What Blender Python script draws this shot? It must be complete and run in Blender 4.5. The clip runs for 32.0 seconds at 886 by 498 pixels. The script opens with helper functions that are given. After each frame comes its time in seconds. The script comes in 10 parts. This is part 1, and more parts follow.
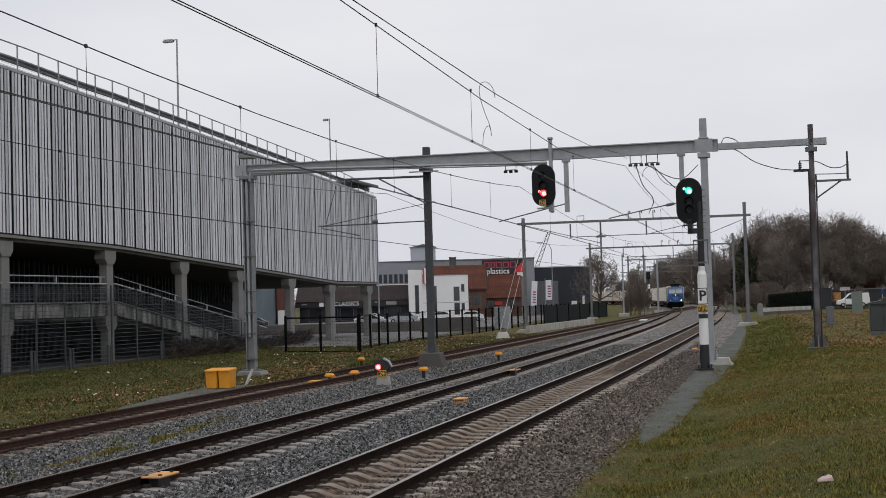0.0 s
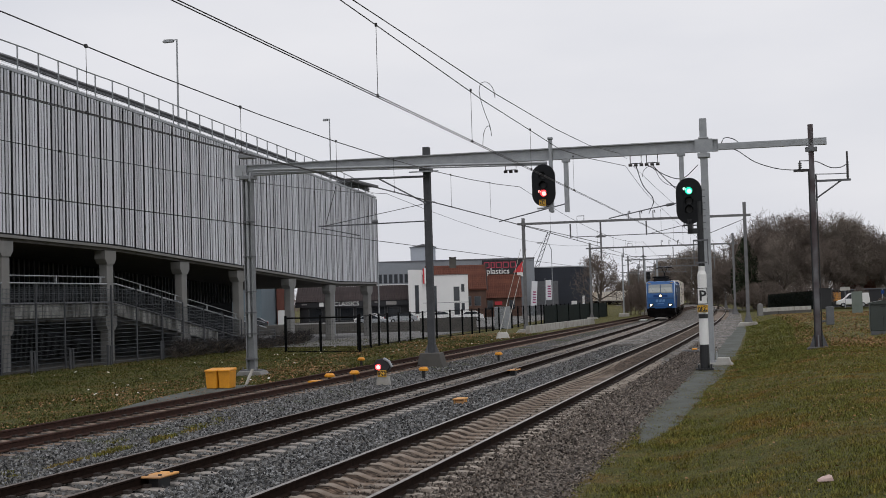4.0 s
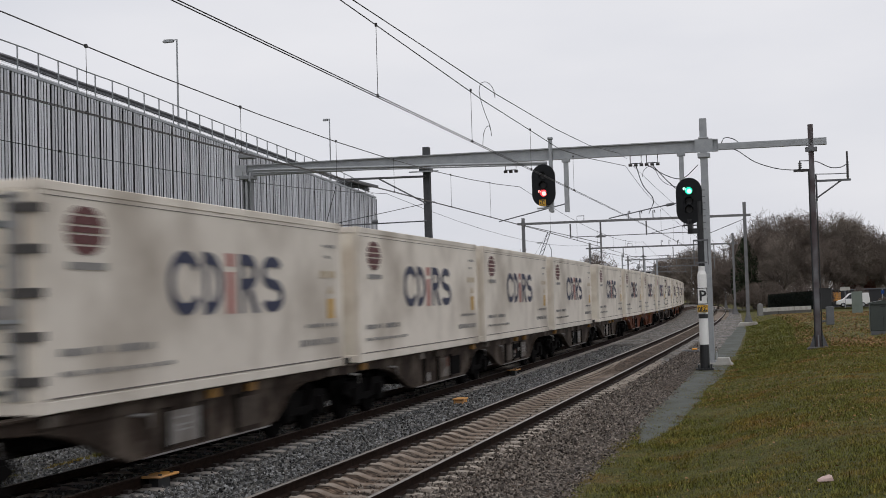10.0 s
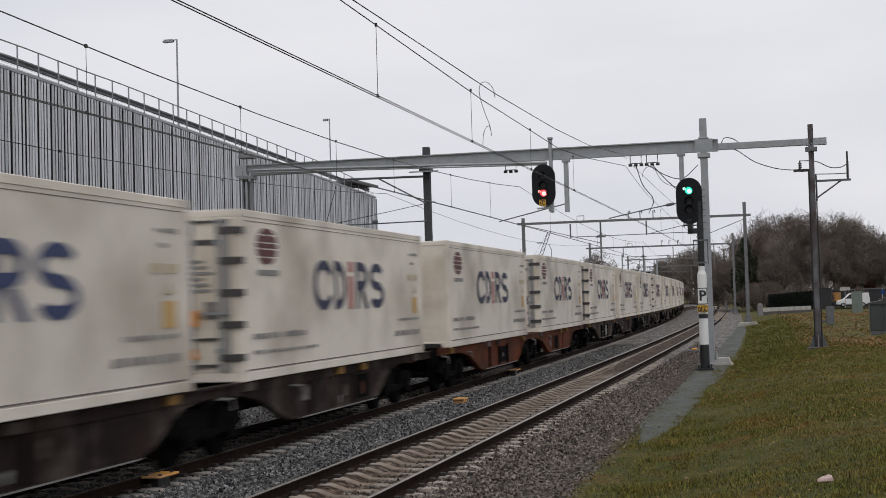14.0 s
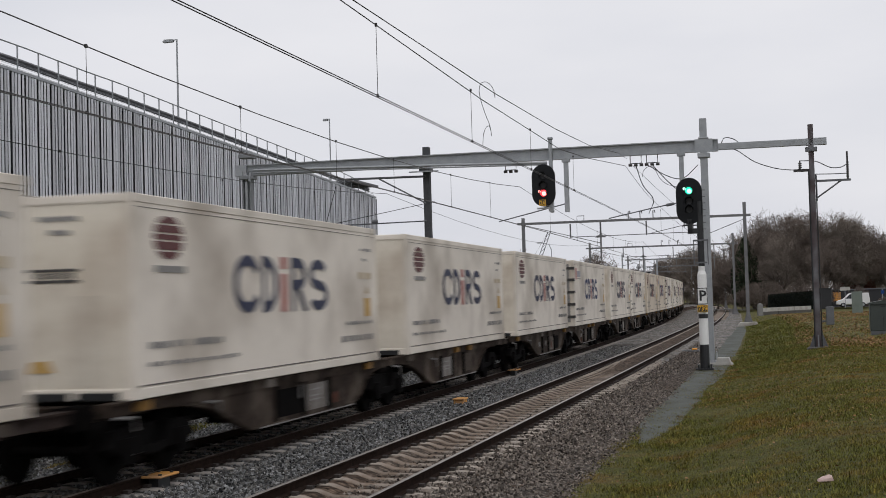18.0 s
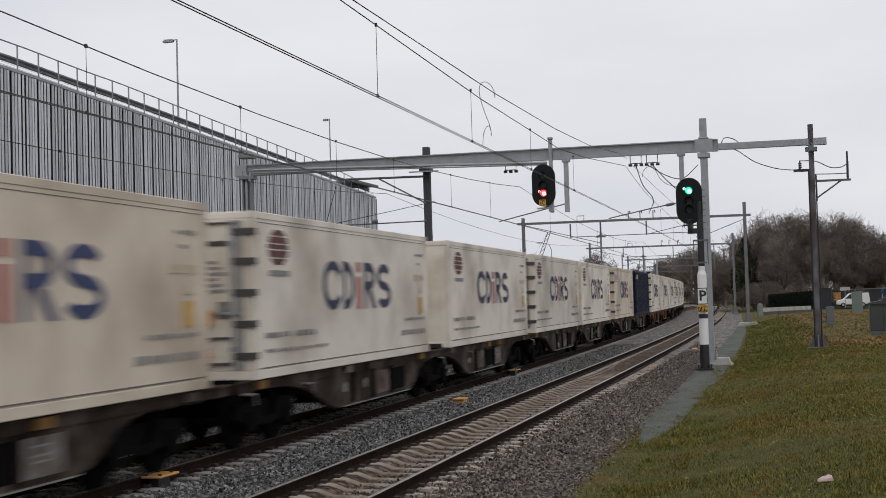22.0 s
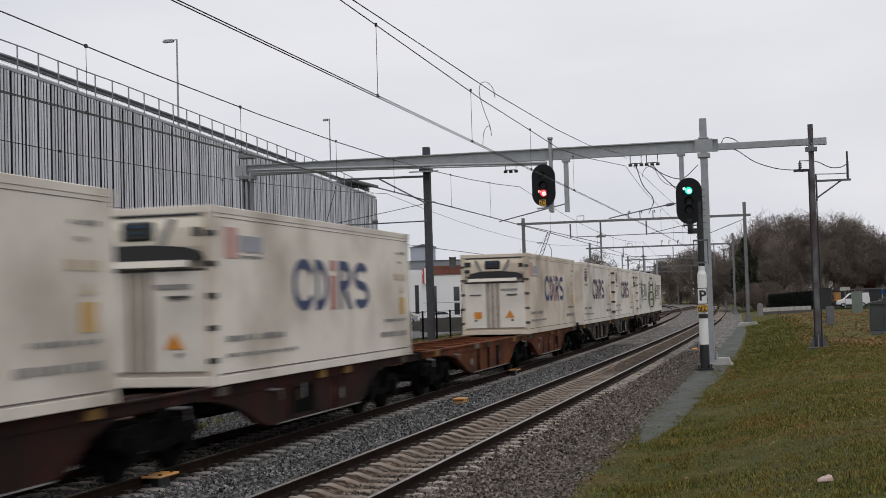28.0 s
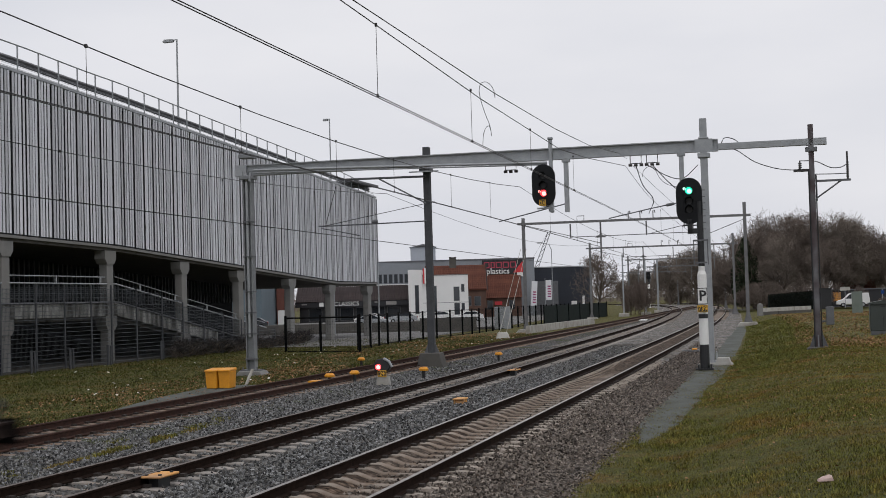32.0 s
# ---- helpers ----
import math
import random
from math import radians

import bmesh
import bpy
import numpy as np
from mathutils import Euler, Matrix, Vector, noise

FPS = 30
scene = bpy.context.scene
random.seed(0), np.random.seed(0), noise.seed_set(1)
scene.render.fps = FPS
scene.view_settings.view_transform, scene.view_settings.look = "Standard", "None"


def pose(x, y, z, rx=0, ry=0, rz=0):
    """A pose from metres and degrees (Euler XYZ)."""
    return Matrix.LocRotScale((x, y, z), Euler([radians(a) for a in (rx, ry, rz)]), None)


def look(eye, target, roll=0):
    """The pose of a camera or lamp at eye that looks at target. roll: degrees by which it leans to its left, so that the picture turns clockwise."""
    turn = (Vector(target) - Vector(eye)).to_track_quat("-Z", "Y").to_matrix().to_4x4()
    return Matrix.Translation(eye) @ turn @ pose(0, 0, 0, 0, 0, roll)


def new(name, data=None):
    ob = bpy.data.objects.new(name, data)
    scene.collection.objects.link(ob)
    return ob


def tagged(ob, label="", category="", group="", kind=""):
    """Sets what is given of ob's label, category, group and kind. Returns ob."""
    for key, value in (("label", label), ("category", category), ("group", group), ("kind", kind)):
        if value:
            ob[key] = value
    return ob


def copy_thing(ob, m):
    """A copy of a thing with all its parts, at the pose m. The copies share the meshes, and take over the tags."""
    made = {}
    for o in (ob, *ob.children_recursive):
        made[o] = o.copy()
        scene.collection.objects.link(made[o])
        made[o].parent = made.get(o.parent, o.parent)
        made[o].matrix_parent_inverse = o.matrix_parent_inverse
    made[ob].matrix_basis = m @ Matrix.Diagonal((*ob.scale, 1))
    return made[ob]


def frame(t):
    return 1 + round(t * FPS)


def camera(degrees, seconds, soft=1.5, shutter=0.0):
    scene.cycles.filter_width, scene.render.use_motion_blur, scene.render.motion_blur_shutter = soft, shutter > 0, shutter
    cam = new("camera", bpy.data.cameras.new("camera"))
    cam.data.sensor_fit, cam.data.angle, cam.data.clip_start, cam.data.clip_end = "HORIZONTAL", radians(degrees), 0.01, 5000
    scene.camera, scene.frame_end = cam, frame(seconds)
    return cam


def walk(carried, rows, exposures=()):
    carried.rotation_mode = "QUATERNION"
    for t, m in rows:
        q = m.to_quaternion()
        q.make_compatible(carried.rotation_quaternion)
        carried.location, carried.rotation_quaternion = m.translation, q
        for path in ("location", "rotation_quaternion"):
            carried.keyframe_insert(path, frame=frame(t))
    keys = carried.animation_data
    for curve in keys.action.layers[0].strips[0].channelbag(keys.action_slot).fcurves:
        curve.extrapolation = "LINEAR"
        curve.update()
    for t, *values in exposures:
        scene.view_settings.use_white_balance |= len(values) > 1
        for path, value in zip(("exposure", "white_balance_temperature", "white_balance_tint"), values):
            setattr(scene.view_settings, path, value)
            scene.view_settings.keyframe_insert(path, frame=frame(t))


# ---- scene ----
cam = camera(36.6, 32.0, soft=0.9, shutter=0.5)
EYE = (0.0, 0.0, 2.475)
AIM = look(EYE, (0.0, 100.0, 2.475 + 100 * math.tan(0.03913)), -1.647)
walk(cam, [(0.0, AIM), (32.0, AIM)], exposures=[(0.0, 0.0), (32.0, 0.0)])

# ---- daylight: a closed grey winter sky and one very soft sun behind it ----
SUN_EL, SUN_AZ = radians(62), radians(168)
world = bpy.data.worlds.new("overcast_sky")
scene.world = world
world.use_nodes = True
wn, wl = world.node_tree.nodes, world.node_tree.links
wn.clear()
w_out = wn.new("ShaderNodeOutputWorld")
w_bg = wn.new("ShaderNodeBackground")
w_sky = wn.new("ShaderNodeTexSky")
w_sky.sky_type = 'NISHITA'
w_sky.sun_disc = False
w_sky.sun_elevation, w_sky.sun_rotation = SUN_EL, SUN_AZ
w_sky.air_density, w_sky.dust_density = 1.0, 6.0
w_hsv = wn.new("ShaderNodeHueSaturation")
w_hsv.inputs["Saturation"].default_value = 0.2
w_co = wn.new("ShaderNodeTexCoord")
w_map = wn.new("ShaderNodeMapping")
w_map.inputs["Scale"].default_value = (1.0, 1.0, 3.5)
w_noise = wn.new("ShaderNodeTexNoise")
w_noise.inputs["Scale"].default_value, w_noise.inputs["Detail"].default_value = 2.2, 5
w_ramp = wn.new("ShaderNodeValToRGB")
w_ramp.color_ramp.elements[0].position, w_ramp.color_ramp.elements[1].position = 0.25, 0.75
w_ramp.color_ramp.elements[0].color = (7.1, 7.3, 8.0, 1)
w_ramp.color_ramp.elements[1].color = (9.1, 9.05, 9.4, 1)
w_mix = wn.new("ShaderNodeMix")
w_mix.data_type = 'RGBA'
w_mix.inputs["Factor"].default_value = 0.88
w_bg.inputs["Strength"].default_value = 0.1
wl.new(w_sky.outputs["Color"], w_hsv.inputs["Color"])
wl.new(w_co.outputs["Generated"], w_map.inputs["Vector"])
wl.new(w_map.outputs["Vector"], w_noise.inputs["Vector"])
wl.new(w_noise.outputs["Fac"], w_ramp.inputs["Fac"])
wl.new(w_hsv.outputs["Color"], w_mix.inputs["A"])
wl.new(w_ramp.outputs["Color"], w_mix.inputs["B"])
wl.new(w_mix.outputs["Result"], w_bg.inputs["Color"])
wl.new(w_bg.outputs["Background"], w_out.inputs["Surface"])
sun_data = bpy.data.lights.new("sun", 'SUN')
sun_data.energy, sun_data.angle, sun_data.color = 0.66, radians(40), (1.0, 0.97, 0.93)
sun = new("sun", sun_data)
sun_dir = Vector((math.sin(SUN_AZ) * math.cos(SUN_EL), math.cos(SUN_AZ) * math.cos(SUN_EL), math.sin(SUN_EL)))
sun.matrix_world = look(sun_dir * 100, (0, 0, 0))


# ---- materials ----
def mat(name, col, col2=None, rough=0.7, metal=0.0, scale=6.0, grain=60.0, bump=0.15, vary=0.0, stain=None, stain_amt=0.0, stain_scale=1.2, glow=0.0, spec=0.5, stretch=(1, 1, 1)):
    m = bpy.data.materials.new(name)
    m.use_nodes = True
    nt = m.node_tree
    n, l = nt.nodes, nt.links
    b = n["Principled BSDF"]
    b.inputs["Roughness"].default_value, b.inputs["Metallic"].default_value = rough, metal
    b.inputs["Specular IOR Level"].default_value = spec if rough < 0.7 else spec * 0.35
    co = n.new("ShaderNodeTexCoord")
    mp = n.new("ShaderNodeMapping")
    mp.inputs["Scale"].default_value = stretch
    l.new(co.outputs["Object"], mp.inputs["Vector"])
    n1 = n.new("ShaderNodeTexNoise")
    n1.inputs["Scale"].default_value, n1.inputs["Detail"].default_value = scale, 6
    n2 = n.new("ShaderNodeTexNoise")
    n2.inputs["Scale"].default_value, n2.inputs["Detail"].default_value = grain, 3
    l.new(mp.outputs["Vector"], n1.inputs["Vector"])
    l.new(mp.outputs["Vector"], n2.inputs["Vector"])
    c2 = col2 or tuple(c * 0.72 for c in col)
    r = n.new("ShaderNodeValToRGB")
    r.color_ramp.elements[0].position, r.color_ramp.elements[1].position = 0.33, 0.67
    r.color_ramp.elements[0].color, r.color_ramp.elements[1].color = (*c2, 1), (*col, 1)
    ad = n.new("ShaderNodeMath")
    ad.operation = 'MULTIPLY_ADD'
    ad.inputs[1].default_value = 0.6
    l.new(n1.outputs["Fac"], ad.inputs[0])
    sc = n.new("ShaderNodeMath")
    sc.operation = 'MULTIPLY'
    sc.inputs[1].default_value = 0.4
    l.new(n2.outputs["Fac"], sc.inputs[0])
    l.new(sc.outputs[0], ad.inputs[2])
    l.new(ad.outputs[0], r.inputs["Fac"])
    out = r.outputs["Color"]
    if stain:
        n3 = n.new("ShaderNodeTexNoise")
        n3.inputs["Scale"].default_value, n3.inputs["Detail"].default_value = stain_scale, 8
        l.new(mp.outputs["Vector"], n3.inputs["Vector"])
        sr = n.new("ShaderNodeValToRGB")
        sr.color_ramp.elements[0].position, sr.color_ramp.elements[1].position = 0.5 - stain_amt * 0.3, 0.75 - stain_amt * 0.3
        l.new(n3.outputs["Fac"], sr.inputs["Fac"])
        mx = n.new("ShaderNodeMix")
        mx.data_type = 'RGBA'
        mx.inputs["B"].default_value = (*stain, 1)
        l.new(sr.outputs["Color"], mx.inputs["Factor"])
        l.new(out, mx.inputs["A"])
        out = mx.outputs["Result"]
    if vary:
        oi = n.new("ShaderNodeObjectInfo")
        mr = n.new("ShaderNodeMapRange")
        mr.inputs["To Min"].default_value, mr.inputs["To Max"].default_value = 1 - vary, 1 + vary
        l.new(oi.outputs["Random"], mr.inputs["Value"])
        hs = n.new("ShaderNodeHueSaturation")
        l.new(mr.outputs["Result"], hs.inputs["Value"])
        l.new(out, hs.inputs["Color"])
        out = hs.outputs["Color"]
    l.new(out, b.inputs["Base Color"])
    if bump:
        bp = n.new("ShaderNodeBump")
        bp.inputs["Strength"].default_value, bp.inputs["Distance"].default_value = bump, 0.02
        l.new(ad.outputs[0], bp.inputs["Height"])
        l.new(bp.outputs["Normal"], b.inputs["Normal"])
    if glow:
        b.inputs["Emission Color"].default_value = (*col, 1)
        b.inputs["Emission Strength"].default_value = glow
    return m


def island_mat(name, cols, rough=0.85, bump=0.3, grain=80.0, spread=(0.0, 1.0)):
    """Loose pieces joined in one mesh: each piece takes its own tone."""
    m = bpy.data.materials.new(name)
    m.use_nodes = True
    n, l = m.node_tree.nodes, m.node_tree.links
    b = n["Principled BSDF"]
    b.inputs["Roughness"].default_value, b.inputs["Specular IOR Level"].default_value = rough, 0.15
    g = n.new("ShaderNodeNewGeometry")
    r = n.new("ShaderNodeValToRGB")
    while len(r.color_ramp.elements) < len(cols):
        r.color_ramp.elements.new(0.5)
    for i, c in enumerate(cols):
        r.color_ramp.elements[i].position = i / (len(cols) - 1)
        r.color_ramp.elements[i].color = (*c, 1)
    l.new(g.outputs["Random Per Island"], r.inputs["Fac"])
    co = n.new("ShaderNodeTexCoord")
    n2 = n.new("ShaderNodeTexNoise")
    n2.inputs["Scale"].default_value = grain
    l.new(co.outputs["Object"], n2.inputs["Vector"])
    hs = n.new("ShaderNodeHueSaturation")
    mr = n.new("ShaderNodeMapRange")
    mr.inputs["To Min"].default_value, mr.inputs["To Max"].default_value = 0.7, 1.3
    l.new(n2.outputs["Fac"], mr.inputs["Value"])
    l.new(mr.outputs["Result"], hs.inputs["Value"])
    l.new(r.outputs["Color"], hs.inputs["Color"])
    l.new(hs.outputs["Color"], b.inputs["Base Color"])
    if bump:
        bp = n.new("ShaderNodeBump")
        bp.inputs["Strength"].default_value, bp.inputs["Distance"].default_value = bump, 0.01
        l.new(n2.outputs["Fac"], bp.inputs["Height"])
        l.new(bp.outputs["Normal"], b.inputs["Normal"])
    return m


def ballast_mat(name, tones, cell=15.0, moss=None):
    """Crushed stone: cells of differing grey, dark joints, rusty and mossy drifts."""
    m = bpy.data.materials.new(name)
    m.use_nodes = True
    n, l = m.node_tree.nodes, m.node_tree.links
    b = n["Principled BSDF"]
    b.inputs["Roughness"].default_value, b.inputs["Specular IOR Level"].default_value = 0.95, 0.1
    co = n.new("ShaderNodeTexCoord")
    v = n.new("ShaderNodeTexVoronoi")
    v.inputs["Scale"].default_value = cell
    l.new(co.outputs["Object"], v.inputs["Vector"])
    r = n.new("ShaderNodeValToRGB")
    while len(r.color_ramp.elements) < len(tones):
        r.color_ramp.elements.new(0.5)
    for i, c in enumerate(tones):
        r.color_ramp.elements[i].position = i / (len(tones) - 1)
        r.color_ramp.elements[i].color = (*c, 1)
    l.new(v.outputs["Color"], r.inputs["Fac"])
    d = n.new("ShaderNodeMapRange")
    d.inputs["From Max"].default_value = 0.75
    d.inputs["To Min"].default_value, d.inputs["To Max"].default_value = 1.25, 0.45
    l.new(v.outputs["Distance"], d.inputs["Value"])
    hs = n.new("ShaderNodeHueSaturation")
    l.new(d.outputs["Result"], hs.inputs["Value"])
    l.new(r.outputs["Color"], hs.inputs["Color"])
    out = hs.outputs["Color"]
    big = n.new("ShaderNodeTexNoise")
    big.inputs["Scale"].default_value, big.inputs["Detail"].default_value = 0.35, 6
    l.new(co.outputs["Object"], big.inputs["Vector"])
    rr = n.new("ShaderNodeMapRange")
    rr.inputs["From Min"].default_value, rr.inputs["From Max"].default_value = 0.4, 0.75
    l.new(big.outputs["Fac"], rr.inputs["Value"])
    mx = n.new("ShaderNodeMix")
    mx.data_type = 'RGBA'
    mx.blend_type = 'MULTIPLY'
    mx.inputs["B"].default_value = (0.8, 0.68, 0.58, 1)
    l.new(rr.outputs["Result"], mx.inputs["Factor"])
    l.new(out, mx.inputs["A"])
    out = mx.outputs["Result"]
    if moss:
        n3 = n.new("ShaderNodeTexNoise")
        n3.inputs["Scale"].default_value, n3.inputs["Detail"].default_value = 0.9, 7
        l.new(co.outputs["Object"], n3.inputs["Vector"])
        r3 = n.new("ShaderNodeMapRange")
        r3.inputs["From Min"].default_value, r3.inputs["From Max"].default_value = 0.54, 0.64
        l.new(n3.outputs["Fac"], r3.inputs["Value"])
        m3 = n.new("ShaderNodeMix")
        m3.data_type = 'RGBA'
        m3.inputs["B"].default_value = (*moss, 1)
        l.new(r3.outputs["Result"], m3.inputs["Factor"])
        l.new(out, m3.inputs["A"])
        out = m3.outputs["Result"]
    l.new(out, b.inputs["Base Color"])
    bp = n.new("ShaderNodeBump")
    bp.inputs["Strength"].default_value, bp.inputs["Distance"].default_value = 1.0, 0.03
    bp.invert = True
    l.new(v.outputs["Distance"], bp.inputs["Height"])
    l.new(bp.outputs["Normal"], b.inputs["Normal"])
    return m


def grass_mat(name, blades, tone=1.0, tint=(1, 1, 1)):
    """Winter turf: drifts of green, yellow-green and brown, with a fine dark and light grain; blades take a tone each."""
    m = bpy.data.materials.new(name)
    m.use_nodes = True
    n, l = m.node_tree.nodes, m.node_tree.links
    b = n["Principled BSDF"]
    b.inputs["Roughness"].default_value, b.inputs["Specular IOR Level"].default_value = 0.9, 0.2
    co = n.new("ShaderNodeTexCoord")
    big = n.new("ShaderNodeTexNoise")
    big.inputs["Scale"].default_value, big.inputs["Detail"].default_value, big.inputs["Roughness"].default_value = 0.55, 7, 0.62
    l.new(co.outputs["Object"], big.inputs["Vector"])
    r = n.new("ShaderNodeValToRGB")
    cols = [(0.3, (0.115, 0.077, 0.026)), (0.4, (0.1, 0.088, 0.022)), (0.5, (0.07, 0.085, 0.022)), (0.58, (0.098, 0.098, 0.027)), (0.68, (0.125, 0.09, 0.028))]
    while len(r.color_ramp.elements) < len(cols):
        r.color_ramp.elements.new(0.5)
    for e, (p, c) in zip(r.color_ramp.elements, cols):
        e.position, e.color = p, (*[v * tone * k for v, k in zip(c, tint)], 1)
    l.new(big.outputs["Fac"], r.inputs["Fac"])
    fine = n.new("ShaderNodeTexNoise")
    fine.inputs["Scale"].default_value, fine.inputs["Detail"].default_value, fine.inputs["Roughness"].default_value = 14.0, 7, 0.8
    l.new(co.outputs["Object"], fine.inputs["Vector"])
    mr = n.new("ShaderNodeMapRange")
    mr.inputs["From Min"].default_value, mr.inputs["From Max"].default_value = 0.32, 0.68
    mr.inputs["To Min"].default_value, mr.inputs["To Max"].default_value = (0.5, 1.5) if blades else (0.1, 1.7)
    l.new(fine.outputs["Fac"], mr.inputs["Value"])
    value = mr.outputs["Result"]
    if blades:
        g = n.new("ShaderNodeNewGeometry")
        m2 = n.new("ShaderNodeMapRange")
        m2.inputs["To Min"].default_value, m2.inputs["To Max"].default_value = 0.15, 2.3
        l.new(g.outputs["Random Per Island"], m2.inputs["Value"])
        mu = n.new("ShaderNodeMath")
        mu.operation = 'MULTIPLY'
        l.new(value, mu.inputs[0])
        l.new(m2.outputs["Result"], mu.inputs[1])
        value = mu.outputs[0]
    hs = n.new("ShaderNodeHueSaturation")
    l.new(value, hs.inputs["Value"])
    l.new(r.outputs["Color"], hs.inputs["Color"])
    l.new(hs.outputs["Color"], b.inputs["Base Color"])
    if not blades:
        bp = n.new("ShaderNodeBump")
        bp.inputs["Strength"].default_value, bp.inputs["Distance"].default_value = 0.8, 0.05
        l.new(fine.outputs["Fac"], bp.inputs["Height"])
        l.new(bp.outputs["Normal"], b.inputs["Normal"])
    return m


M_BALLAST = ballast_mat("grey_crushed_stone", [(0.017, 0.017, 0.0165), (0.058, 0.057, 0.055), (0.132, 0.13, 0.126), (0.32, 0.315, 0.305)])
# far stretches of the same beds; their paling with distance is put into the tones
M_BALLAST_FAR = ballast_mat("distance_paled_stone", [(0.055, 0.053, 0.05), (0.15, 0.145, 0.139), (0.27, 0.26, 0.25), (0.47, 0.455, 0.44)], cell=4.6)
M_BALLAST_OLD = ballast_mat("rusty_crushed_stone", [(0.012, 0.01, 0.009), (0.05, 0.043, 0.037), (0.125, 0.107, 0.094), (0.3, 0.268, 0.24)])
M_BALLAST_BROWN = ballast_mat("brown_dirty_stone", [(0.028, 0.021, 0.016), (0.07, 0.054, 0.043), (0.13, 0.1, 0.08), (0.23, 0.185, 0.15)], cell=9.0)
M_BALLAST_MOSS = ballast_mat("mossy_crushed_stone", [(0.02, 0.02, 0.02), (0.065, 0.065, 0.065), (0.14, 0.14, 0.143), (0.32, 0.32, 0.33)], moss=(0.05, 0.058, 0.02))
M_STONES = island_mat("loose_stone", [(0.016, 0.0165, 0.017), (0.06, 0.061, 0.063), (0.17, 0.173, 0.177), (0.31, 0.313, 0.315), (0.088, 0.082, 0.075), (0.23, 0.228, 0.22)])
M_STONES_BROWN = island_mat("loose_brown_stone", [(0.015, 0.012, 0.011), (0.08, 0.068, 0.058), (0.18, 0.152, 0.13), (0.29, 0.25, 0.215), (0.028, 0.022, 0.019), (0.2, 0.176, 0.158), (0.11, 0.083, 0.064)])
M_GRASS = grass_mat("winter_grass", False, 0.86, (1.12, 0.98, 0.85))
M_BLADE = grass_mat("grass_blades", True, 1.12, (1.14, 0.98, 0.86))
M_BLADE_GREEN = grass_mat("green_grass_blades", True, 1.0, (1.02, 1.02, 0.9))
# same blades toned down: the garage's shade on this bank, put into the colour
M_BLADE_SHADED = grass_mat("garage_shade_grass_blades", True, 0.6)
M_LEAF = island_mat("fallen_leaves", [(0.12, 0.06, 0.03), (0.19, 0.095, 0.045), (0.27, 0.145, 0.068), (0.31, 0.195, 0.105)], bump=0)
M_LITTER = island_mat("pale_litter", [(0.45, 0.44, 0.4), (0.7, 0.7, 0.68), (0.55, 0.5, 0.4)], bump=0)
M_PATH = mat("grey_path_grit", (0.118, 0.124, 0.117), (0.076, 0.08, 0.076), rough=0.95, scale=2.2, grain=45, bump=0.4, stain=(0.07, 0.075, 0.06), stain_amt=0.3, stain_scale=0.8)
M_SLEEPER = mat("weathered_concrete_sleeper", (0.39, 0.35, 0.305), (0.25, 0.215, 0.185), rough=0.9, scale=5, grain=50, vary=0.15, stain=(0.16, 0.115, 0.085), stain_amt=0.35, stain_scale=2.5)
M_SLEEPER_B = mat("pale_concrete_sleeper", (0.34, 0.315, 0.295), (0.22, 0.2, 0.18), rough=0.9, scale=5, grain=50, vary=0.15, stain=(0.17, 0.13, 0.1), stain_amt=0.3, stain_scale=2.5)
M_SLEEPER_C = mat("half_buried_sleeper", (0.3, 0.26, 0.23), (0.18, 0.145, 0.12), rough=0.9, scale=5, grain=50, vary=0.25, stain=(0.13, 0.085, 0.06), stain_amt=0.5, stain_scale=1.5)
M_RAIL = mat("rusty_rail_side", (0.028, 0.017, 0.013), (0.011, 0.0075, 0.006), rough=0.9, spec=0.1, scale=8, grain=60)
M_RAIL_RUST = mat("rusted_rail", (0.065, 0.032, 0.023), (0.028, 0.016, 0.013), rough=0.9, scale=8, grain=60)
M_RAILTOP = mat("polished_rail_head", (0.36, 0.33, 0.31), (0.17, 0.14, 0.12), rough=0.34, metal=0.9, scale=4, grain=40, bump=0.0)
M_RAILDULL = mat("dull_rail_head", (0.16, 0.13, 0.115), (0.09, 0.07, 0.06), rough=0.55, metal=0.5, scale=4, grain=40, bump=0.0)
M_CLIP = mat("dark_rail_clip", (0.05, 0.042, 0.038), rough=0.8)
M_GALV = mat("galvanised_steel", (0.36, 0.375, 0.39), (0.26, 0.275, 0.29), rough=0.55, metal=0.35, scale=3, grain=30, bump=0.03)
M_GALV_DARK = mat("aged_grey_steel", (0.15, 0.155, 0.165), (0.1, 0.1, 0.11), rough=0.65, metal=0.3, scale=3, grain=30, bump=0.05)
M_MAST_RUST = mat("purplish_rusty_mast", (0.1, 0.077, 0.08), (0.055, 0.044, 0.047), rough=0.8, scale=3, grain=30, stain=(0.17, 0.17, 0.18), stain_amt=0.3)
M_WIRE = mat("dark_copper_wire", (0.05, 0.048, 0.05), rough=0.6, metal=0.4, bump=0)
M_INSUL = mat("dark_insulator", (0.03, 0.025, 0.025), rough=0.3, bump=0)
M_CONC = mat("weathered_concrete", (0.25, 0.25, 0.246), (0.16, 0.16, 0.157), rough=0.9, scale=1.2, grain=25, stain=(0.2, 0.195, 0.185), stain_amt=0.4, stain_scale=0.7)
M_CONC_DARK = mat("dirty_and_shaded_concrete", (0.105, 0.1, 0.096), (0.065, 0.062, 0.059), rough=0.92, scale=2, grain=25, stain=(0.1, 0.095, 0.085), stain_amt=0.45)
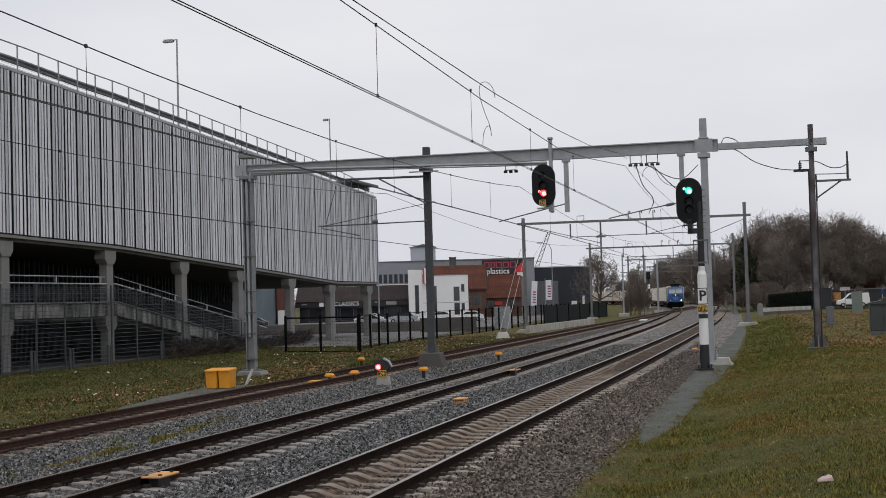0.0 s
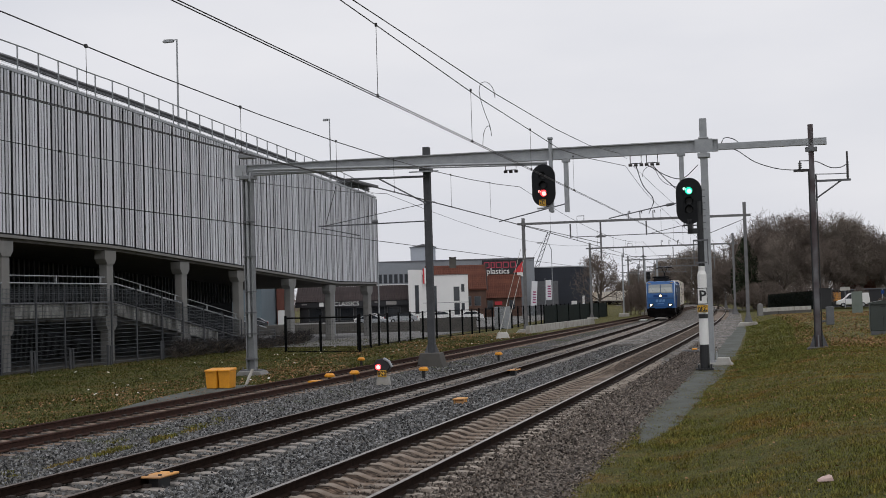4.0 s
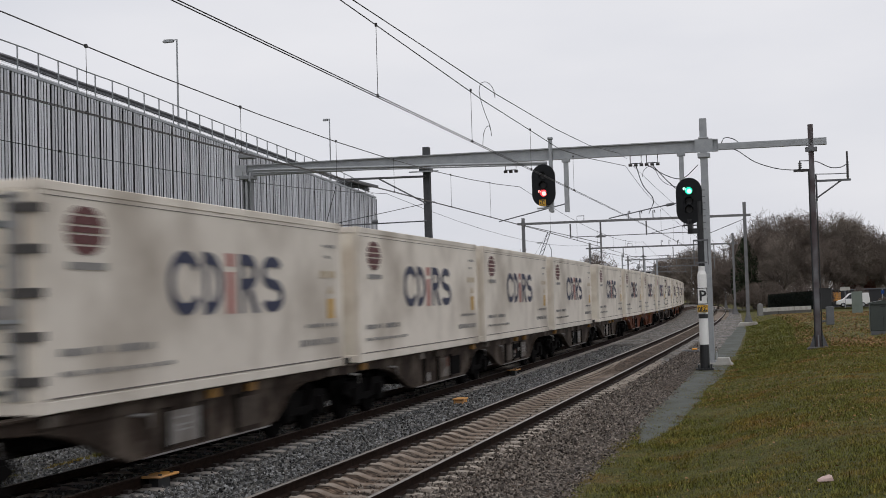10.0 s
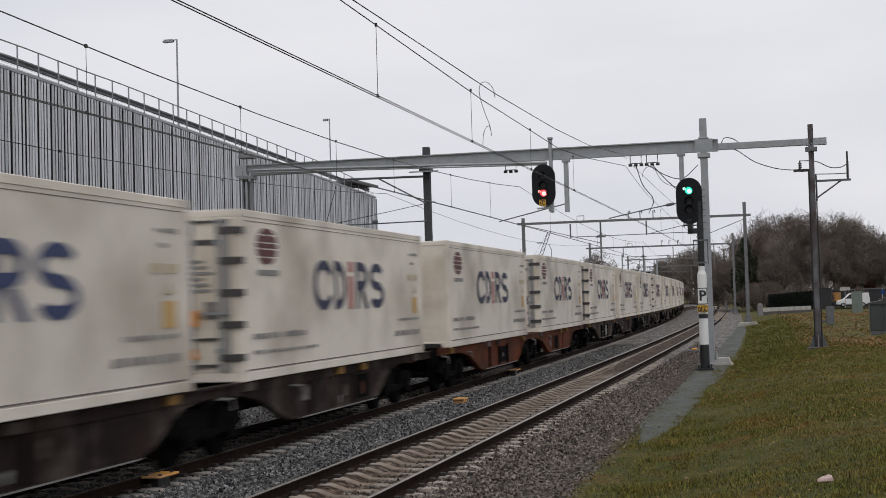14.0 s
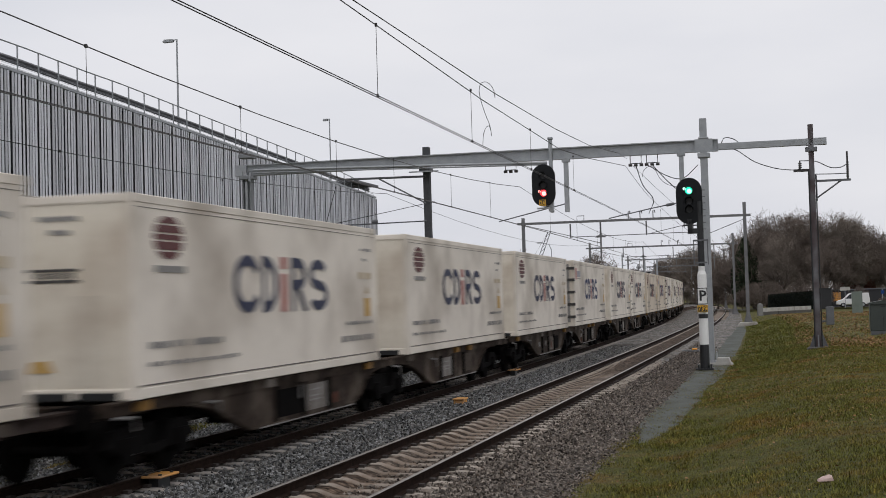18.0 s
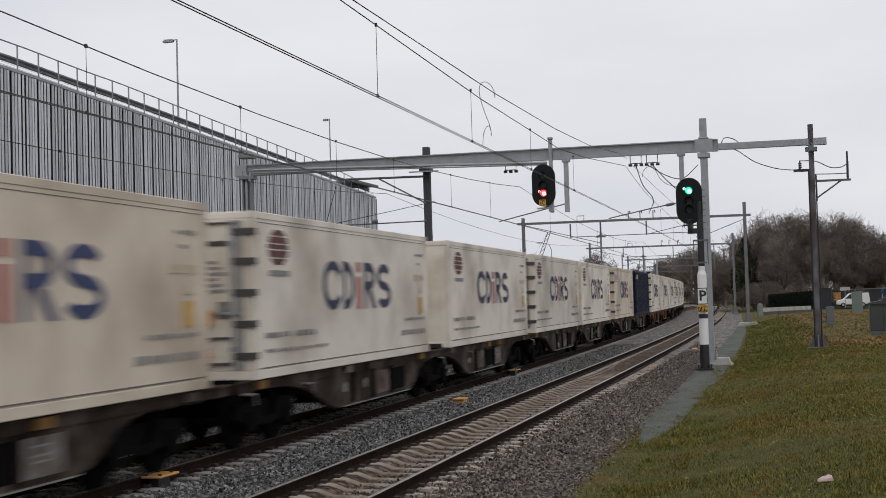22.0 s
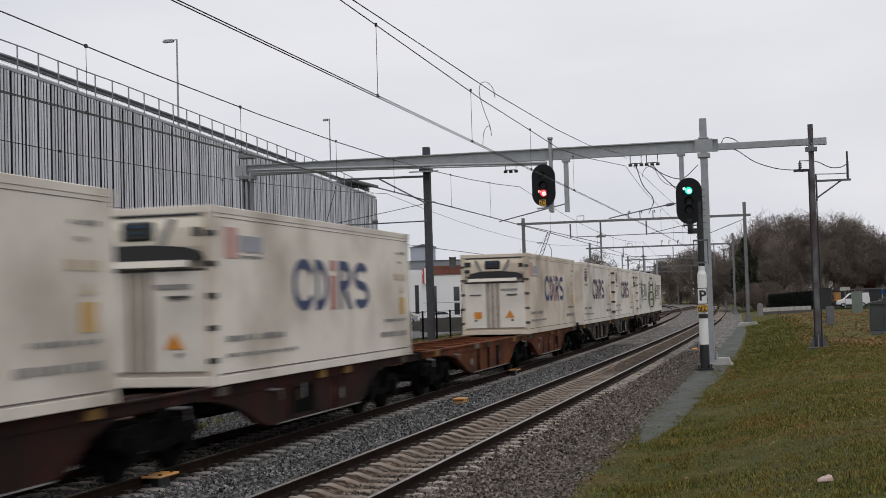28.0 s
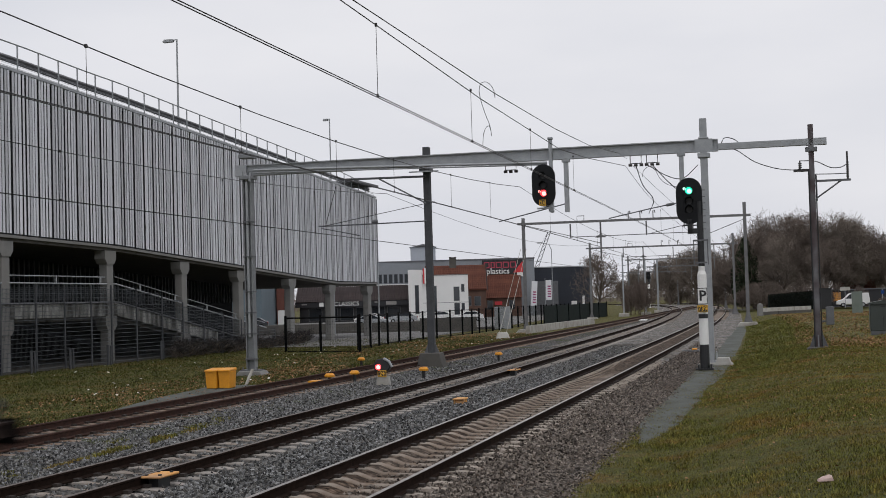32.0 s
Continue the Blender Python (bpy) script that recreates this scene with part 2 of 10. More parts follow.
M_CONC_STREAK = mat("streaked_dirty_concrete", (0.4, 0.4, 0.385), (0.27, 0.27, 0.26), rough=0.92, scale=1.2, grain=25, stain=(0.06, 0.058, 0.052), stain_amt=0.4, stain_scale=1.1, stretch=(1, 1.6, 0.45))
M_CONC_PALE = mat("pale_concrete", (0.47, 0.46, 0.43), (0.36, 0.35, 0.325), rough=0.9, scale=2, grain=25, stain=(0.3, 0.28, 0.25), stain_amt=0.3)
M_SLAT = mat("pale_grey_metal_slat", (0.62, 0.633, 0.673), (0.47, 0.48, 0.518), rough=0.55, metal=0.1, scale=0.6, grain=12, bump=0.02, vary=0.2)
M_BACKING = mat("gap_shade_grey", (0.055, 0.057, 0.064), (0.03, 0.031, 0.036), rough=0.9, scale=0.8, grain=8, bump=0.02)
M_VOID = mat("painted_recess_shade", (0.024, 0.026, 0.03), rough=0.9, bump=0)
M_DARKMESH = mat("dark_fence_steel", (0.006, 0.0065, 0.007), rough=0.7, spec=0.1, bump=0)
M_MESHWIRE = mat("grey_mesh_wire", (0.085, 0.094, 0.105), rough=0.6, metal=0.3, bump=0)
M_ASPHALT = mat("asphalt", (0.075, 0.075, 0.078), (0.05, 0.05, 0.052), rough=0.95, scale=1, grain=50)
M_YELLOW = mat("yellow_plastic", (0.7, 0.3, 0.012), (0.58, 0.23, 0.01), rough=0.5, scale=3, grain=20, bump=0.03)
M_ORANGE = mat("orange_yellow_plate", (0.72, 0.36, 0.09), (0.55, 0.24, 0.05), rough=0.6, scale=5, grain=40, stain=(0.35, 0.2, 0.1), stain_amt=0.2)
M_BLACK = mat("black_paint", (0.016, 0.017, 0.019), rough=0.5, bump=0.02)
M_SIGHEAD = mat("black_signal_board", (0.01, 0.011, 0.013), rough=0.6, spec=0.2, bump=0.02)
M_WHITE = mat("white_paint", (0.76, 0.76, 0.75), (0.66, 0.66, 0.645), rough=0.55, scale=3, grain=20, bump=0.02)
M_AMBER = mat("amber_number", (0.75, 0.42, 0.03), rough=0.5, bump=0)
M_RED_ON = mat("red_signal_light", (1.0, 0.05, 0.06), glow=2.6, bump=0)
M_REDCORE = mat("red_light_core", (1.0, 0.3, 0.28), glow=3.0, bump=0)
M_GREEN_ON = mat("green_signal_light", (0.02, 0.75, 0.42), glow=1.6, bump=0)
M_GREENCORE = mat("green_light_core", (0.55, 1.0, 0.85), glow=1.5, bump=0)
M_WRAP = mat("pale_pink_wrapper", (0.62, 0.46, 0.44), (0.5, 0.36, 0.34), rough=0.6)
M_GLASS = mat("dark_window_glass", (0.03, 0.035, 0.042), (0.02, 0.024, 0.03), rough=0.08, bump=0, spec=0.9)


# ---- mesh helpers ----
class Acc:
    """Gathers plain solids into one mesh."""

    def __init__(self):
        self.v, self.f, self.m = [], [], []

    def add(self, vs, fs, mi=0):
        o = len(self.v)
        self.v.extend(vs)
        for q in fs:
            self.f.append(tuple(i + o for i in q))
            self.m.append(mi)
        return self

    def box(self, x0, x1, y0, y1, z0, z1, mi=0):
        return self.add([(x0, y0, z0), (x1, y0, z0), (x1, y1, z0), (x0, y1, z0), (x0, y0, z1), (x1, y0, z1), (x1, y1, z1), (x0, y1, z1)],
                        [(3, 2, 1, 0), (4, 5, 6, 7), (0, 1, 5, 4), (1, 2, 6, 5), (2, 3, 7, 6), (3, 0, 4, 7)], mi)

    def tube(self, pts, r, n=6, mi=0, r2=None, caps=True):
        """A round bar along a line of points."""
        pts = [Vector(p) for p in pts]
        vs, fs = [], []
        k = len(pts)
        for i, p in enumerate(pts):
            d = (pts[min(i + 1, k - 1)] - pts[max(i - 1, 0)]).normalized()
            a = d.cross(Vector((0, 0, 1)) if abs(d.z) < 0.9 else Vector((1, 0, 0))).normalized()
            b = d.cross(a)
            rr = r if r2 is None else r + (r2 - r) * i / (k - 1)
            for j in range(n):
                t = 2 * math.pi * j / n
                vs.append(tuple(p + (a * math.cos(t) + b * math.sin(t)) * rr))
        for i in range(k - 1):
            for j in range(n):
                fs.append((i * n + j, i * n + (j + 1) % n, (i + 1) * n + (j + 1) % n, (i + 1) * n + j))
        if caps:
            fs.append(tuple(range(n - 1, -1, -1)))
            fs.append(tuple(range((k - 1) * n, k * n)))
        return self.add(vs, fs, mi)

    def prism(self, poly, axis, a, b, mi=0):
        """A flat outline pushed along an axis from a to b. Outline in the other two axes, in xyz order."""
        def put(p, c):
            return (c, p[0], p[1]) if axis == 0 else (p[0], c, p[1]) if axis == 1 else (p[0], p[1], c)
        n = len(poly)
        vs = [put(p, a) for p in poly] + [put(p, b) for p in poly]
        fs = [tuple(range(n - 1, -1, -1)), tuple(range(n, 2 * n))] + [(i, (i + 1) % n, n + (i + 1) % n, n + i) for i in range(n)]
        return self.add(vs, fs, mi)

    def loft(self, rings, mi=0, closed=True, caps=True):
        n = len(rings[0])
        vs = [tuple(p) for r in rings for p in r]
        fs = []
        for i in range(len(rings) - 1):
            for j in range(n if closed else n - 1):
                fs.append((i * n + j, i * n + (j + 1) % n, (i + 1) * n + (j + 1) % n, (i + 1) * n + j))
        if caps:
            fs.append(tuple(range(n - 1, -1, -1)))
            fs.append(tuple(range((len(rings) - 1) * n, len(rings) * n)))
        return self.add(vs, fs, mi)

    def mesh(self, name, mats, bevel=0.0, smooth=False):
        me = bpy.data.meshes.new(name)
        me.from_pydata(self.v, [], self.f)
        for m in (mats if isinstance(mats, (list, tuple)) else [mats]):
            me.materials.append(m)
        me.polygons.foreach_set("material_index", self.m)
        bm = bmesh.new()
        bm.from_mesh(me)
        bmesh.ops.recalc_face_normals(bm, faces=bm.faces)
        if bevel:
            es = [e for e in bm.edges if len(e.link_faces) == 2 and e.calc_face_angle(0) > 0.5]
            bmesh.ops.bevel(bm, geom=es, offset=bevel, segments=1, affect='EDGES', clamp_overlap=True)
        bm.to_mesh(me)
        bm.free()
        if smooth:
            me.polygons.foreach_set("use_smooth", [True] * len(me.polygons))
            me.set_sharp_from_angle(angle=radians(35))
        return me


def part(name, acc, material, parent, label="", bevel=0.0, smooth=False, m=None):
    data = acc.mesh(name, material, bevel, smooth) if isinstance(acc, Acc) else acc
    ob = new(name, data)
    ob.parent = parent
    if m is not None:
        ob.matrix_basis = m
    return tagged(ob, label) if label else ob


def thing(name, m, label, category, group="", kind="", acc=None, material=None, bevel=0.0, smooth=False):
    ob = new(name, acc.mesh(name, material, bevel, smooth) if acc else None)
    ob.matrix_basis = m
    return tagged(ob, label, category, group, kind)


def lettering(name, text, size, material, parent, m, label="", bold=0.0):
    cu = bpy.data.curves.new(name, 'FONT')
    cu.body, cu.size, cu.extrude, cu.offset = text, size, 0.004, bold
    cu.align_x, cu.align_y, cu.resolution_u = 'CENTER', 'CENTER', 2
    tmp = new(name, cu)
    me = bpy.data.meshes.new_from_object(tmp.evaluated_get(bpy.context.evaluated_depsgraph_get()))
    bpy.data.objects.remove(tmp)
    me.materials.clear()
    me.materials.append(material)
    return part(name, me, None, parent, label, m=m)


# ---- the three tracks: a straight that eases into a long curve ----
def line_table(x0, th, s0, k, k2=0.0, s2=265.0):
    n = np.arange(-1000.0, 3000.5, 0.5)
    w, w2 = 25.0, 15.0
    m = np.minimum(n, 1000)
    a = th + k * w * np.logaddexp(0, (m - s0) / w) + k2 * w2 * np.logaddexp(0, (m - s2) / w2)
    dx, dy = np.sin(a) * 0.5, np.cos(a) * 0.5
    X, Y = np.cumsum(dx), np.cumsum(dy)
    i0 = int(np.argmin(np.abs(n)))
    return n, X - X[i0] + x0, Y - Y[i0], a


LINE_A = line_table(-6.376, 0.25392, 36.13, -0.000283, -0.0007)
LINE_B = line_table(-10.579, 0.25501, 27.23, -0.000412, -0.0007)
LINE_C = line_table(-15.862, 0.25586, -264.9, -0.0000405)


def along(line, s, lat=0.0, z=0.0):
    n, X, Y, a = line
    x, y, h = np.interp(s, n, X), np.interp(s, n, Y), np.interp(s, n, a)
    return Vector((x + lat * math.cos(h), y - lat * math.sin(h), z))


def heading(line, s):
    return float(np.interp(s, line[0], line[3]))


def on_line(line, s, lat=0.0, z=0.0):
    """A pose whose y runs along the track and x to its right."""
    return Matrix.Translation(along(line, s, lat, z)) @ Matrix.Rotation(-heading(line, s), 4, 'Z')


NEAR = pose(-10.579, 0, 0, 0, 0, -14.611)      # x: metres right of the middle track, y: metres along it


def smooth01(x, a, b):
    t = min(1.0, max(0.0, (x - a) / (b - a)))
    return t * t * (3 - 2 * t)


def ground_z(s, lat):
    z = -0.34
    z += -0.12 * smooth01(-lat, 8.0, 12.0)
    bank = smooth01(lat, 7.9, 12.0) * 0.62 + smooth01(lat, 11.0, 18.0) * 0.15
    z += bank * (1 - 0.75 * smooth01(s, 110, 190))
    return z


# ---- ground sheet ----
def build_ground():
    st = list(np.arange(-60, 140, 2.0)) + list(np.arange(140, 400, 10.0)) + [420, 460, 520, 600, 700, 850, 1000, 1300, 1700, 2200, 2900]
    st = [-900, -500, -250, -120] + st
    la = [-1500, -900, -500, -300, -200, -140, -100, -80, -60] + list(np.arange(-50, -8, 2.0)) + list(np.arange(-8, 22, 0.5)) + list(np.arange(22, 50, 3.0)) + [60, 80, 110, 150, 220, 330, 500, 900, 1500]
    a = Acc()
    vs, fs = [], []
    for s in st:
        for q in la:
            n = noise.noise(Vector((s * 0.22, q * 0.35, 3))) * 0.025 if abs(q) < 60 else 0
            if -8 < q < 7.5:
                n = 0
            p = along(LINE_B, s, q, ground_z(s, q) + n)
            vs.append(tuple(p))
    w = len(la)
    for i in range(len(st) - 1):
        for j in range(w - 1):
            fs.append((i * w + j, i * w + j + 1, (i + 1) * w + j + 1, (i + 1) * w + j))
    a.add(vs, fs)
    ob = new("ground", a.mesh("ground", M_GRASS, smooth=True))
    tagged(ob, "short winter grass strewn with brown leaves beside the tracks", "ground", kind="structure")


build_ground()


def ribbon(name, line, s0, s1, step, profile, material, label, category, jitter=0.0):
    """A strip that follows a track. profile: (lateral, height) from left to right."""
    a = Acc()
    vs, fs = [], []
    st = np.arange(s0, s1 + step * 0.5, step)
    for s in st:
        for q, z in profile:
            e = noise.noise(Vector((s * 0.9, q * 3, 7))) * jitter
            vs.append(tuple(along(line, float(s), q + e * 3, z + e)))
    w = len(profile)
    for i in range(len(st) - 1):
        for j in range(w - 1):
            fs.append((i * w + j, i * w + j + 1, (i + 1) * w + j + 1, (i + 1) * w + j))
    a.add(vs, fs)
    ob = new(name, a.mesh(name, material, smooth=True))
    return tagged(ob, label, category, kind="structure")


B_BED = [(-2.9, -0.33), (-2.3, -0.24), (-1.3, -0.215), (1.3, -0.215), (2.0, -0.22), (2.6, -0.225), (2.68, -0.24)]
A_BED = [(-1.66, -0.233), (-1.3, -0.225), (-0.72, -0.26), (-0.6, -0.36), (0.6, -0.4), (0.72, -0.3), (1.3, -0.275), (1.9, -0.275), (2.5, -0.3), (3.15, -0.35)]
ribbon("ballast_bed", LINE_B, -60, 78, 1.5, B_BED, M_BALLAST, "bed of clean grey crushed stone under the middle track", "ballast", 0.012)
ribbon("ballast_bed", LINE_B, 78, 420, 1.5, B_BED, M_BALLAST_FAR, "bed of crushed stone under the middle track on the curve, toned paler for distance", "ballast", 0.012)
ribbon("ballast_bed", LINE_A, -60, 69, 1.5, A_BED, M_BALLAST_OLD, "bed of brownish crushed stone under the curving main track", "ballast", 0.012)
ribbon("ballast_bed", LINE_A, 69, 420, 1.5, A_BED, M_BALLAST_FAR, "bed of crushed stone under the main track on the curve, toned paler for distance", "ballast", 0.012)
ribbon("ballast_bed", LINE_C, -60, 300, 1.5, [(-2.2, -0.47), (-1.5, -0.27), (-1.2, -0.21), (1.2, -0.2), (2.0, -0.25), (2.45, -0.29), (2.85, -0.325)], M_BALLAST_MOSS, "bed of old mossy crushed stone under the rusty siding", "ballast", 0.015)


def gauge_fill():
    """Brown dirt and stone between the sleepers of the main track, deeper towards the curve until it covers them."""
    a = Acc()
    vs, fs = [], []
    st = np.arange(-60, 420.1, 1.0)
    prof = ((-0.68, -0.2), (-0.5, -0.204), (-0.3, -0.279), (0.0, -0.278), (0.3, -0.279), (0.5, -0.204), (0.68, -0.2))
    for s in st:
        deep = smooth01(s, 34, 74)
        for q, z in prof:
            e = noise.noise(Vector((s * 0.9, q * 3, 7))) * 0.01
            z2 = z + (-0.186 - z) * deep * 0.86
            vs.append(tuple(along(LINE_A, float(s), q, z2 + e - 0.05 * (q + 0.7535) / 1.507)))
    w = len(prof)
    for i in range(len(st) - 1):
        for j in range(w - 1):
            fs.append((i * w + j, i * w + j + 1, (i + 1) * w + j + 1, (i + 1) * w + j))
    a.add(vs, fs)
    tagged(new("gauge_fill", a.mesh("gauge_fill", M_BALLAST_BROWN, smooth=True)), "brown dirt and stone between the rails", "ballast", kind="structure")


gauge_fill()


def shoulder(side):
    """Stone heaped over the sleeper ends of the main track where it enters the curve."""
    a = Acc()
    vs, fs = [], []
    st = np.arange(44, 420.1, 2.0)
    for s in st:
        up = smooth01(s, 46, 66)
        for q, z in ((0.83, -0.168), (1.05, -0.15), (1.32, -0.165), (1.5, -0.25)):
            e = noise.noise(Vector((s * 0.9, q * 3, 11))) * 0.012
            vs.append(tuple(along(LINE_A, float(s), side * q, z - 0.09 * (1 - up) + e - 0.05 * (side * q + 0.7535) / 1.507)))
    for i in range(len(st) - 1):
        for j in range(3):
            fs.append((i * 4 + j, i * 4 + j + 1, (i + 1) * 4 + j + 1, (i + 1) * 4 + j))
    a.add(vs, fs)
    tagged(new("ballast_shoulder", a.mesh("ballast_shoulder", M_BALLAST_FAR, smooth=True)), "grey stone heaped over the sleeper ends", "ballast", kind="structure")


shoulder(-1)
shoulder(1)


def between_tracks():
    """Ballast in the paler far tones that fills the widening gap between the middle and the main track on the curve."""
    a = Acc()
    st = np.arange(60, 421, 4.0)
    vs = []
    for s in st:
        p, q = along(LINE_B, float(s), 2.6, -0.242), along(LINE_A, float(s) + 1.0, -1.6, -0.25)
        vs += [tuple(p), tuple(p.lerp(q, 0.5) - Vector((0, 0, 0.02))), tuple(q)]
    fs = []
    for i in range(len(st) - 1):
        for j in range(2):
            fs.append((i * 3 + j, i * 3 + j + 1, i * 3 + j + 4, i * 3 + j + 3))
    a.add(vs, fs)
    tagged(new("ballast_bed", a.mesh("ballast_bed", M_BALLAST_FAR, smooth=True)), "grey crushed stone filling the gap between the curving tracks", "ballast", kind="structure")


between_tracks()


def footpath():
    a = Acc()
    vs, fs = [], []
    st = np.arange(28.4, 128, 0.6)
    for i, s in enumerate(st):
        w = smooth01(s, 28.0, 33.0)
        e1, e2 = noise.noise(Vector((s * 0.8, 1, 2))) * 0.06, noise.noise(Vector((s * 0.8, 5, 9))) * 0.09
        mid = 7.45 + 0.4 * smooth01(s, 85, 125)
        wide = 0.28 * smooth01(s, 42, 50)
        for q, z in ((mid - 0.5 * w - 0.12 + e1, -0.365), (mid - 0.42 * w + e1, -0.325), (mid, -0.318), (mid + 0.4 * w + wide + e2, -0.322), (mid + 0.5 * w + 0.12 + wide + e2, -0.365)):
            vs.append(tuple(along(LINE_B, float(s), q, z)))
    for i in range(len(st) - 1):
        for j in range(4):
            fs.append((i * 5 + j, i * 5 + j + 1, (i + 1) * 5 + j + 1, (i + 1) * 5 + j))
    a.add(vs, fs)
    tagged(new("footpath", a.mesh("footpath", M_PATH, smooth=True)), "narrow grey grit footpath beside the ballast", "path", kind="structure")


footpath()


def rail_profile():
    return [(-0.075, -0.172), (0.075, -0.172), (0.075, -0.16), (0.012, -0.135), (0.012, -0.05), (0.036, -0.036), (0.036, -0.006), (0.026, 0.0), (-0.026, 0.0), (-0.036, -0.006), (-0.036, -0.036), (-0.012, -0.05), (-0.012, -0.135), (-0.075, -0.16)]


def sleeper_mesh(name, material, waist, sink=0.0):
    """Concrete sleeper: two raised rail seats and a lower, narrower middle, with the rail clips on it."""
    a = Acc()
    xs = [-1.28, -1.22, -1.05, -0.52, -0.28, 0.28, 0.52, 1.05, 1.22, 1.28]
    zs = [-0.22 - sink, -0.185 - sink, -0.176 - sink * 0.3, -0.176, -0.176 - waist, -0.176 - waist, -0.176, -0.176 - sink * 0.3, -0.185 - sink, -0.22 - sink]
    hw = [0.105, 0.11, 0.108, 0.1, 0.075, 0.075, 0.1, 0.108, 0.11, 0.105]
    rings = []
    for x, z, h in zip(xs, zs, hw):
        rings.append([(x, -h - 0.03, -0.33), (x, h + 0.03, -0.33), (x, h, z - 0.014), (x, h - 0.028, z), (x, -h + 0.028, z), (x, -h, z - 0.014)])
    a.loft(rings)
    for g in (-0.7535, 0.7535):
        for d in (-0.115, 0.115):
            a.box(g + d - 0.045, g + d + 0.045, -0.06, 0.06, -0.178, -0.128, 1)
    return a.mesh(name, [material, M_CLIP])


def build_track(name, line, label, rail_mat, top_mat, sleeper, s_near, s_far, cant=0.0):
    track = new(name)
    tagged(track, label, "railway track", kind="structure")
    prof = rail_profile()
    st = list(np.arange(-60, 160, 4.0)) + list(np.arange(160, s_far + 1, 8.0))
    for side in (-1, 1):
        a = Acc()
        rings = []
        for s in st:
            dz = cant if side > 0 else 0.0
            rings.append([tuple(along(line, float(s), side * 0.7535 + x, z + dz)) for x, z in prof])
        n = len(prof)
        a.loft(rings)
        top = {6, 7, 8}
        for i, q in enumerate(a.f):
            if i < (len(rings) - 1) * n and (i % n) in top:
                a.m[i] = 1
        part("rail", a, [rail_mat, top_mat], track, smooth=True)
    rng = random.Random(5)
    tilt = Matrix.Rotation(math.atan2(-cant, 1.507), 4, 'Y')
    s = s_near[0]
    while s < s_near[1]:
        ob = new("sleeper", sleeper)
        ob.parent = track
        ob.matrix_basis = on_line(line, s, 0, cant / 2) @ tilt @ Matrix.Rotation(rng.gauss(0, 0.006), 4, 'Z')
        s += 0.62
    a = Acc()
    while s < min(s_far, 300):
        m = on_line(line, s, 0, cant / 2)
        vs = [tuple(m @ Vector(p)) for p in [(-1.28, -0.12, -0.33), (1.28, -0.12, -0.33), (1.28, 0.12, -0.33), (-1.28, 0.12, -0.33), (-1.25, -0.11, -0.18), (1.25, -0.11, -0.18), (1.25, 0.11, -0.18), (-1.25, 0.11, -0.18)]]
        a.add(vs, [(4, 5, 6, 7), (0, 1, 5, 4), (1, 2, 6, 5), (2, 3, 7, 6), (3, 0, 4, 7)])
        s += 0.62
    ob = part("far_sleepers", a, sleeper.materials[0], track)
    tagged(ob, "distant concrete sleepers", kind="stuff")
    return track


SL_A = sleeper_mesh("sleeper", M_SLEEPER, 0.072)
SL_B = sleeper_mesh("sleeper", M_SLEEPER_B, 0.035, 0.034)
SL_C = sleeper_mesh("sleeper", M_SLEEPER_C, 0.03)
build_track("track_1", LINE_A, "main track with polished rails on worn concrete sleepers", M_RAIL, M_RAILTOP, SL_A, (2, 140), 700, -0.05)
build_track("track_2", LINE_B, "middle track with dark rails on pale concrete sleepers in clean ballast", M_RAIL, M_RAILDULL, SL_B, (8, 130), 700)
build_track("track_3", LINE_C, "rusty siding track half sunk in old ballast", M_RAIL_RUST, M_RAIL_RUST, SL_C, (16, 120), 300)


# ---- catenary portals ----
M_GALV_MID = mat("dull_galvanised_steel", (0.24, 0.25, 0.26), (0.17, 0.178, 0.188), rough=0.65, metal=0.25, scale=3, grain=30, bump=0.03)
M_MAST_DK = mat("dark_grey_mast_steel", (0.085, 0.088, 0.095), (0.055, 0.057, 0.062), rough=0.75, metal=0.2, scale=3, grain=30, bump=0.03)
M_PORTAL = mat("weathered_portal_steel", (0.21, 0.21, 0.215), (0.14, 0.14, 0.145), rough=0.7, metal=0.2, scale=3, grain=30, bump=0.03)


def h_beam(a, x, y, z0, z1, w, d, t=0.02):
    """Upright H-section mast."""
    u, v, e = w / 2, d / 2, t / 2
    q = [(-u, -v), (u, -v), (u, -v + t), (e, -v + t), (e, v - t), (u, v - t), (u, v), (-u, v), (-u, v - t), (-e, v - t), (-e, -v + t), (-u, -v + t)]
    return a.prism([(x + i, y + j) for i, j in q], 2, z0, z1)


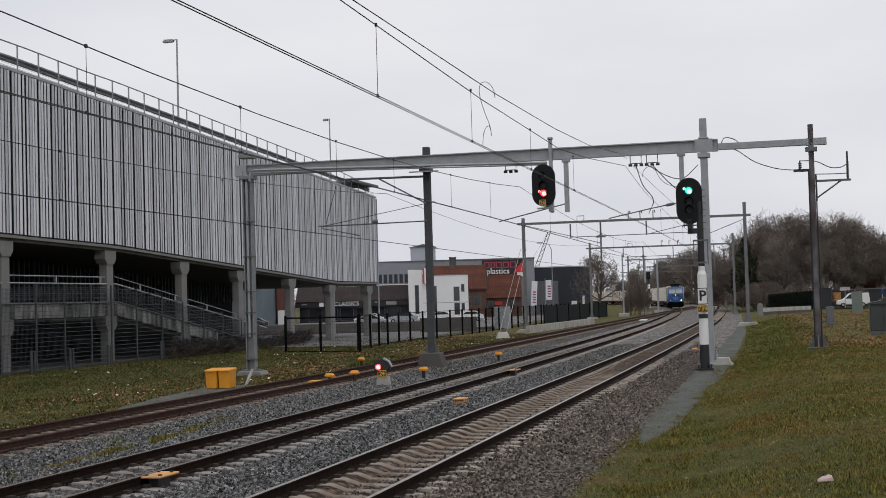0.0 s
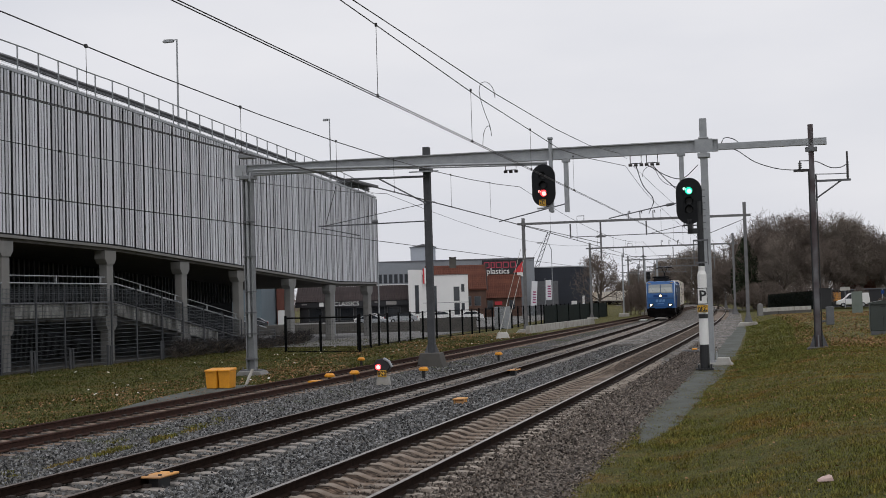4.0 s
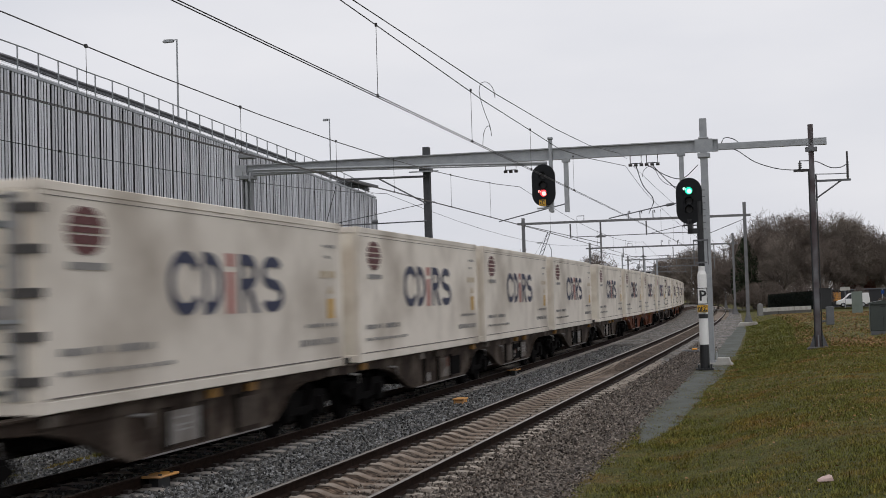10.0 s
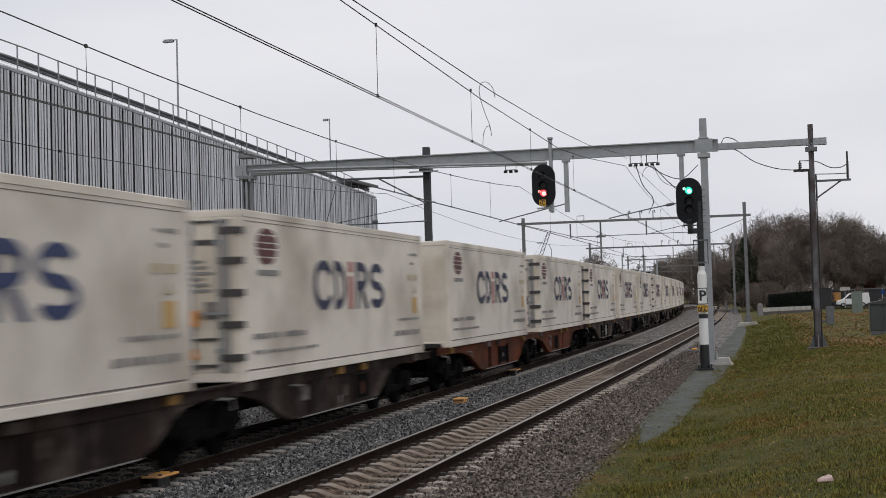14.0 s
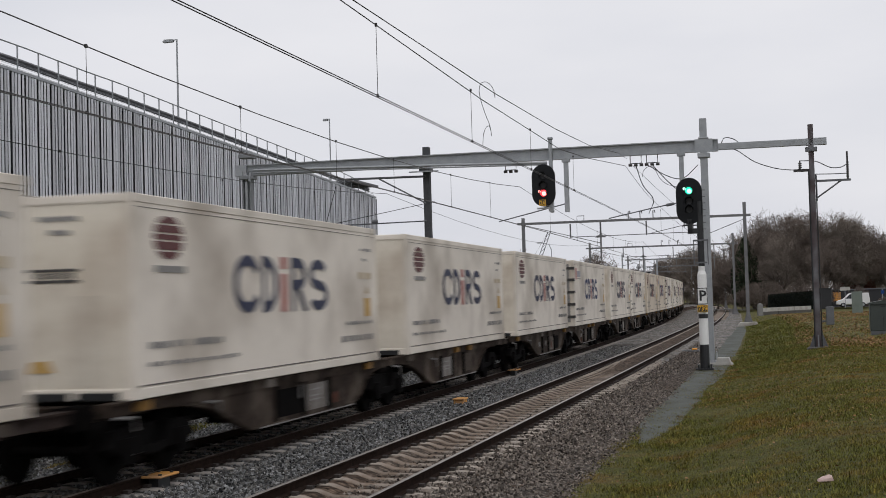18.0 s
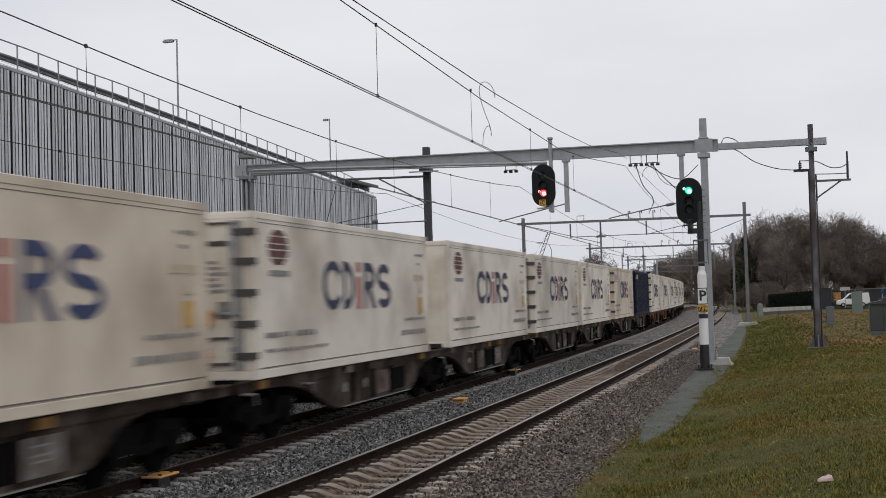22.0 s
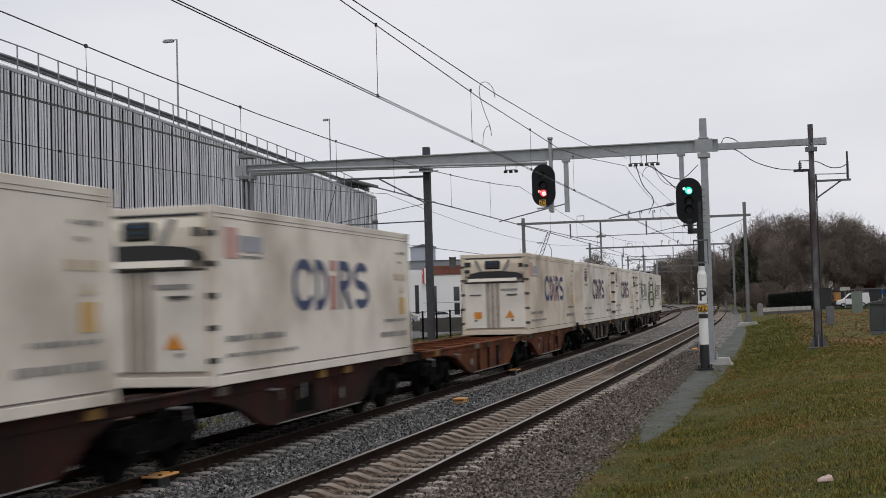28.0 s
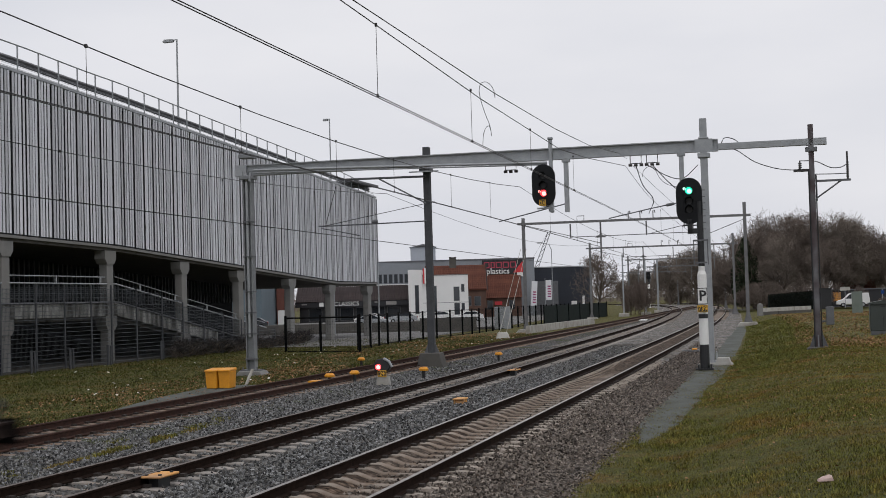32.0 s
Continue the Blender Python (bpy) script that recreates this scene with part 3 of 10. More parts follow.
def main_portal():
    P = thing("catenary_portal", on_line(LINE_B, 56.4), "galvanised steel portal carrying overhead wires across three tracks", "portal")
    # masts
    m1 = part("mast", Acc().box(7.3, 7.58, -0.14, 0.14, -0.2, 9.43), M_GALV, P, bevel=0.015)
    part("base_plate", Acc().box(7.1, 7.78, -0.3, 0.3, -0.22, -0.16).box(7.2, 7.24, -0.2, 0.2, -0.16, 0.2).box(7.64, 7.68, -0.2, 0.2, -0.16, 0.2), M_GALV, m1)
    part("collar", Acc().box(7.2, 7.68, -0.2, 0.2, 7.86, 8.05), M_GALV, m1, bevel=0.02)
    part("collar", Acc().box(7.24, 7.64, -0.18, 0.18, 8.6, 8.68), M_GALV, m1, bevel=0.02)
    m2 = part("mast", Acc().box(-4.12, -3.84, 0.15, 0.43, 0.35, 8.95), M_MAST_DK, P, "weathered dark steel mast", bevel=0.015)
    part("gusset", Acc().prism([(-4.3, 0.35), (-4.12, 0.35), (-4.12, 0.8)], 1, 0.27, 0.31), M_GALV_DARK, m2)
    part("gusset", Acc().prism([(-3.84, 0.35), (-3.66, 0.35), (-3.84, 0.8)], 1, 0.27, 0.31), M_GALV_DARK, m2)
    part("collar", Acc().box(-4.2, -3.76, -0.18, 0.48, 7.9, 8.07), M_GALV_DARK, m2, bevel=0.02)
    m3 = part("mast", Acc().prism([(-12.06, -0.17), (-12.02, -0.17), (-12.02, -0.02), (-11.72, -0.02), (-11.72, -0.17), (-11.68, -0.17), (-11.68, 0.17), (-11.72, 0.17), (-11.72, 0.02), (-12.02, 0.02), (-12.02, 0.17), (-12.06, 0.17)], 2, -0.3, 8.3), M_GALV_MID, P, "open H-section steel mast")
    # pale strip added for the brighter middle of the mast
    part("web_strip", Acc().box(-11.93, -11.83, -0.16, -0.03, 1.2, 8.2), M_GALV, m3, "pale strip added down the mast web")
    for z in (0.22, 1.3, 2.2, 3.1, 4.6, 6.1):
        part("strap", Acc().box(-12.09, -11.65, -0.2, 0.2, z, z + 0.06), M_GALV_DARK, m3)
    part("base_plate", Acc().box(-12.3, -11.45, -0.32, 0.32, -0.26, -0.2), M_GALV_DARK, m3)
    for x in (-12.2, -11.55):
        part("anchor_bolt", Acc().tube([(x, -0.22, -0.3), (x, -0.22, -0.08)], 0.03, 6), M_GALV_DARK, m3)
    part("collar", Acc().box(-12.2, -11.54, -0.24, 0.24, 7.95, 8.12), M_GALV_MID, m3, bevel=0.02)
    part("collar", Acc().box(-12.2, -11.54, -0.24, 0.24, 8.86, 9.05), M_GALV_MID, m3, bevel=0.02)
    # crossbeam in three lengths
    part("crossbeam", Acc().prism([(-0.13, 8.1), (0.13, 8.1), (0.13, 8.14), (0.02, 8.14), (0.02, 8.54), (0.13, 8.54), (0.13, 8.58), (-0.13, 8.58), (-0.13, 8.54), (-0.02, 8.54), (-0.02, 8.14), (-0.13, 8.14)], 0, -12.4, 8.0), M_GALV, P, "long grey H-section steel crossbeam")
    part("end_plate", Acc().box(-12.4, -11.9, -0.135, 0.13, 8.14, 8.54), M_GALV, P)
    part("splice_plate", Acc().box(7.1, 7.8, -0.155, -0.131, 8.08, 8.6), M_GALV, P)
    part("lower_chord", Acc().tube([(-11.7, -0.25, 7.85), (-11.65, -0.25, 8.2), (-11.5, -0.25, 8.32), (-5.3, -0.25, 8.16), (1.2, -0.25, 7.98)], 0.055, 8), M_GALV, P)
    part("stay_rod", Acc().tube([(-11.4, -0.25, 8.2), (1.2, -0.25, 7.9)], 0.03, 5), M_GALV, P)
    part("bearing_plate", Acc().box(-4.6, -3.36, -0.3, -0.18, 7.86, 7.905), M_GALV, P)
    part("extension_beam", Acc().box(8.0, 12.1, -0.09, 0.09, 8.14, 8.4), M_GALV, P, bevel=0.01)
    m4 = part("mast", Acc().box(11.44, 11.64, -0.1, 0.1, 0.3, 8.95), M_MAST_RUST, P, "purplish rusty steel mast", bevel=0.01)
    part("gusset", Acc().prism([(11.2, 0.3), (11.44, 0.3), (11.44, 1.0)], 1, -0.03, 0.03), M_GALV_DARK, m4)
    part("gusset", Acc().prism([(11.64, 0.3), (11.9, 0.3), (11.64, 1.0)], 1, -0.03, 0.03), M_GALV_DARK, m4)
    part("gusset", Acc().prism([(-0.3, 0.3), (0.0, 0.3), (0.0, 1.0)], 0, 11.51, 11.56), M_GALV_DARK, m4)
    part("beam_sleeve", Acc().box(11.36, 12.13, -0.1, 0.1, 8.13, 8.41), M_GALV, m4, bevel=0.01)
    part("collar", Acc().box(11.32, 11.76, -0.16, 0.16, 7.9, 8.06), M_GALV_DARK, m4)
    part("cable_duct", Acc().tube([(11.41, -0.13, 0.3), (11.41, -0.13, 7.2)], 0.03, 6), M_BLACK, m4)
    part("cable_duct", Acc().tube([(11.67, -0.13, 0.3), (11.68, -0.13, 4.0), (11.67, -0.13, 7.0)], 0.028, 6), M_BLACK, m4)
    part("junction_box", Acc().box(11.85, 12.15, -0.25, 0.0, 1.15, 1.85).box(11.66, 11.86, -0.15, -0.1, 1.25, 1.33), M_GALV_DARK, m4, "grey junction box on the mast", bevel=0.02)
    # bracket with post insulator
    br = part("bracket", Acc().box(11.66, 12.98, -0.05, 0.05, 6.69, 6.77).tube([(11.66, 0, 6.05), (12.6, 0, 6.7)], 0.035, 6).box(11.66, 11.72, -0.06, 0.06, 5.95, 6.95), M_GALV_DARK, m4)
    a = Acc().tube([(12.87, 0, 6.77), (12.87, 0, 7.83)], 0.035, 8)
    for i in range(7):
        a.tube([(12.87, 0, 6.84 + i * 0.09), (12.87, 0, 6.89 + i * 0.09)], 0.055, 10)
    part("insulator", a, M_INSUL, br)
    a = Acc().tube([(11.1, -0.1, 7.2), (11.1, -0.1, 7.55)], 0.03, 6).box(10.85, 11.4, -0.06, 0.06, 7.12, 7.22)
    for i in range(3):
        a.tube([(11.1, -0.1, 7.25 + i * 0.08), (11.1, -0.1, 7.29 + i * 0.08)], 0.07, 8)
    part("insulator", a, M_INSUL, m4)
    # hangers and insulator pairs under the beam
    for x, z in ((1.93, 5.95), (6.55, 6.6)):
        part("hanger", Acc().box(x - 0.09, x + 0.09, -0.09, 0.09, z, 8.1).box(x - 0.16, x + 0.16, -0.12, 0.12, 7.98, 8.1), M_GALV, P, bevel=0.01)
    part("hanger", Acc().box(1.25, 1.4, -0.16, 0.0, 5.95, 8.92).tube([(1.325, -0.08, 8.92), (1.325, -0.08, 9.02)], 0.12, 8), M_GALV, P, "round topped steel hanger post", bevel=0.02)
    for x in (-0.35, 4.75, 5.4):
        a = Acc().tube([(x - 0.22, 0, 8.1), (x - 0.22, 0, 7.78), (x + 0.22, 0, 7.78), (x + 0.22, 0, 8.1)], 0.022, 5)
        for d in (-0.22, 0.0, 0.22):
            a.tube([(x + d - 0.07, 0, 7.72), (x + d + 0.07, 0, 7.72)], 0.06, 8)
        part("insulator_frame", a, M_INSUL, P)
    # registration arms of the siding mast
    part("arm", Acc().tube([(-3.98, 0, 7.7), (-7.5, 0, 7.74)], 0.05, 6).tube([(-3.98, 0, 6.58), (-6.0, 0, 7.7)], 0.035, 6), M_GALV_DARK, m2)
    part("arm", Acc().tube([(-3.98, 0, 5.84), (-5.9, 0, 5.82), (-8.7, 0, 5.8)], 0.03, 6).tube([(-6.1, 0, 5.91), (-6.35, 0, 5.9)], 0.07, 8).tube([(-8.6, 0, 5.72), (-6.9, 0, 5.35)], 0.02, 5), M_GALV_DARK, m2)
    part("tie_wire", Acc().tube([(-8.4, 0, 5.82), (-7.9, 0, 7.45)], 0.015, 4).tube([(-8.4, 0, 5.82), (-5.1, 6, 7.1)], 0.015, 4), M_WIRE, m2)
    # registration arms over the two running tracks
    part("arm", Acc().tube([(1.9, 0, 6.3), (0.9, 0, 6.08), (-0.9, 0, 5.68)], 0.025, 6).tube([(1.0, 0, 6.15), (1.3, 0, 6.2)], 0.06, 8), M_GALV_DARK, P)
    part("arm", Acc().tube([(6.5, 0, 6.15), (5.4, 0, 5.97), (3.6, 0, 5.62)], 0.025, 6).tube([(5.9, 0, 6.05), (6.2, 0, 6.1)], 0.06, 8), M_GALV_DARK, P)


main_portal()


def bent(pts, n=5):
    """A smooth run of points through the given ones."""
    P = [Vector(p) for p in pts]
    P = [P[0] * 2 - P[1]] + P + [P[-1] * 2 - P[-2]]
    out = []
    for i in range(1, len(P) - 2):
        a, b, c, d = P[i - 1:i + 3]
        for k in range(n):
            t = k / n
            out.append((b * 2 + (c - a) * t + (a * 2 - b * 5 + c * 4 - d) * t * t + (b * 3 - a - c * 3 + d) * t ** 3) / 2)
    return out + [P[-2]]


thing("jumper_loop", on_line(LINE_B, 56.4), "thin dark copper jumper loop under the portal beam", "cable", acc=Acc().tube(bent([(5.01, -0.2, 7.22), (5.06, -0.2, 7.44), (5.22, -0.2, 7.59), (5.4, -0.2, 7.61), (5.55, -0.2, 7.42), (5.7, -0.2, 7.12), (5.96, -0.2, 6.88), (6.35, -0.2, 6.75)]), 0.011, 5), material=M_WIRE)


def footing(x, y, z0, z1, w, m, label, material=None):
    a = Acc().prism([(x - w * 0.75, z0), (x + w * 0.75, z0), (x + w * 0.5, z1), (x - w * 0.5, z1)], 1, y - w * 0.5, y + w * 0.5)
    return thing("mast_footing", m, label, "footing", acc=a, material=material or M_CONC_DARK, bevel=0.03)


F56 = on_line(LINE_B, 56.4)
footing(-3.98, 0.25, -0.4, 0.36, 0.82, F56, "dirty brown concrete block under a mast")
footing(7.6, 0.1, -0.4, -0.22, 1.1, F56, "pale concrete footing slab under a mast", M_CONC_PALE)
footing(7.92, -0.3, -0.4, -0.02, 0.46, F56, "low pale concrete block beside the footpath", M_CONC_PALE)
footing(-11.85, 0, -0.6, -0.25, 0.95, F56, "concrete slab under the galvanised mast", M_CONC)
footing(11.55, 0, -0.1, 0.31, 0.8, F56, "low concrete footing in the grass")


def far_portal(s, lat_l, lat_r, top, beam, left=True, right=True, drops=True):
    P = thing("catenary_portal", on_line(LINE_B, s), "distant slim steel portal over the tracks", "portal", "portals along the line")
    if left:
        m = part("mast", h_beam(Acc(), lat_l, 0, -0.25, top, 0.26, 0.26), M_PORTAL, P)
        part("mast_foot", Acc().prism([(lat_l - 0.35, -0.3), (lat_l + 0.35, -0.3), (lat_l + 0.14, 0.35), (lat_l - 0.14, 0.35)], 1, -0.03, 0.03), M_PORTAL, m)
    if right:
        m = part("mast", h_beam(Acc(), lat_r, 0, -0.25, top + 0.6, 0.28, 0.28), M_PORTAL, P)
        part("mast_foot", Acc().prism([(lat_r - 0.45, -0.3), (lat_r + 0.45, -0.3), (lat_r + 0.15, 0.75), (lat_r - 0.15, 0.75)], 1, -0.03, 0.03), M_PORTAL, m)
    part("crossbeam", Acc().box(lat_l - 0.5, lat_r + 0.5, -0.09, 0.09, beam - 0.1, beam + 0.1), M_PORTAL, P)
    if drops:
        for x in (-6.2, -3.6, 0.3, 4.2):
            part("hanger", Acc().box(x - 0.06, x + 0.06, -0.06, 0.06, beam - 1.35, beam - 0.14), M_PORTAL, P)
        part("strut", Acc().tube([(-6.2, 0, beam - 1.3), (4.4, 0, beam - 1.25)], 0.035, 5), M_PORTAL, P)
        part("hanger", Acc().box(-3.67, -3.53, -0.06, 0.06, beam - 3.4, beam - 0.1), M_PORTAL, P)
        part("hanger", Acc().box(5.5, 5.63, -0.06, 0.06, beam - 3.2, beam - 0.1), M_PORTAL, P)
        for p0, p1 in (((lat_l, 0, beam - 0.1), (-3.6, 0, beam - 1.9)), ((0.3, 0, beam - 1.3), (5.6, 0, beam - 0.2)), ((5.6, 0, beam - 1.4), (lat_r, 0, beam - 0.3))):
            part("diagonal", Acc().tube([p0, p1], 0.03, 5), M_PORTAL, P)
        for x in (-5.3, 4.3):
            f = part("wire_frame", Acc().tube([(x - 0.3, 0, beam + 0.12), (x - 0.3, 0, beam + 0.5), (x + 0.3, 0, beam + 0.5), (x + 0.3, 0, beam + 0.12)], 0.035, 5), M_INSUL, P)
        for x in (-1.2, -0.2, 0.9):
            part("insulator", Acc().tube([(x, 0, beam + 0.1), (x, 0, beam + 0.7), (x + 0.12, 0, beam + 0.75), (x + 0.18, 0, beam + 0.5)], 0.045, 6), M_INSUL, P)
        for x in (-3.6, 4.2):
            part("gusset", Acc().prism([(x - 0.1, beam - 1.15), (x + 0.1, beam - 1.15), (x + 0.5, beam - 1.42), (x - 0.5, beam - 1.42)], 1, -0.02, 0.02), M_PORTAL, P)


far_portal(117.5, -10.3, 8.5, 9.5, 9.0)
far_portal(180.5, -10.6, 8.0, 9.7, 8.95)
far_portal(243.0, -8.2, 8.6, 9.6, 8.9)
far_portal(306.0, -6.2, 8.6, 9.6, 8.9)
far_portal(369.0, -6.2, 8.6, 9.6, 8.9, drops=False)
far_portal(432.0, -6.2, 8.6, 9.6, 8.9, drops=False)
footing(8.5, 0, -0.45, 0.02, 1.35, on_line(LINE_B, 117.5), "pale concrete slab under a slim mast", M_CONC_PALE)
footing(-10.3, 0, -0.5, -0.15, 1.2, on_line(LINE_B, 117.5), "pale concrete block under a slim mast", M_CONC_PALE)
footing(-10.6, 0, -0.5, -0.15, 1.2, on_line(LINE_B, 180.5), "pale concrete block under a slim mast", M_CONC_PALE)


# ---- overhead wires ----
def wire_run(name, line, zs, r, label, lat=0.0, sag=0.0):
    """A wire from portal to portal. zs: (station, height)."""
    a = Acc()
    st = [z[0] for z in zs]
    pts = []
    for i in range(len(zs) - 1):
        (s0, z0), (s1, z1) = zs[i], zs[i + 1]
        n = 10
        for j in range(n):
            t = j / n
            stag = lat + 0.0
            pts.append(along(line, s0 + (s1 - s0) * t, stag, z0 + (z1 - z0) * t - sag * 4 * t * (1 - t)))
    pts.append(along(line, zs[-1][0], lat, zs[-1][1]))
    a.tube(pts, r, 4)
    return thing(name, Matrix(), label, "wire", "overhead wires", acc=a, material=M_WIRE)


def contact_pair(line, z, r, s_list, label):
    for d in (-0.03, 0.03):
        wire_run("contact_wire", line, [(s, z) for s in s_list], r, label, d)


SUP = [-6.0, 56.4, 117.5, 180.5, 243.0, 306.0, 369.0, 432.0]
contact_pair(LINE_A, 5.74, 0.0085, SUP, "dark contact wire over the main track")
wire_run("messenger_wire", LINE_A, [(-6, 7.7), (20.0, 6.91), (29.2, 6.75), (39.4, 6.74), (45.0, 7.02), (50.8, 7.42), (56.4, 7.8)], 0.011, "sagging dark messenger cable over the main track")
wire_run("messenger_wire", LINE_A, [(56.4, 7.8), (66.0, 7.25), (87.0, 6.95), (117.5, 7.1)] + [(s, 7.0) for s in SUP[3:]], 0.011, "dark messenger cable over the main track on the curve", sag=0.03)
wire_run("feeder_wire", LINE_A, [(-6, 6.85), (20.5, 7.0), (30.4, 7.04), (38.3, 7.2), (45.2, 7.46), (53.7, 8.05), (56.4, 8.1)], 0.011, "dark feeder cable above the main track", lat=0.05)
wire_run("feeder_wire", LINE_A, [(56.4, 7.8), (117.5, 8.2), (180.5, 8.2)], 0.011, "dark feeder cable above the curving main track", lat=0.3, sag=0.3)
contact_pair(LINE_B, 5.5, 0.0085, SUP, "dark contact wire over the middle track")
wire_run("messenger_wire", LINE_B, [(9.0, 7.07)] + [(s, 7.07) for s in SUP[1:]], 0.011, "sagging dark messenger cable over the middle track", sag=0.72)
contact_pair(LINE_C, 4.96, 0.008, [-6, 56.4, 117.5, 180.5], "dark contact wire over the siding")
wire_run("messenger_wire", LINE_C, [(6, 6.6), (56.4, 6.95), (117.5, 6.9), (180.5, 7.2)], 0.009, "sagging dark messenger cable over the siding", sag=0.72)


def droppers(line, z0, sup, sag, s_list, zc):
    for s in s_list:
        t = (s - sup[0]) / (sup[1] - sup[0])
        zt = z0 - sag * 4 * t * (1 - t)
        a = Acc().tube([along(line, s, 0, zt), along(line, s, 0.0, zc)], 0.005, 4)
        for z in (zt, zc):
            p = along(line, s, 0, z)
            a.box(p.x - 0.02, p.x + 0.02, p.y - 0.035, p.y + 0.035, p.z - 0.015, p.z + 0.035)
        thing("dropper", Matrix(), "thin dropper wire with clamps between the overhead wires", "wire", "droppers", acc=a, material=M_WIRE)


droppers(LINE_A, 6.95, (17.6, 56.4), 0.2, (21.75, 28.3, 34.9, 42.0), 5.74)
droppers(LINE_A, 7.0, (56.4, 117.5), 0.04, (73, 82, 91, 100, 109), 5.74)
droppers(LINE_B, 7.07, (9.0, 56.4), 0.72, (14, 21, 27, 32.8, 37.7, 44.3, 50.4), 5.5)
droppers(LINE_B, 7.07, (56.4, 117.5), 0.72, (64, 73, 82, 91, 100, 109), 5.5)
droppers(LINE_C, 6.8, (6, 56.4), 0.75, (22, 30.6, 39.6, 47.5), 4.96)
# loose jumper loop on the wires of the main track
J = Acc().tube(bent([along(LINE_A, s, 0.0, z) for s, z in ((29.2, 6.74), (29.1, 6.91), (29.3, 7.09), (29.8, 7.2), (30.3, 7.2), (30.6, 7.12), (30.7, 6.98))]), 0.007, 5)
J.tube(bent([along(LINE_A, s, 0.0, z) for s, z in ((29.2, 6.74), (29.6, 6.5), (30.0, 6.32), (30.15, 6.19), (30.2, 6.07))]), 0.007, 5)
J.tube(bent([along(LINE_A, s, 0.0, z) for s, z in ((29.3, 5.76), (29.4, 6.01), (29.7, 6.2), (30.0, 6.26), (30.15, 6.19))]), 0.007, 5)
thing("jumper_cable", Matrix(), "loose looping jumper cable between overhead wires", "cable", acc=J, material=M_WIRE)
# swagged cables beside the rusty mast
C1 = Acc()
for q in ([(8.1, 0, 8.3), (8.25, 0, 8.6), (8.6, 0, 8.55), (8.9, 0, 8.3)], [(8.1, 0, 8.3), (8.7, 0, 8.1), (9.4, 0, 7.6), (10.2, 0, 7.3), (10.9, 0, 7.2), (11.1, 0, 7.25)], [(11.1, 0, 7.55), (11.7, 0, 7.5), (12.2, 0, 7.25), (12.6, 0, 7.22), (12.87, 0, 7.35)], [(11.7, 0, 7.0), (12.3, 0, 6.98), (12.87, 0, 6.98)], [(7.2, 0, 7.6), (6.6, 0, 7.1), (6.0, -0.2, 7.2), (5.2, 0, 7.7)], [(4.75, 0, 7.7), (5.0, 0, 6.9), (5.4, 0, 6.3), (5.2, 0, 5.75)], [(5.4, 0, 7.7), (5.9, 0, 7.1), (6.4, 0, 6.6)]):
    C1.tube(bent(q), 0.018, 5)
thing("hanging_cable", F56, "black cables hanging in loops from the portal", "cable", acc=C1, material=M_BLACK)


# ---- parking garage with a slatted facade ----
def garage_top(s):
    return 14.4 - 0.33 * smooth01(s, 59, 71) * 1.0 - max(0, s - 71) * (1.98 / 48.5)


def garage_bottom(s):
    return 6.39 - (s - 59) * 0.0175 if s < 71 else max(4.41, 6.18 - (s - 71) * 0.0475)


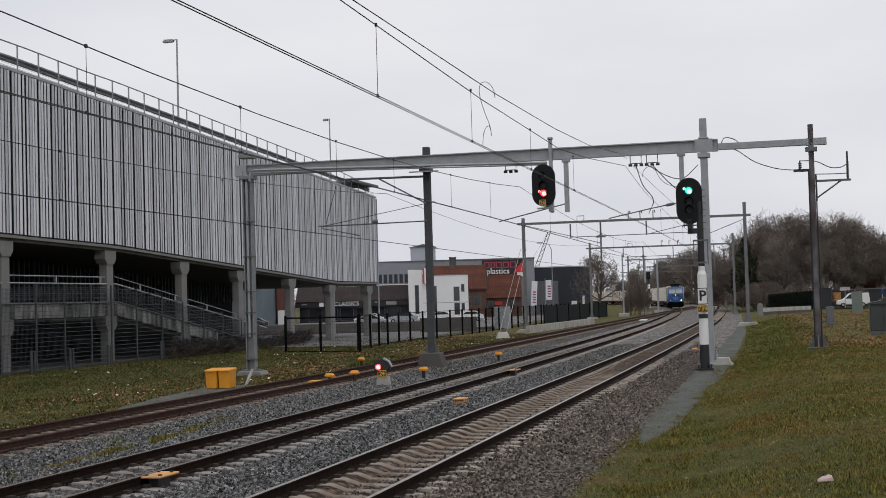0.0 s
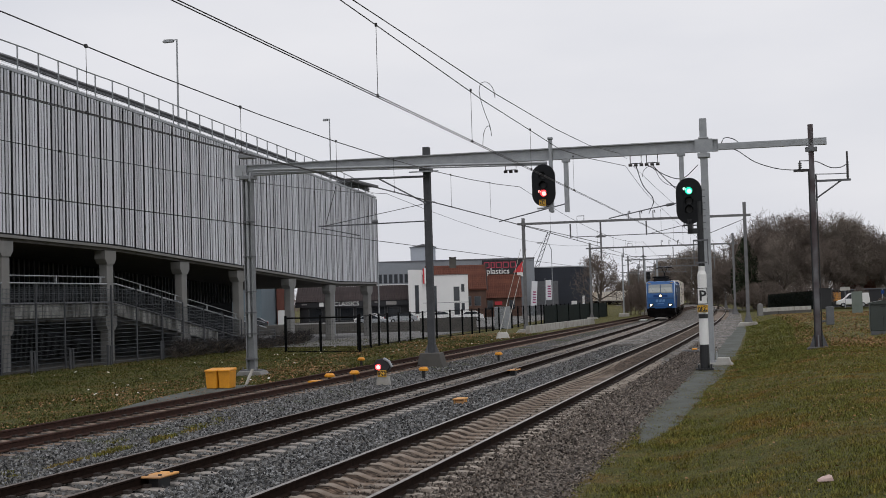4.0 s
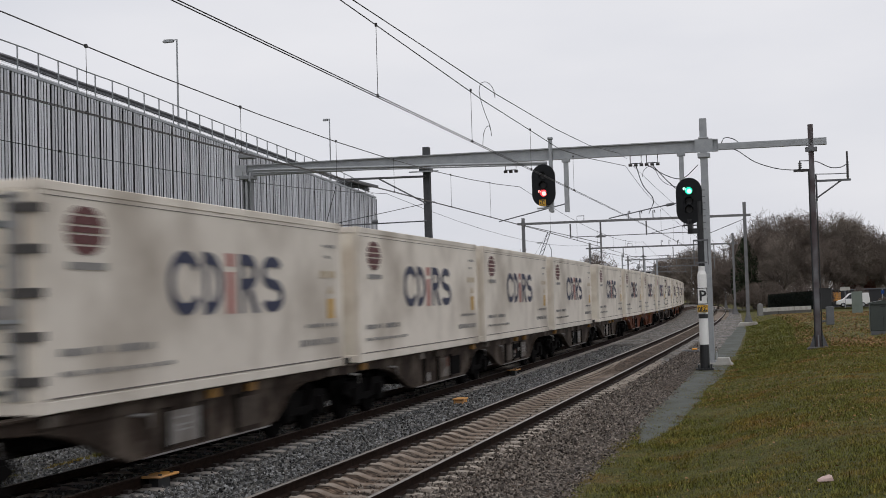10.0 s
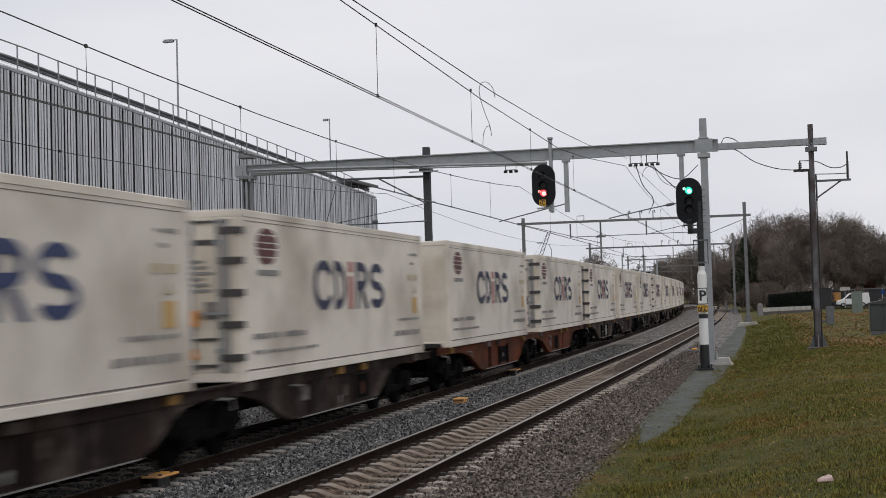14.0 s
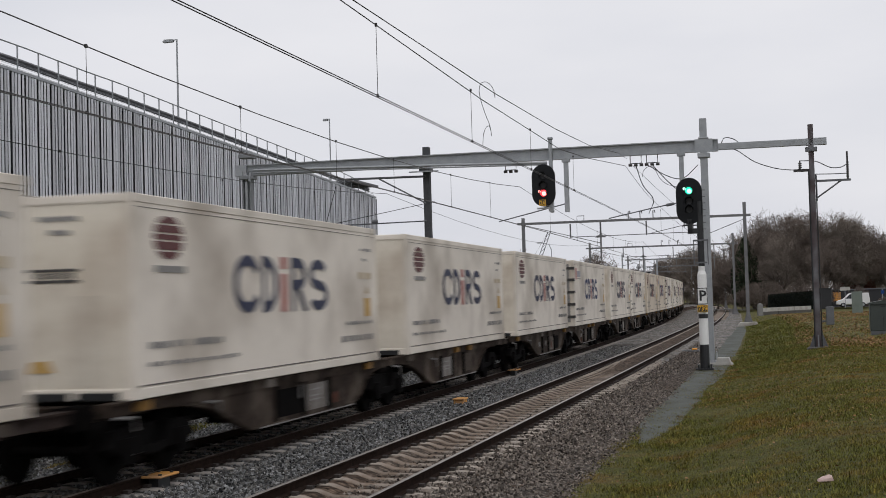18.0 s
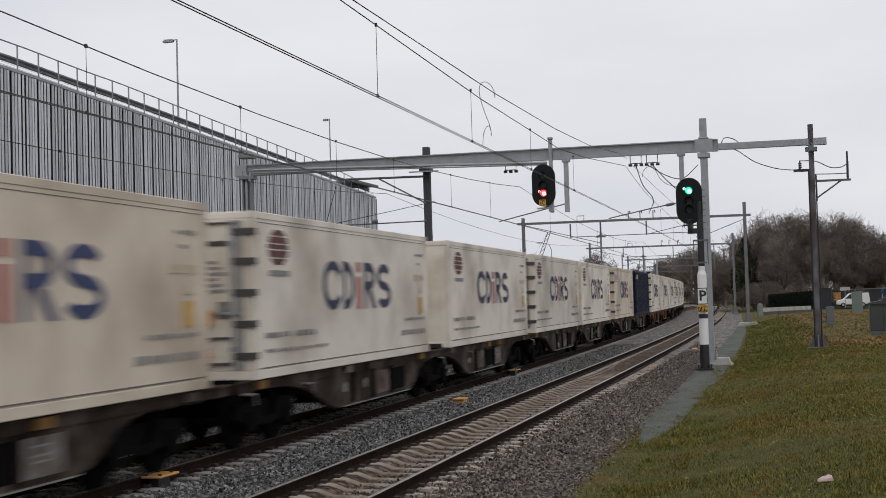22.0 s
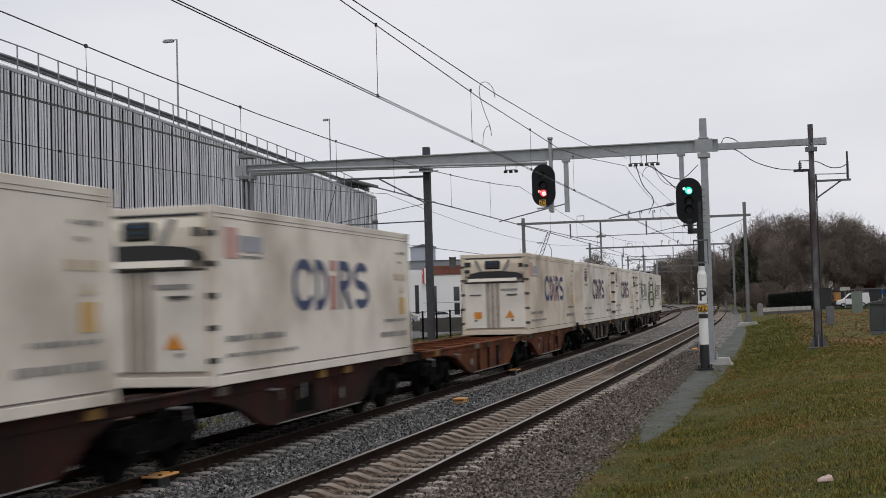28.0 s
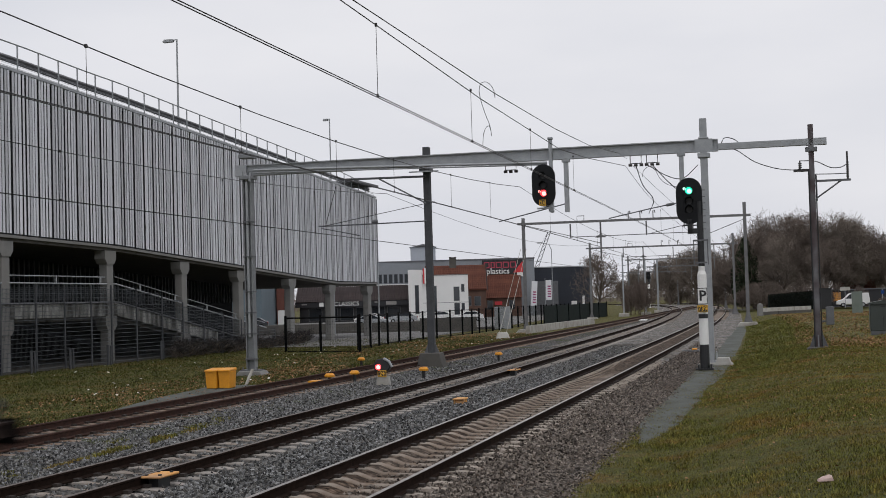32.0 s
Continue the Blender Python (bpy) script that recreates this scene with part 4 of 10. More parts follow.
def build_garage():
    G = thing("parking_garage", NEAR, "concrete parking garage clad in pale grey vertical metal slats", "garage")
    S0, S1, F = 44.0, 119.5, -26.5
    rng = random.Random(11)
    # dark backing added behind the slats, standing in for the shade in the gaps
    a = Acc()
    st = list(np.arange(S0, S1 + 0.1, 1.5)) + [S1]
    rings = [[(F - 0.45, s, garage_bottom(s)), (F - 0.3, s, garage_bottom(s)), (F - 0.3, s, garage_top(s) - 0.02), (F - 0.45, s, garage_top(s) - 0.02)] for s in st]
    part("facade_backing", Acc().loft(rings), M_BACKING, G, "dark sheet added behind the slats as gap shade")
    slat = Acc().prism([(-0.015, -0.5), (0.008, -0.5), (0.024, -0.34), (0.03, -0.1), (0.03, 0.1), (0.024, 0.34), (0.008, 0.5), (-0.015, 0.5)], 2, 0, 1).mesh("slat", M_SLAT)
    s, k = S0, 0
    while s < S1 - 0.2:
        w = rng.choice((0.16, 0.19, 0.23))
        gap = rng.choice((0.06, 0.08, 0.1, 0.13)) if k % 4 else 0.21
        zb, zt = garage_bottom(s + w / 2) + 0.02, garage_top(s + w / 2) - 0.03
        ob = new("slat", slat)
        ob.parent = G
        ob.matrix_basis = Matrix.Translation((F + 0.02 + rng.uniform(0, 0.025), s + w / 2, zb)) @ Matrix.Diagonal((1, w, zt - zb, 1))
        s += w + gap
        k += 1
    # end face towards the far side
    a = Acc().box(F - 14, F - 0.05, S1 + 0.02, S1 + 0.2, garage_bottom(S1), garage_top(S1) - 0.05)
    part("end_wall", a, M_SLAT, G)
    part("corner_pipe", Acc().tube([(F + 0.05, S1 + 0.15, -0.4), (F + 0.05, S1 + 0.15, 12.0)], 0.07, 8), M_GALV, G)
    # coping, edge beam, decks
    st2 = list(np.arange(S0, S1, 2.0)) + [S1 + 0.2]
    part("coping", Acc().loft([[(F - 0.5, s, garage_top(s)), (F + 0.06, s, garage_top(s)), (F + 0.06, s, garage_top(s) + 0.15), (F - 0.5, s, garage_top(s) + 0.15)] for s in st2]), M_GALV, G, "grey metal coping")
    part("edge_lip", Acc().loft([[(F - 0.12, s, garage_bottom(s) - 0.2), (F + 0.05, s, garage_bottom(s) - 0.2), (F + 0.05, s, garage_bottom(s) - 0.06), (F - 0.12, s, garage_bottom(s) - 0.06)] for s in st2]), M_CONC, G, "pale concrete lip under the slats")
    # edge beam, deck undersides and floor hold the garage's shade as dark concrete
    part("edge_beam", Acc().loft([[(F - 0.7, s, garage_bottom(s) - 0.36), (F - 0.14, s, garage_bottom(s) - 0.36), (F - 0.14, s, garage_bottom(s) - 0.02), (F - 0.7, s, garage_bottom(s) - 0.02)] for s in st2]), M_CONC_DARK, G, "concrete edge beam, painted dark as a shaded soffit")
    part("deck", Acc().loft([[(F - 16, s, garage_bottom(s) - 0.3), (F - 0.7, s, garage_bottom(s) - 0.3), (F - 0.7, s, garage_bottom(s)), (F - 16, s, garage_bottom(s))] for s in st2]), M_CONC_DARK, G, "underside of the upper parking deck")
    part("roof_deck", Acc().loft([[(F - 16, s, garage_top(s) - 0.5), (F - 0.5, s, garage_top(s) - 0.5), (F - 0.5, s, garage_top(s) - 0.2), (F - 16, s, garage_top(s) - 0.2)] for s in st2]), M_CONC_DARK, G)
    # back wall closes the bays; the garage's inner shade is its near-black colour
    part("back_wall", Acc().box(F - 8.3, F - 8, S0, 105, -0.5, 6.3), M_VOID, G, "slatted back wall with the bay's shade painted near black")
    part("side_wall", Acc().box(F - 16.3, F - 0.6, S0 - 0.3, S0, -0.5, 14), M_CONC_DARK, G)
    louvre = Acc().box(F - 7.98, F - 7.9, 0, 0.12, 2.9, 5.9).mesh("louvre", M_GALV_DARK)
    for i in range(108):
        ob = new("louvre", louvre)
        ob.parent = G
        ob.matrix_basis = Matrix.Translation((0, S0 + 2 + i * 0.55, 0))
    part("floor_slab", Acc().box(F - 16, F + 0.05, S0, 100, -0.5, -0.33), M_CONC_DARK, G, "floor under the ramp, shade put into its dark colour")
    # pillars
    for s, w in ((50.2, 1.2), (60.0, 1.2), (70.25, 1.25), (79.65, 1.3), (88.5, 1.4), (98.2, 1.5), (107.3, 1.6), (117.4, 1.6)):
        zt = garage_bottom(s) - 0.36
        p = part("pillar", Acc().box(F - 0.6, F - 0.1, s - w * 0.27, s + w * 0.3, -0.5, zt), M_CONC, G, bevel=0.03)
        part("capital", Acc().prism([(s - w * 0.3, zt - 0.75), (s + w * 0.3, zt - 0.75), (s + w * 0.5, zt - 0.45), (s + w * 0.5, zt), (s - w * 0.5, zt), (s - w * 0.5, zt - 0.45)], 0, F - 0.7, F - 0.05), M_CONC, p)
        if s < 85:
            zl = 2.2 if s < 71 else 2.2 - (s - 71) * 0.15
            part("corbel", Acc().prism([(s - w * 0.3, zl - 0.8), (s + w * 0.3, zl - 0.8), (s + w * 0.5, zl - 0.5), (s + w * 0.5, zl), (s - w * 0.5, zl), (s - w * 0.5, zl - 0.5)], 0, F - 0.7, F - 0.06), M_CONC, p)
    # ramp with its parapet panels
    def ramp_z(s):
        return 2.2 if s < 71 else 2.2 - (s - 71) * 0.148
    for s0, s1 in ((50.9, 59.4), (60.7, 63.2), (63.25, 66.4), (66.45, 69.6), (71.0, 74.0), (74.05, 79.0), (80.3, 84.5)):
        part("ramp_beam", Acc().prism([(s0, ramp_z(s0)), (s1, ramp_z(s1)), (s1, ramp_z(s1) + 0.7), (s0, ramp_z(s0) + 0.7)], 0, F - 0.35, F - 0.08), M_CONC_STREAK, G, bevel=0.02)
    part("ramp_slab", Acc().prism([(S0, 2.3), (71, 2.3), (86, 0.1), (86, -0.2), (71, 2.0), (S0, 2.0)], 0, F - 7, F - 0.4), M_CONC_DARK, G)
    def rail_z(s):
        return 3.98 if s < 71 else 3.98 - (s - 71) * 0.137
    part("handrail", Acc().tube([(F - 0.15, S0, 3.98), (F - 0.15, 71, 3.98), (F - 0.15, 93, rail_z(93))], 0.042, 6).tube([(F - 0.25, S0, 4.36), (F - 0.25, 70, 4.36)], 0.035, 6).tube([(F - 0.25, 71, 4.4), (F - 0.25, 93, rail_z(93) + 0.36)], 0.026, 6), M_GALV, G, "galvanised handrail along the ramp")
    part("kerb_rail", Acc().tube([(F - 0.04, S0, 2.95), (F - 0.04, 71, 2.95), (F - 0.04, 90, ramp_z(90) + 0.75)], 0.05, 6), M_GALV_DARK, G)
    for s in np.arange(51, 92, 4.6):
        part("handrail_post", Acc().box(F - 0.29, F - 0.21, s - 0.05, s + 0.05, rail_z(s), rail_z(s) + 0.38), M_GALV, G)
    a = Acc()
    for s in np.arange(S0, 90, 0.35):
        a.box(F - 0.16, F - 0.15, s - 0.012, s + 0.012, ramp_z(s) + 0.75, rail_z(s))
    for k in range(1, 5):
        f = k / 5
        a.tube([(F - 0.155, S0, 2.95 + 1.03 * f), (F - 0.155, 71, 2.95 + 1.03 * f), (F - 0.155, 90, ramp_z(90) + 0.75 + 1.03 * f)], 0.012, 4)
    part("mesh_panel", a, M_MESHWIRE, G, "steel mesh infill under the handrail")
    # roof edge railing and crash barrier
    for s in np.arange(48, 119, 1.92):
        z = garage_top(s) + 0.2
        part("railing_post", Acc().box(F - 0.2, F - 0.14, s - 0.03, s + 0.03, z - 0.2, z + (1.25 if s < 105 else 1.0)), M_GALV, G)
    part("railing", Acc().tube([(F - 0.17, s, garage_top(s) + (1.45 if s < 105 else 1.45 - (s - 105) * 0.03)) for s in st2], 0.035, 6), M_GALV, G)
    part("crash_barrier", Acc().loft([[(F - 0.62, s, garage_top(s) + 0.62), (F - 0.55, s, garage_top(s) + 0.7), (F - 0.62, s, garage_top(s) + 0.78), (F - 0.55, s, garage_top(s) + 0.88), (F - 0.62, s, garage_top(s) + 0.98), (F - 0.66, s, garage_top(s) + 0.98), (F - 0.66, s, garage_top(s) + 0.62)] for s in st2]), M_GALV_DARK, G, "dark corrugated crash barrier")
    for k in range(1, 4):
        part("railing_wire", Acc().tube([(F - 0.17, s, garage_top(s) + 0.15 + 0.12 * k) for s in st2], 0.01, 4), M_GALV, G)
    # stair landing at the far corner
    part("landing", Acc().box(F - 3.5, F + 0.5, 113, 119, 13.05, 13.2), M_GALV_DARK, G)
    return G


build_garage()


def street_lamp(lat, s, z0, z1, label, head=1.0):
    L = thing("street_lamp", NEAR @ Matrix.Translation((lat, s, 0)), label, "lamp", "garage roof lamps")
    part("pole", Acc().tube([(0, 0, z0), (0, 0, z1)], 0.09, 8, r2=0.06), M_GALV, L)
    part("head", Acc().tube([(0.05, 0, z1), (-0.35 * head, 0, z1 - 0.02)], 0.04, 6).prism([(-1.05 * head, z1 - 0.18), (-0.3 * head, z1 - 0.16), (-0.25 * head, z1 + 0.02), (-0.9 * head, z1 + 0.04), (-1.08 * head, z1 - 0.06)], 1, -0.16, 0.16), M_GALV, L, "flat lamp head")


street_lamp(-33, 92.6, 13.3, 22.3, "slim grey lamp post on the garage roof")
street_lamp(-33, 126.0, -0.5, 20.6, "slim grey lamp post behind the garage", 0.6)


# ---- the freight train ----
M_BLUE = mat("blue_loco_paint", (0.004, 0.082, 0.265), (0.004, 0.064, 0.21), rough=0.5, scale=1.5, grain=15, bump=0.02, stain=(0.01, 0.07, 0.19), stain_amt=0.1)
M_FRONTMARK = mat("pale_blue_front_mark", (0.12, 0.24, 0.46), (0.07, 0.18, 0.4), rough=0.5, bump=0)
M_TRIM = mat("pale_trim_paint", (0.42, 0.53, 0.66), (0.3, 0.42, 0.58), rough=0.45, bump=0.02)
M_BLUE_DK = mat("deep_blue_paint", (0.005, 0.046, 0.185), (0.004, 0.034, 0.14), rough=0.5, spec=0.3, scale=1.5, grain=15, bump=0.02)
M_BLUE_PALE = mat("glossy_blue_roof_edge", (0.045, 0.165, 0.35), (0.035, 0.13, 0.29), rough=0.35, scale=1.5, grain=15, bump=0.01, spec=0.55)


def wrap_mat():
    """Printed side wrap of the locomotive: dark graphite, browner with dust below, one smoky pale cloud near the rear and steel-blue clouding."""
    m = bpy.data.materials.new("graphite_smoky_wrap")
    m.use_nodes = True
    n, l = m.node_tree.nodes, m.node_tree.links
    b = n["Principled BSDF"]
    b.inputs["Roughness"].default_value, b.inputs["Specular IOR Level"].default_value = 0.5, 0.18
    co = n.new("ShaderNodeTexCoord")

    def cloud(centre, size, scale, lo, hi):
        mp = n.new("ShaderNodeMapping")
        mp.inputs["Location"].default_value = (0, -centre[0] / size[0], -centre[1] / size[1])
        mp.inputs["Scale"].default_value = (0, 1 / size[0], 1 / size[1])
        l.new(co.outputs["Object"], mp.inputs["Vector"])
        g = n.new("ShaderNodeTexGradient")
        g.gradient_type = 'SPHERICAL'
        l.new(mp.outputs["Vector"], g.inputs["Vector"])
        t = n.new("ShaderNodeTexNoise")
        t.inputs["Scale"].default_value, t.inputs["Detail"].default_value = scale, 5
        l.new(co.outputs["Object"], t.inputs["Vector"])
        mu = n.new("ShaderNodeMath")
        mu.operation = 'MULTIPLY'
        l.new(g.outputs["Fac"], mu.inputs[0])
        l.new(t.outputs["Fac"], mu.inputs[1])
        r = n.new("ShaderNodeMapRange")
        r.inputs["From Min"].default_value, r.inputs["From Max"].default_value = lo, hi
        l.new(mu.outputs[0], r.inputs["Value"])
        return r.outputs["Result"]

    sep = n.new("ShaderNodeSeparateXYZ")
    l.new(co.outputs["Object"], sep.inputs["Vector"])
    dust = n.new("ShaderNodeMapRange")
    dust.inputs["From Min"].default_value, dust.inputs["From Max"].default_value = 1.75, 1.08
    l.new(sep.outputs["Z"], dust.inputs["Value"])
    out = None
    for col, fac in (((0.03, 0.024, 0.02, 1), dust.outputs["Result"]), ((0.025, 0.06, 0.13, 1), cloud((6.6, 3.2), (4.2, 1.7), 2.6, 0.14, 0.5)), ((0.012, 0.03, 0.075, 1), cloud((8.6, 2.2), (3.4, 1.0), 3.4, 0.16, 0.42)), ((0.022, 0.05, 0.12, 1), cloud((11.0, 3.0), (2.4, 1.2), 1.6, 0.12, 0.5)), ((0.3, 0.31, 0.36, 1), cloud((13.4, 2.75), (1.5, 1.1), 1.4, 0.12, 0.5))):
        mx = n.new("ShaderNodeMix")
        mx.data_type = 'RGBA'
        mx.inputs["B"].default_value = col
        if out:
            l.new(out, mx.inputs["A"])
        else:
            mx.inputs["A"].default_value = (0.010, 0.010, 0.012, 1)
        l.new(fac, mx.inputs["Factor"])
        out = mx.outputs["Result"]
    l.new(out, b.inputs["Base Color"])
    return m


M_WRAPSIDE = wrap_mat()
M_PRINTBLUE = mat("steel_blue_print", (0.05, 0.1, 0.165), (0.014, 0.028, 0.055), rough=0.6, spec=0.2, scale=1.6, grain=4, bump=0.0)
M_SKIRT = mat("dusty_grey_skirt", (0.045, 0.042, 0.041), (0.03, 0.028, 0.027), rough=0.8, scale=1.5, grain=8, bump=0.02)
M_LOCOGREY = mat("light_grey_loco_trim", (0.33, 0.37, 0.43), (0.25, 0.28, 0.33), rough=0.5, bump=0.02)
# almost black: the shade under the train is put into this colour
M_UNDER = mat("shade_black_running_gear", (0.0075, 0.0068, 0.0066), (0.0035, 0.0032, 0.0032), rough=0.92, scale=4, grain=30, spec=0.1)
M_ROOFGEAR = mat("dark_roof_gear", (0.014, 0.014, 0.016), rough=0.7)
M_HEADLAMP = mat("lit_headlamp", (1.0, 0.8, 0.5), glow=8.0, bump=0)
M_DARKPANE = mat("black_side_window", (0.004, 0.004, 0.005), rough=0.3, spec=0.2, bump=0)
# pale grey base holds the reflection seen in the screen
M_SHIELD = mat("windscreen_glass", (0.27, 0.3, 0.305), (0.2, 0.225, 0.23), rough=0.15, bump=0, spec=0.8)
M_BLIND = mat("pale_window_blind", (0.43, 0.46, 0.455), rough=0.8, bump=0)
M_REEFER = mat("creamy_white_container_paint", (0.77, 0.71, 0.628), (0.715, 0.653, 0.57), rough=0.55, scale=0.5, grain=8, bump=0.02, vary=0.07, stain=(0.4, 0.345, 0.28), stain_amt=0.2, stain_scale=0.5)
M_REEFER_BEIGE = mat("beige_container_paint", (0.69, 0.598, 0.485), (0.615, 0.53, 0.425), rough=0.6, scale=0.5, grain=8, bump=0.02, vary=0.05, stain=(0.33, 0.26, 0.19), stain_amt=0.2, stain_scale=0.5)
M_REEFER_WHITE = mat("clean_white_container_paint", (0.75, 0.705, 0.635), (0.69, 0.645, 0.57), rough=0.5, scale=0.5, grain=8, bump=0.02, stain=(0.46, 0.42, 0.37), stain_amt=0.15, stain_scale=0.5)
M_ENDDIRT = mat("grimy_white_end_wall", (0.74, 0.685, 0.59), (0.66, 0.6, 0.5), rough=0.6, scale=0.7, grain=8, bump=0.03, vary=0.06, stain=(0.4, 0.32, 0.24), stain_amt=0.15, stain_scale=0.55)
M_STREAK = mat("brown_grime", (0.3, 0.23, 0.155), (0.42, 0.36, 0.29), rough=0.8, scale=1.5, grain=10, bump=0.02)
M_NAVY = mat("navy_container_paint", (0.0075, 0.0125, 0.032), (0.006, 0.0095, 0.024), rough=0.65, spec=0.15, scale=0.7, grain=10, bump=0.03)
M_NAVYMARK = mat("navy_marking", (0.018, 0.024, 0.07), rough=0.6, bump=0)
M_BLUEMARK = mat("blue_marking", (0.03, 0.048, 0.14), rough=0.6, bump=0)
M_PALEREDMARK = mat("faded_red_marking", (0.55, 0.33, 0.29), (0.5, 0.27, 0.24), rough=0.6, scale=6, bump=0)
M_SLATEMARK = mat("slate_blue_marking", (0.26, 0.26, 0.32), (0.36, 0.36, 0.38), rough=0.6, scale=8, bump=0)
M_REDMARK = mat("red_marking", (0.45, 0.15, 0.13), rough=0.6, bump=0)
M_BROWNMARK = mat("brown_marking", (0.12, 0.03, 0.03), rough=0.6, bump=0)
M_GREYMARK = mat("grey_small_print", (0.3, 0.29, 0.28), rough=0.7, bump=0)
M_TANMARK = mat("tan_sticker", (0.46, 0.36, 0.22), (0.5, 0.42, 0.3), rough=0.6, scale=6, bump=0)
M_YELMARK = mat("yellow_sticker", (0.6, 0.38, 0.12), rough=0.6, bump=0)
M_ORANGELABEL = mat("orange_label", (0.7, 0.26, 0.02), rough=0.6, bump=0)
M_GREYCOL = mat("dirty_grey_panel", (0.52, 0.47, 0.4), (0.4, 0.35, 0.29), rough=0.7, scale=1.5, grain=10, bump=0.02)
M_GREENMARK = mat("green_leaf_marking", (0.1, 0.165, 0.05), (0.075, 0.125, 0.04), rough=0.6, bump=0, scale=3)
M_TEALMARK = mat("dark_teal_leaf_marking", (0.018, 0.042, 0.062), rough=0.6, bump=0)
M_RUBSTRIP = mat("dirty_grey_rub_strip", (0.2, 0.18, 0.165), (0.13, 0.115, 0.105), rough=0.8, scale=2, grain=12)
M_HINGE = mat("dark_door_hinge", (0.085, 0.08, 0.078), rough=0.7)
M_W_GREY = mat("grey_brown_wagon_paint", (0.058, 0.041, 0.031), (0.012, 0.0095, 0.008), rough=0.85, scale=1.8, grain=14, stain=(0.13, 0.105, 0.085), stain_amt=0.0, stain_scale=1.6, spec=0.3)
M_W_PLATE = mat("grimy_pale_plate", (0.28, 0.26, 0.25), (0.07, 0.06, 0.055), rough=0.85, scale=2, grain=12)
M_W_SCUFF = mat("bright_scuffed_steel", (0.3, 0.29, 0.28), (0.1, 0.09, 0.085), rough=0.6, scale=5, grain=12, spec=0.4)
M_W_PALE = mat("pale_grey_wagon_panel", (0.3, 0.285, 0.27), (0.17, 0.155, 0.14), rough=0.8, scale=1.2, grain=12, stain=(0.09, 0.07, 0.055), stain_amt=0.3, stain_scale=2.0)
M_W_RUSTPATCH = mat("rusty_red_patch", (0.14, 0.05, 0.03), (0.06, 0.025, 0.018), rough=0.9, scale=4, grain=14)
M_W_LOCK = mat("ochre_lock_paint", (0.28, 0.15, 0.04), (0.14, 0.08, 0.03), rough=0.8, scale=4, grain=12)
M_W_PATCH = mat("dusty_wagon_panel", (0.105, 0.083, 0.067), (0.045, 0.036, 0.03), rough=0.85, scale=1.6, grain=10, spec=0.3, stain=(0.2, 0.18, 0.16), stain_amt=0.1, stain_scale=1.5)
M_W_ORANGE = mat("faded_orange_wagon_paint", (0.16, 0.045, 0.02), (0.075, 0.025, 0.013), rough=0.8, scale=1.6, grain=14, stain=(0.06, 0.025, 0.015), stain_amt=0.25, stain_scale=1.2, spec=0.3)
M_W_BROWN = mat("brownish_orange_wagon_paint", (0.17, 0.053, 0.02), (0.08, 0.028, 0.013), rough=0.85, scale=1.6, grain=14, stain=(0.045, 0.022, 0.014), stain_amt=0.25, stain_scale=1.2, spec=0.3)
M_W_RUST = mat("dark_red_wagon_paint", (0.055, 0.018, 0.014), (0.022, 0.01, 0.009), rough=0.85, scale=1.6, grain=14, stain=(0.02, 0.013, 0.011), stain_amt=0.45, stain_scale=1.2, spec=0.3)
M_W_DARK = mat("dark_brown_wagon_paint", (0.035, 0.022, 0.018), (0.012, 0.009, 0.0085), rough=0.85, scale=1.6, grain=14, stain=(0.1, 0.08, 0.07), stain_amt=0.0, stain_scale=1.4, spec=0.3)

LOCO_LEN = 17.9


def bogie(parent, y, name="bogie", axle=0.9, r=0.46):
    a = Acc()
    for x in (-0.98, 0.98):
        a.prism([(y - axle - 0.55, 0.55), (y - axle - 0.3, 0.78), (y - 0.5, 0.82), (y - 0.3, 0.5), (y + 0.3, 0.5), (y + 0.5, 0.82), (y + axle + 0.3, 0.78), (y + axle + 0.55, 0.55), (y + axle, 0.36), (y + axle - 0.3, 0.42), (y, 0.34), (y - axle + 0.3, 0.42), (y - axle, 0.36)], 0, x - 0.07, x + 0.07)
    a.box(-0.95, 0.95, y - 0.25, y + 0.25, 0.5, 0.8)
    b = part(name, a, M_UNDER, parent, "two-axle bogie, underside shade put into its near black")
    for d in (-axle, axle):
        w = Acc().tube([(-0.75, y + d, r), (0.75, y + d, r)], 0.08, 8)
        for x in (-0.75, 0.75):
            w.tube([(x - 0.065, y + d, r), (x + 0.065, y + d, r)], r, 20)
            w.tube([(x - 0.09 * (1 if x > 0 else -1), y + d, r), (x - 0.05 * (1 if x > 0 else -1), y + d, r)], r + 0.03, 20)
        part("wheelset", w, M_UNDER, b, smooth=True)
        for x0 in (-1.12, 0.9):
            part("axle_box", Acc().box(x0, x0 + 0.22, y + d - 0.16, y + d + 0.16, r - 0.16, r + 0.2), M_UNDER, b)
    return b


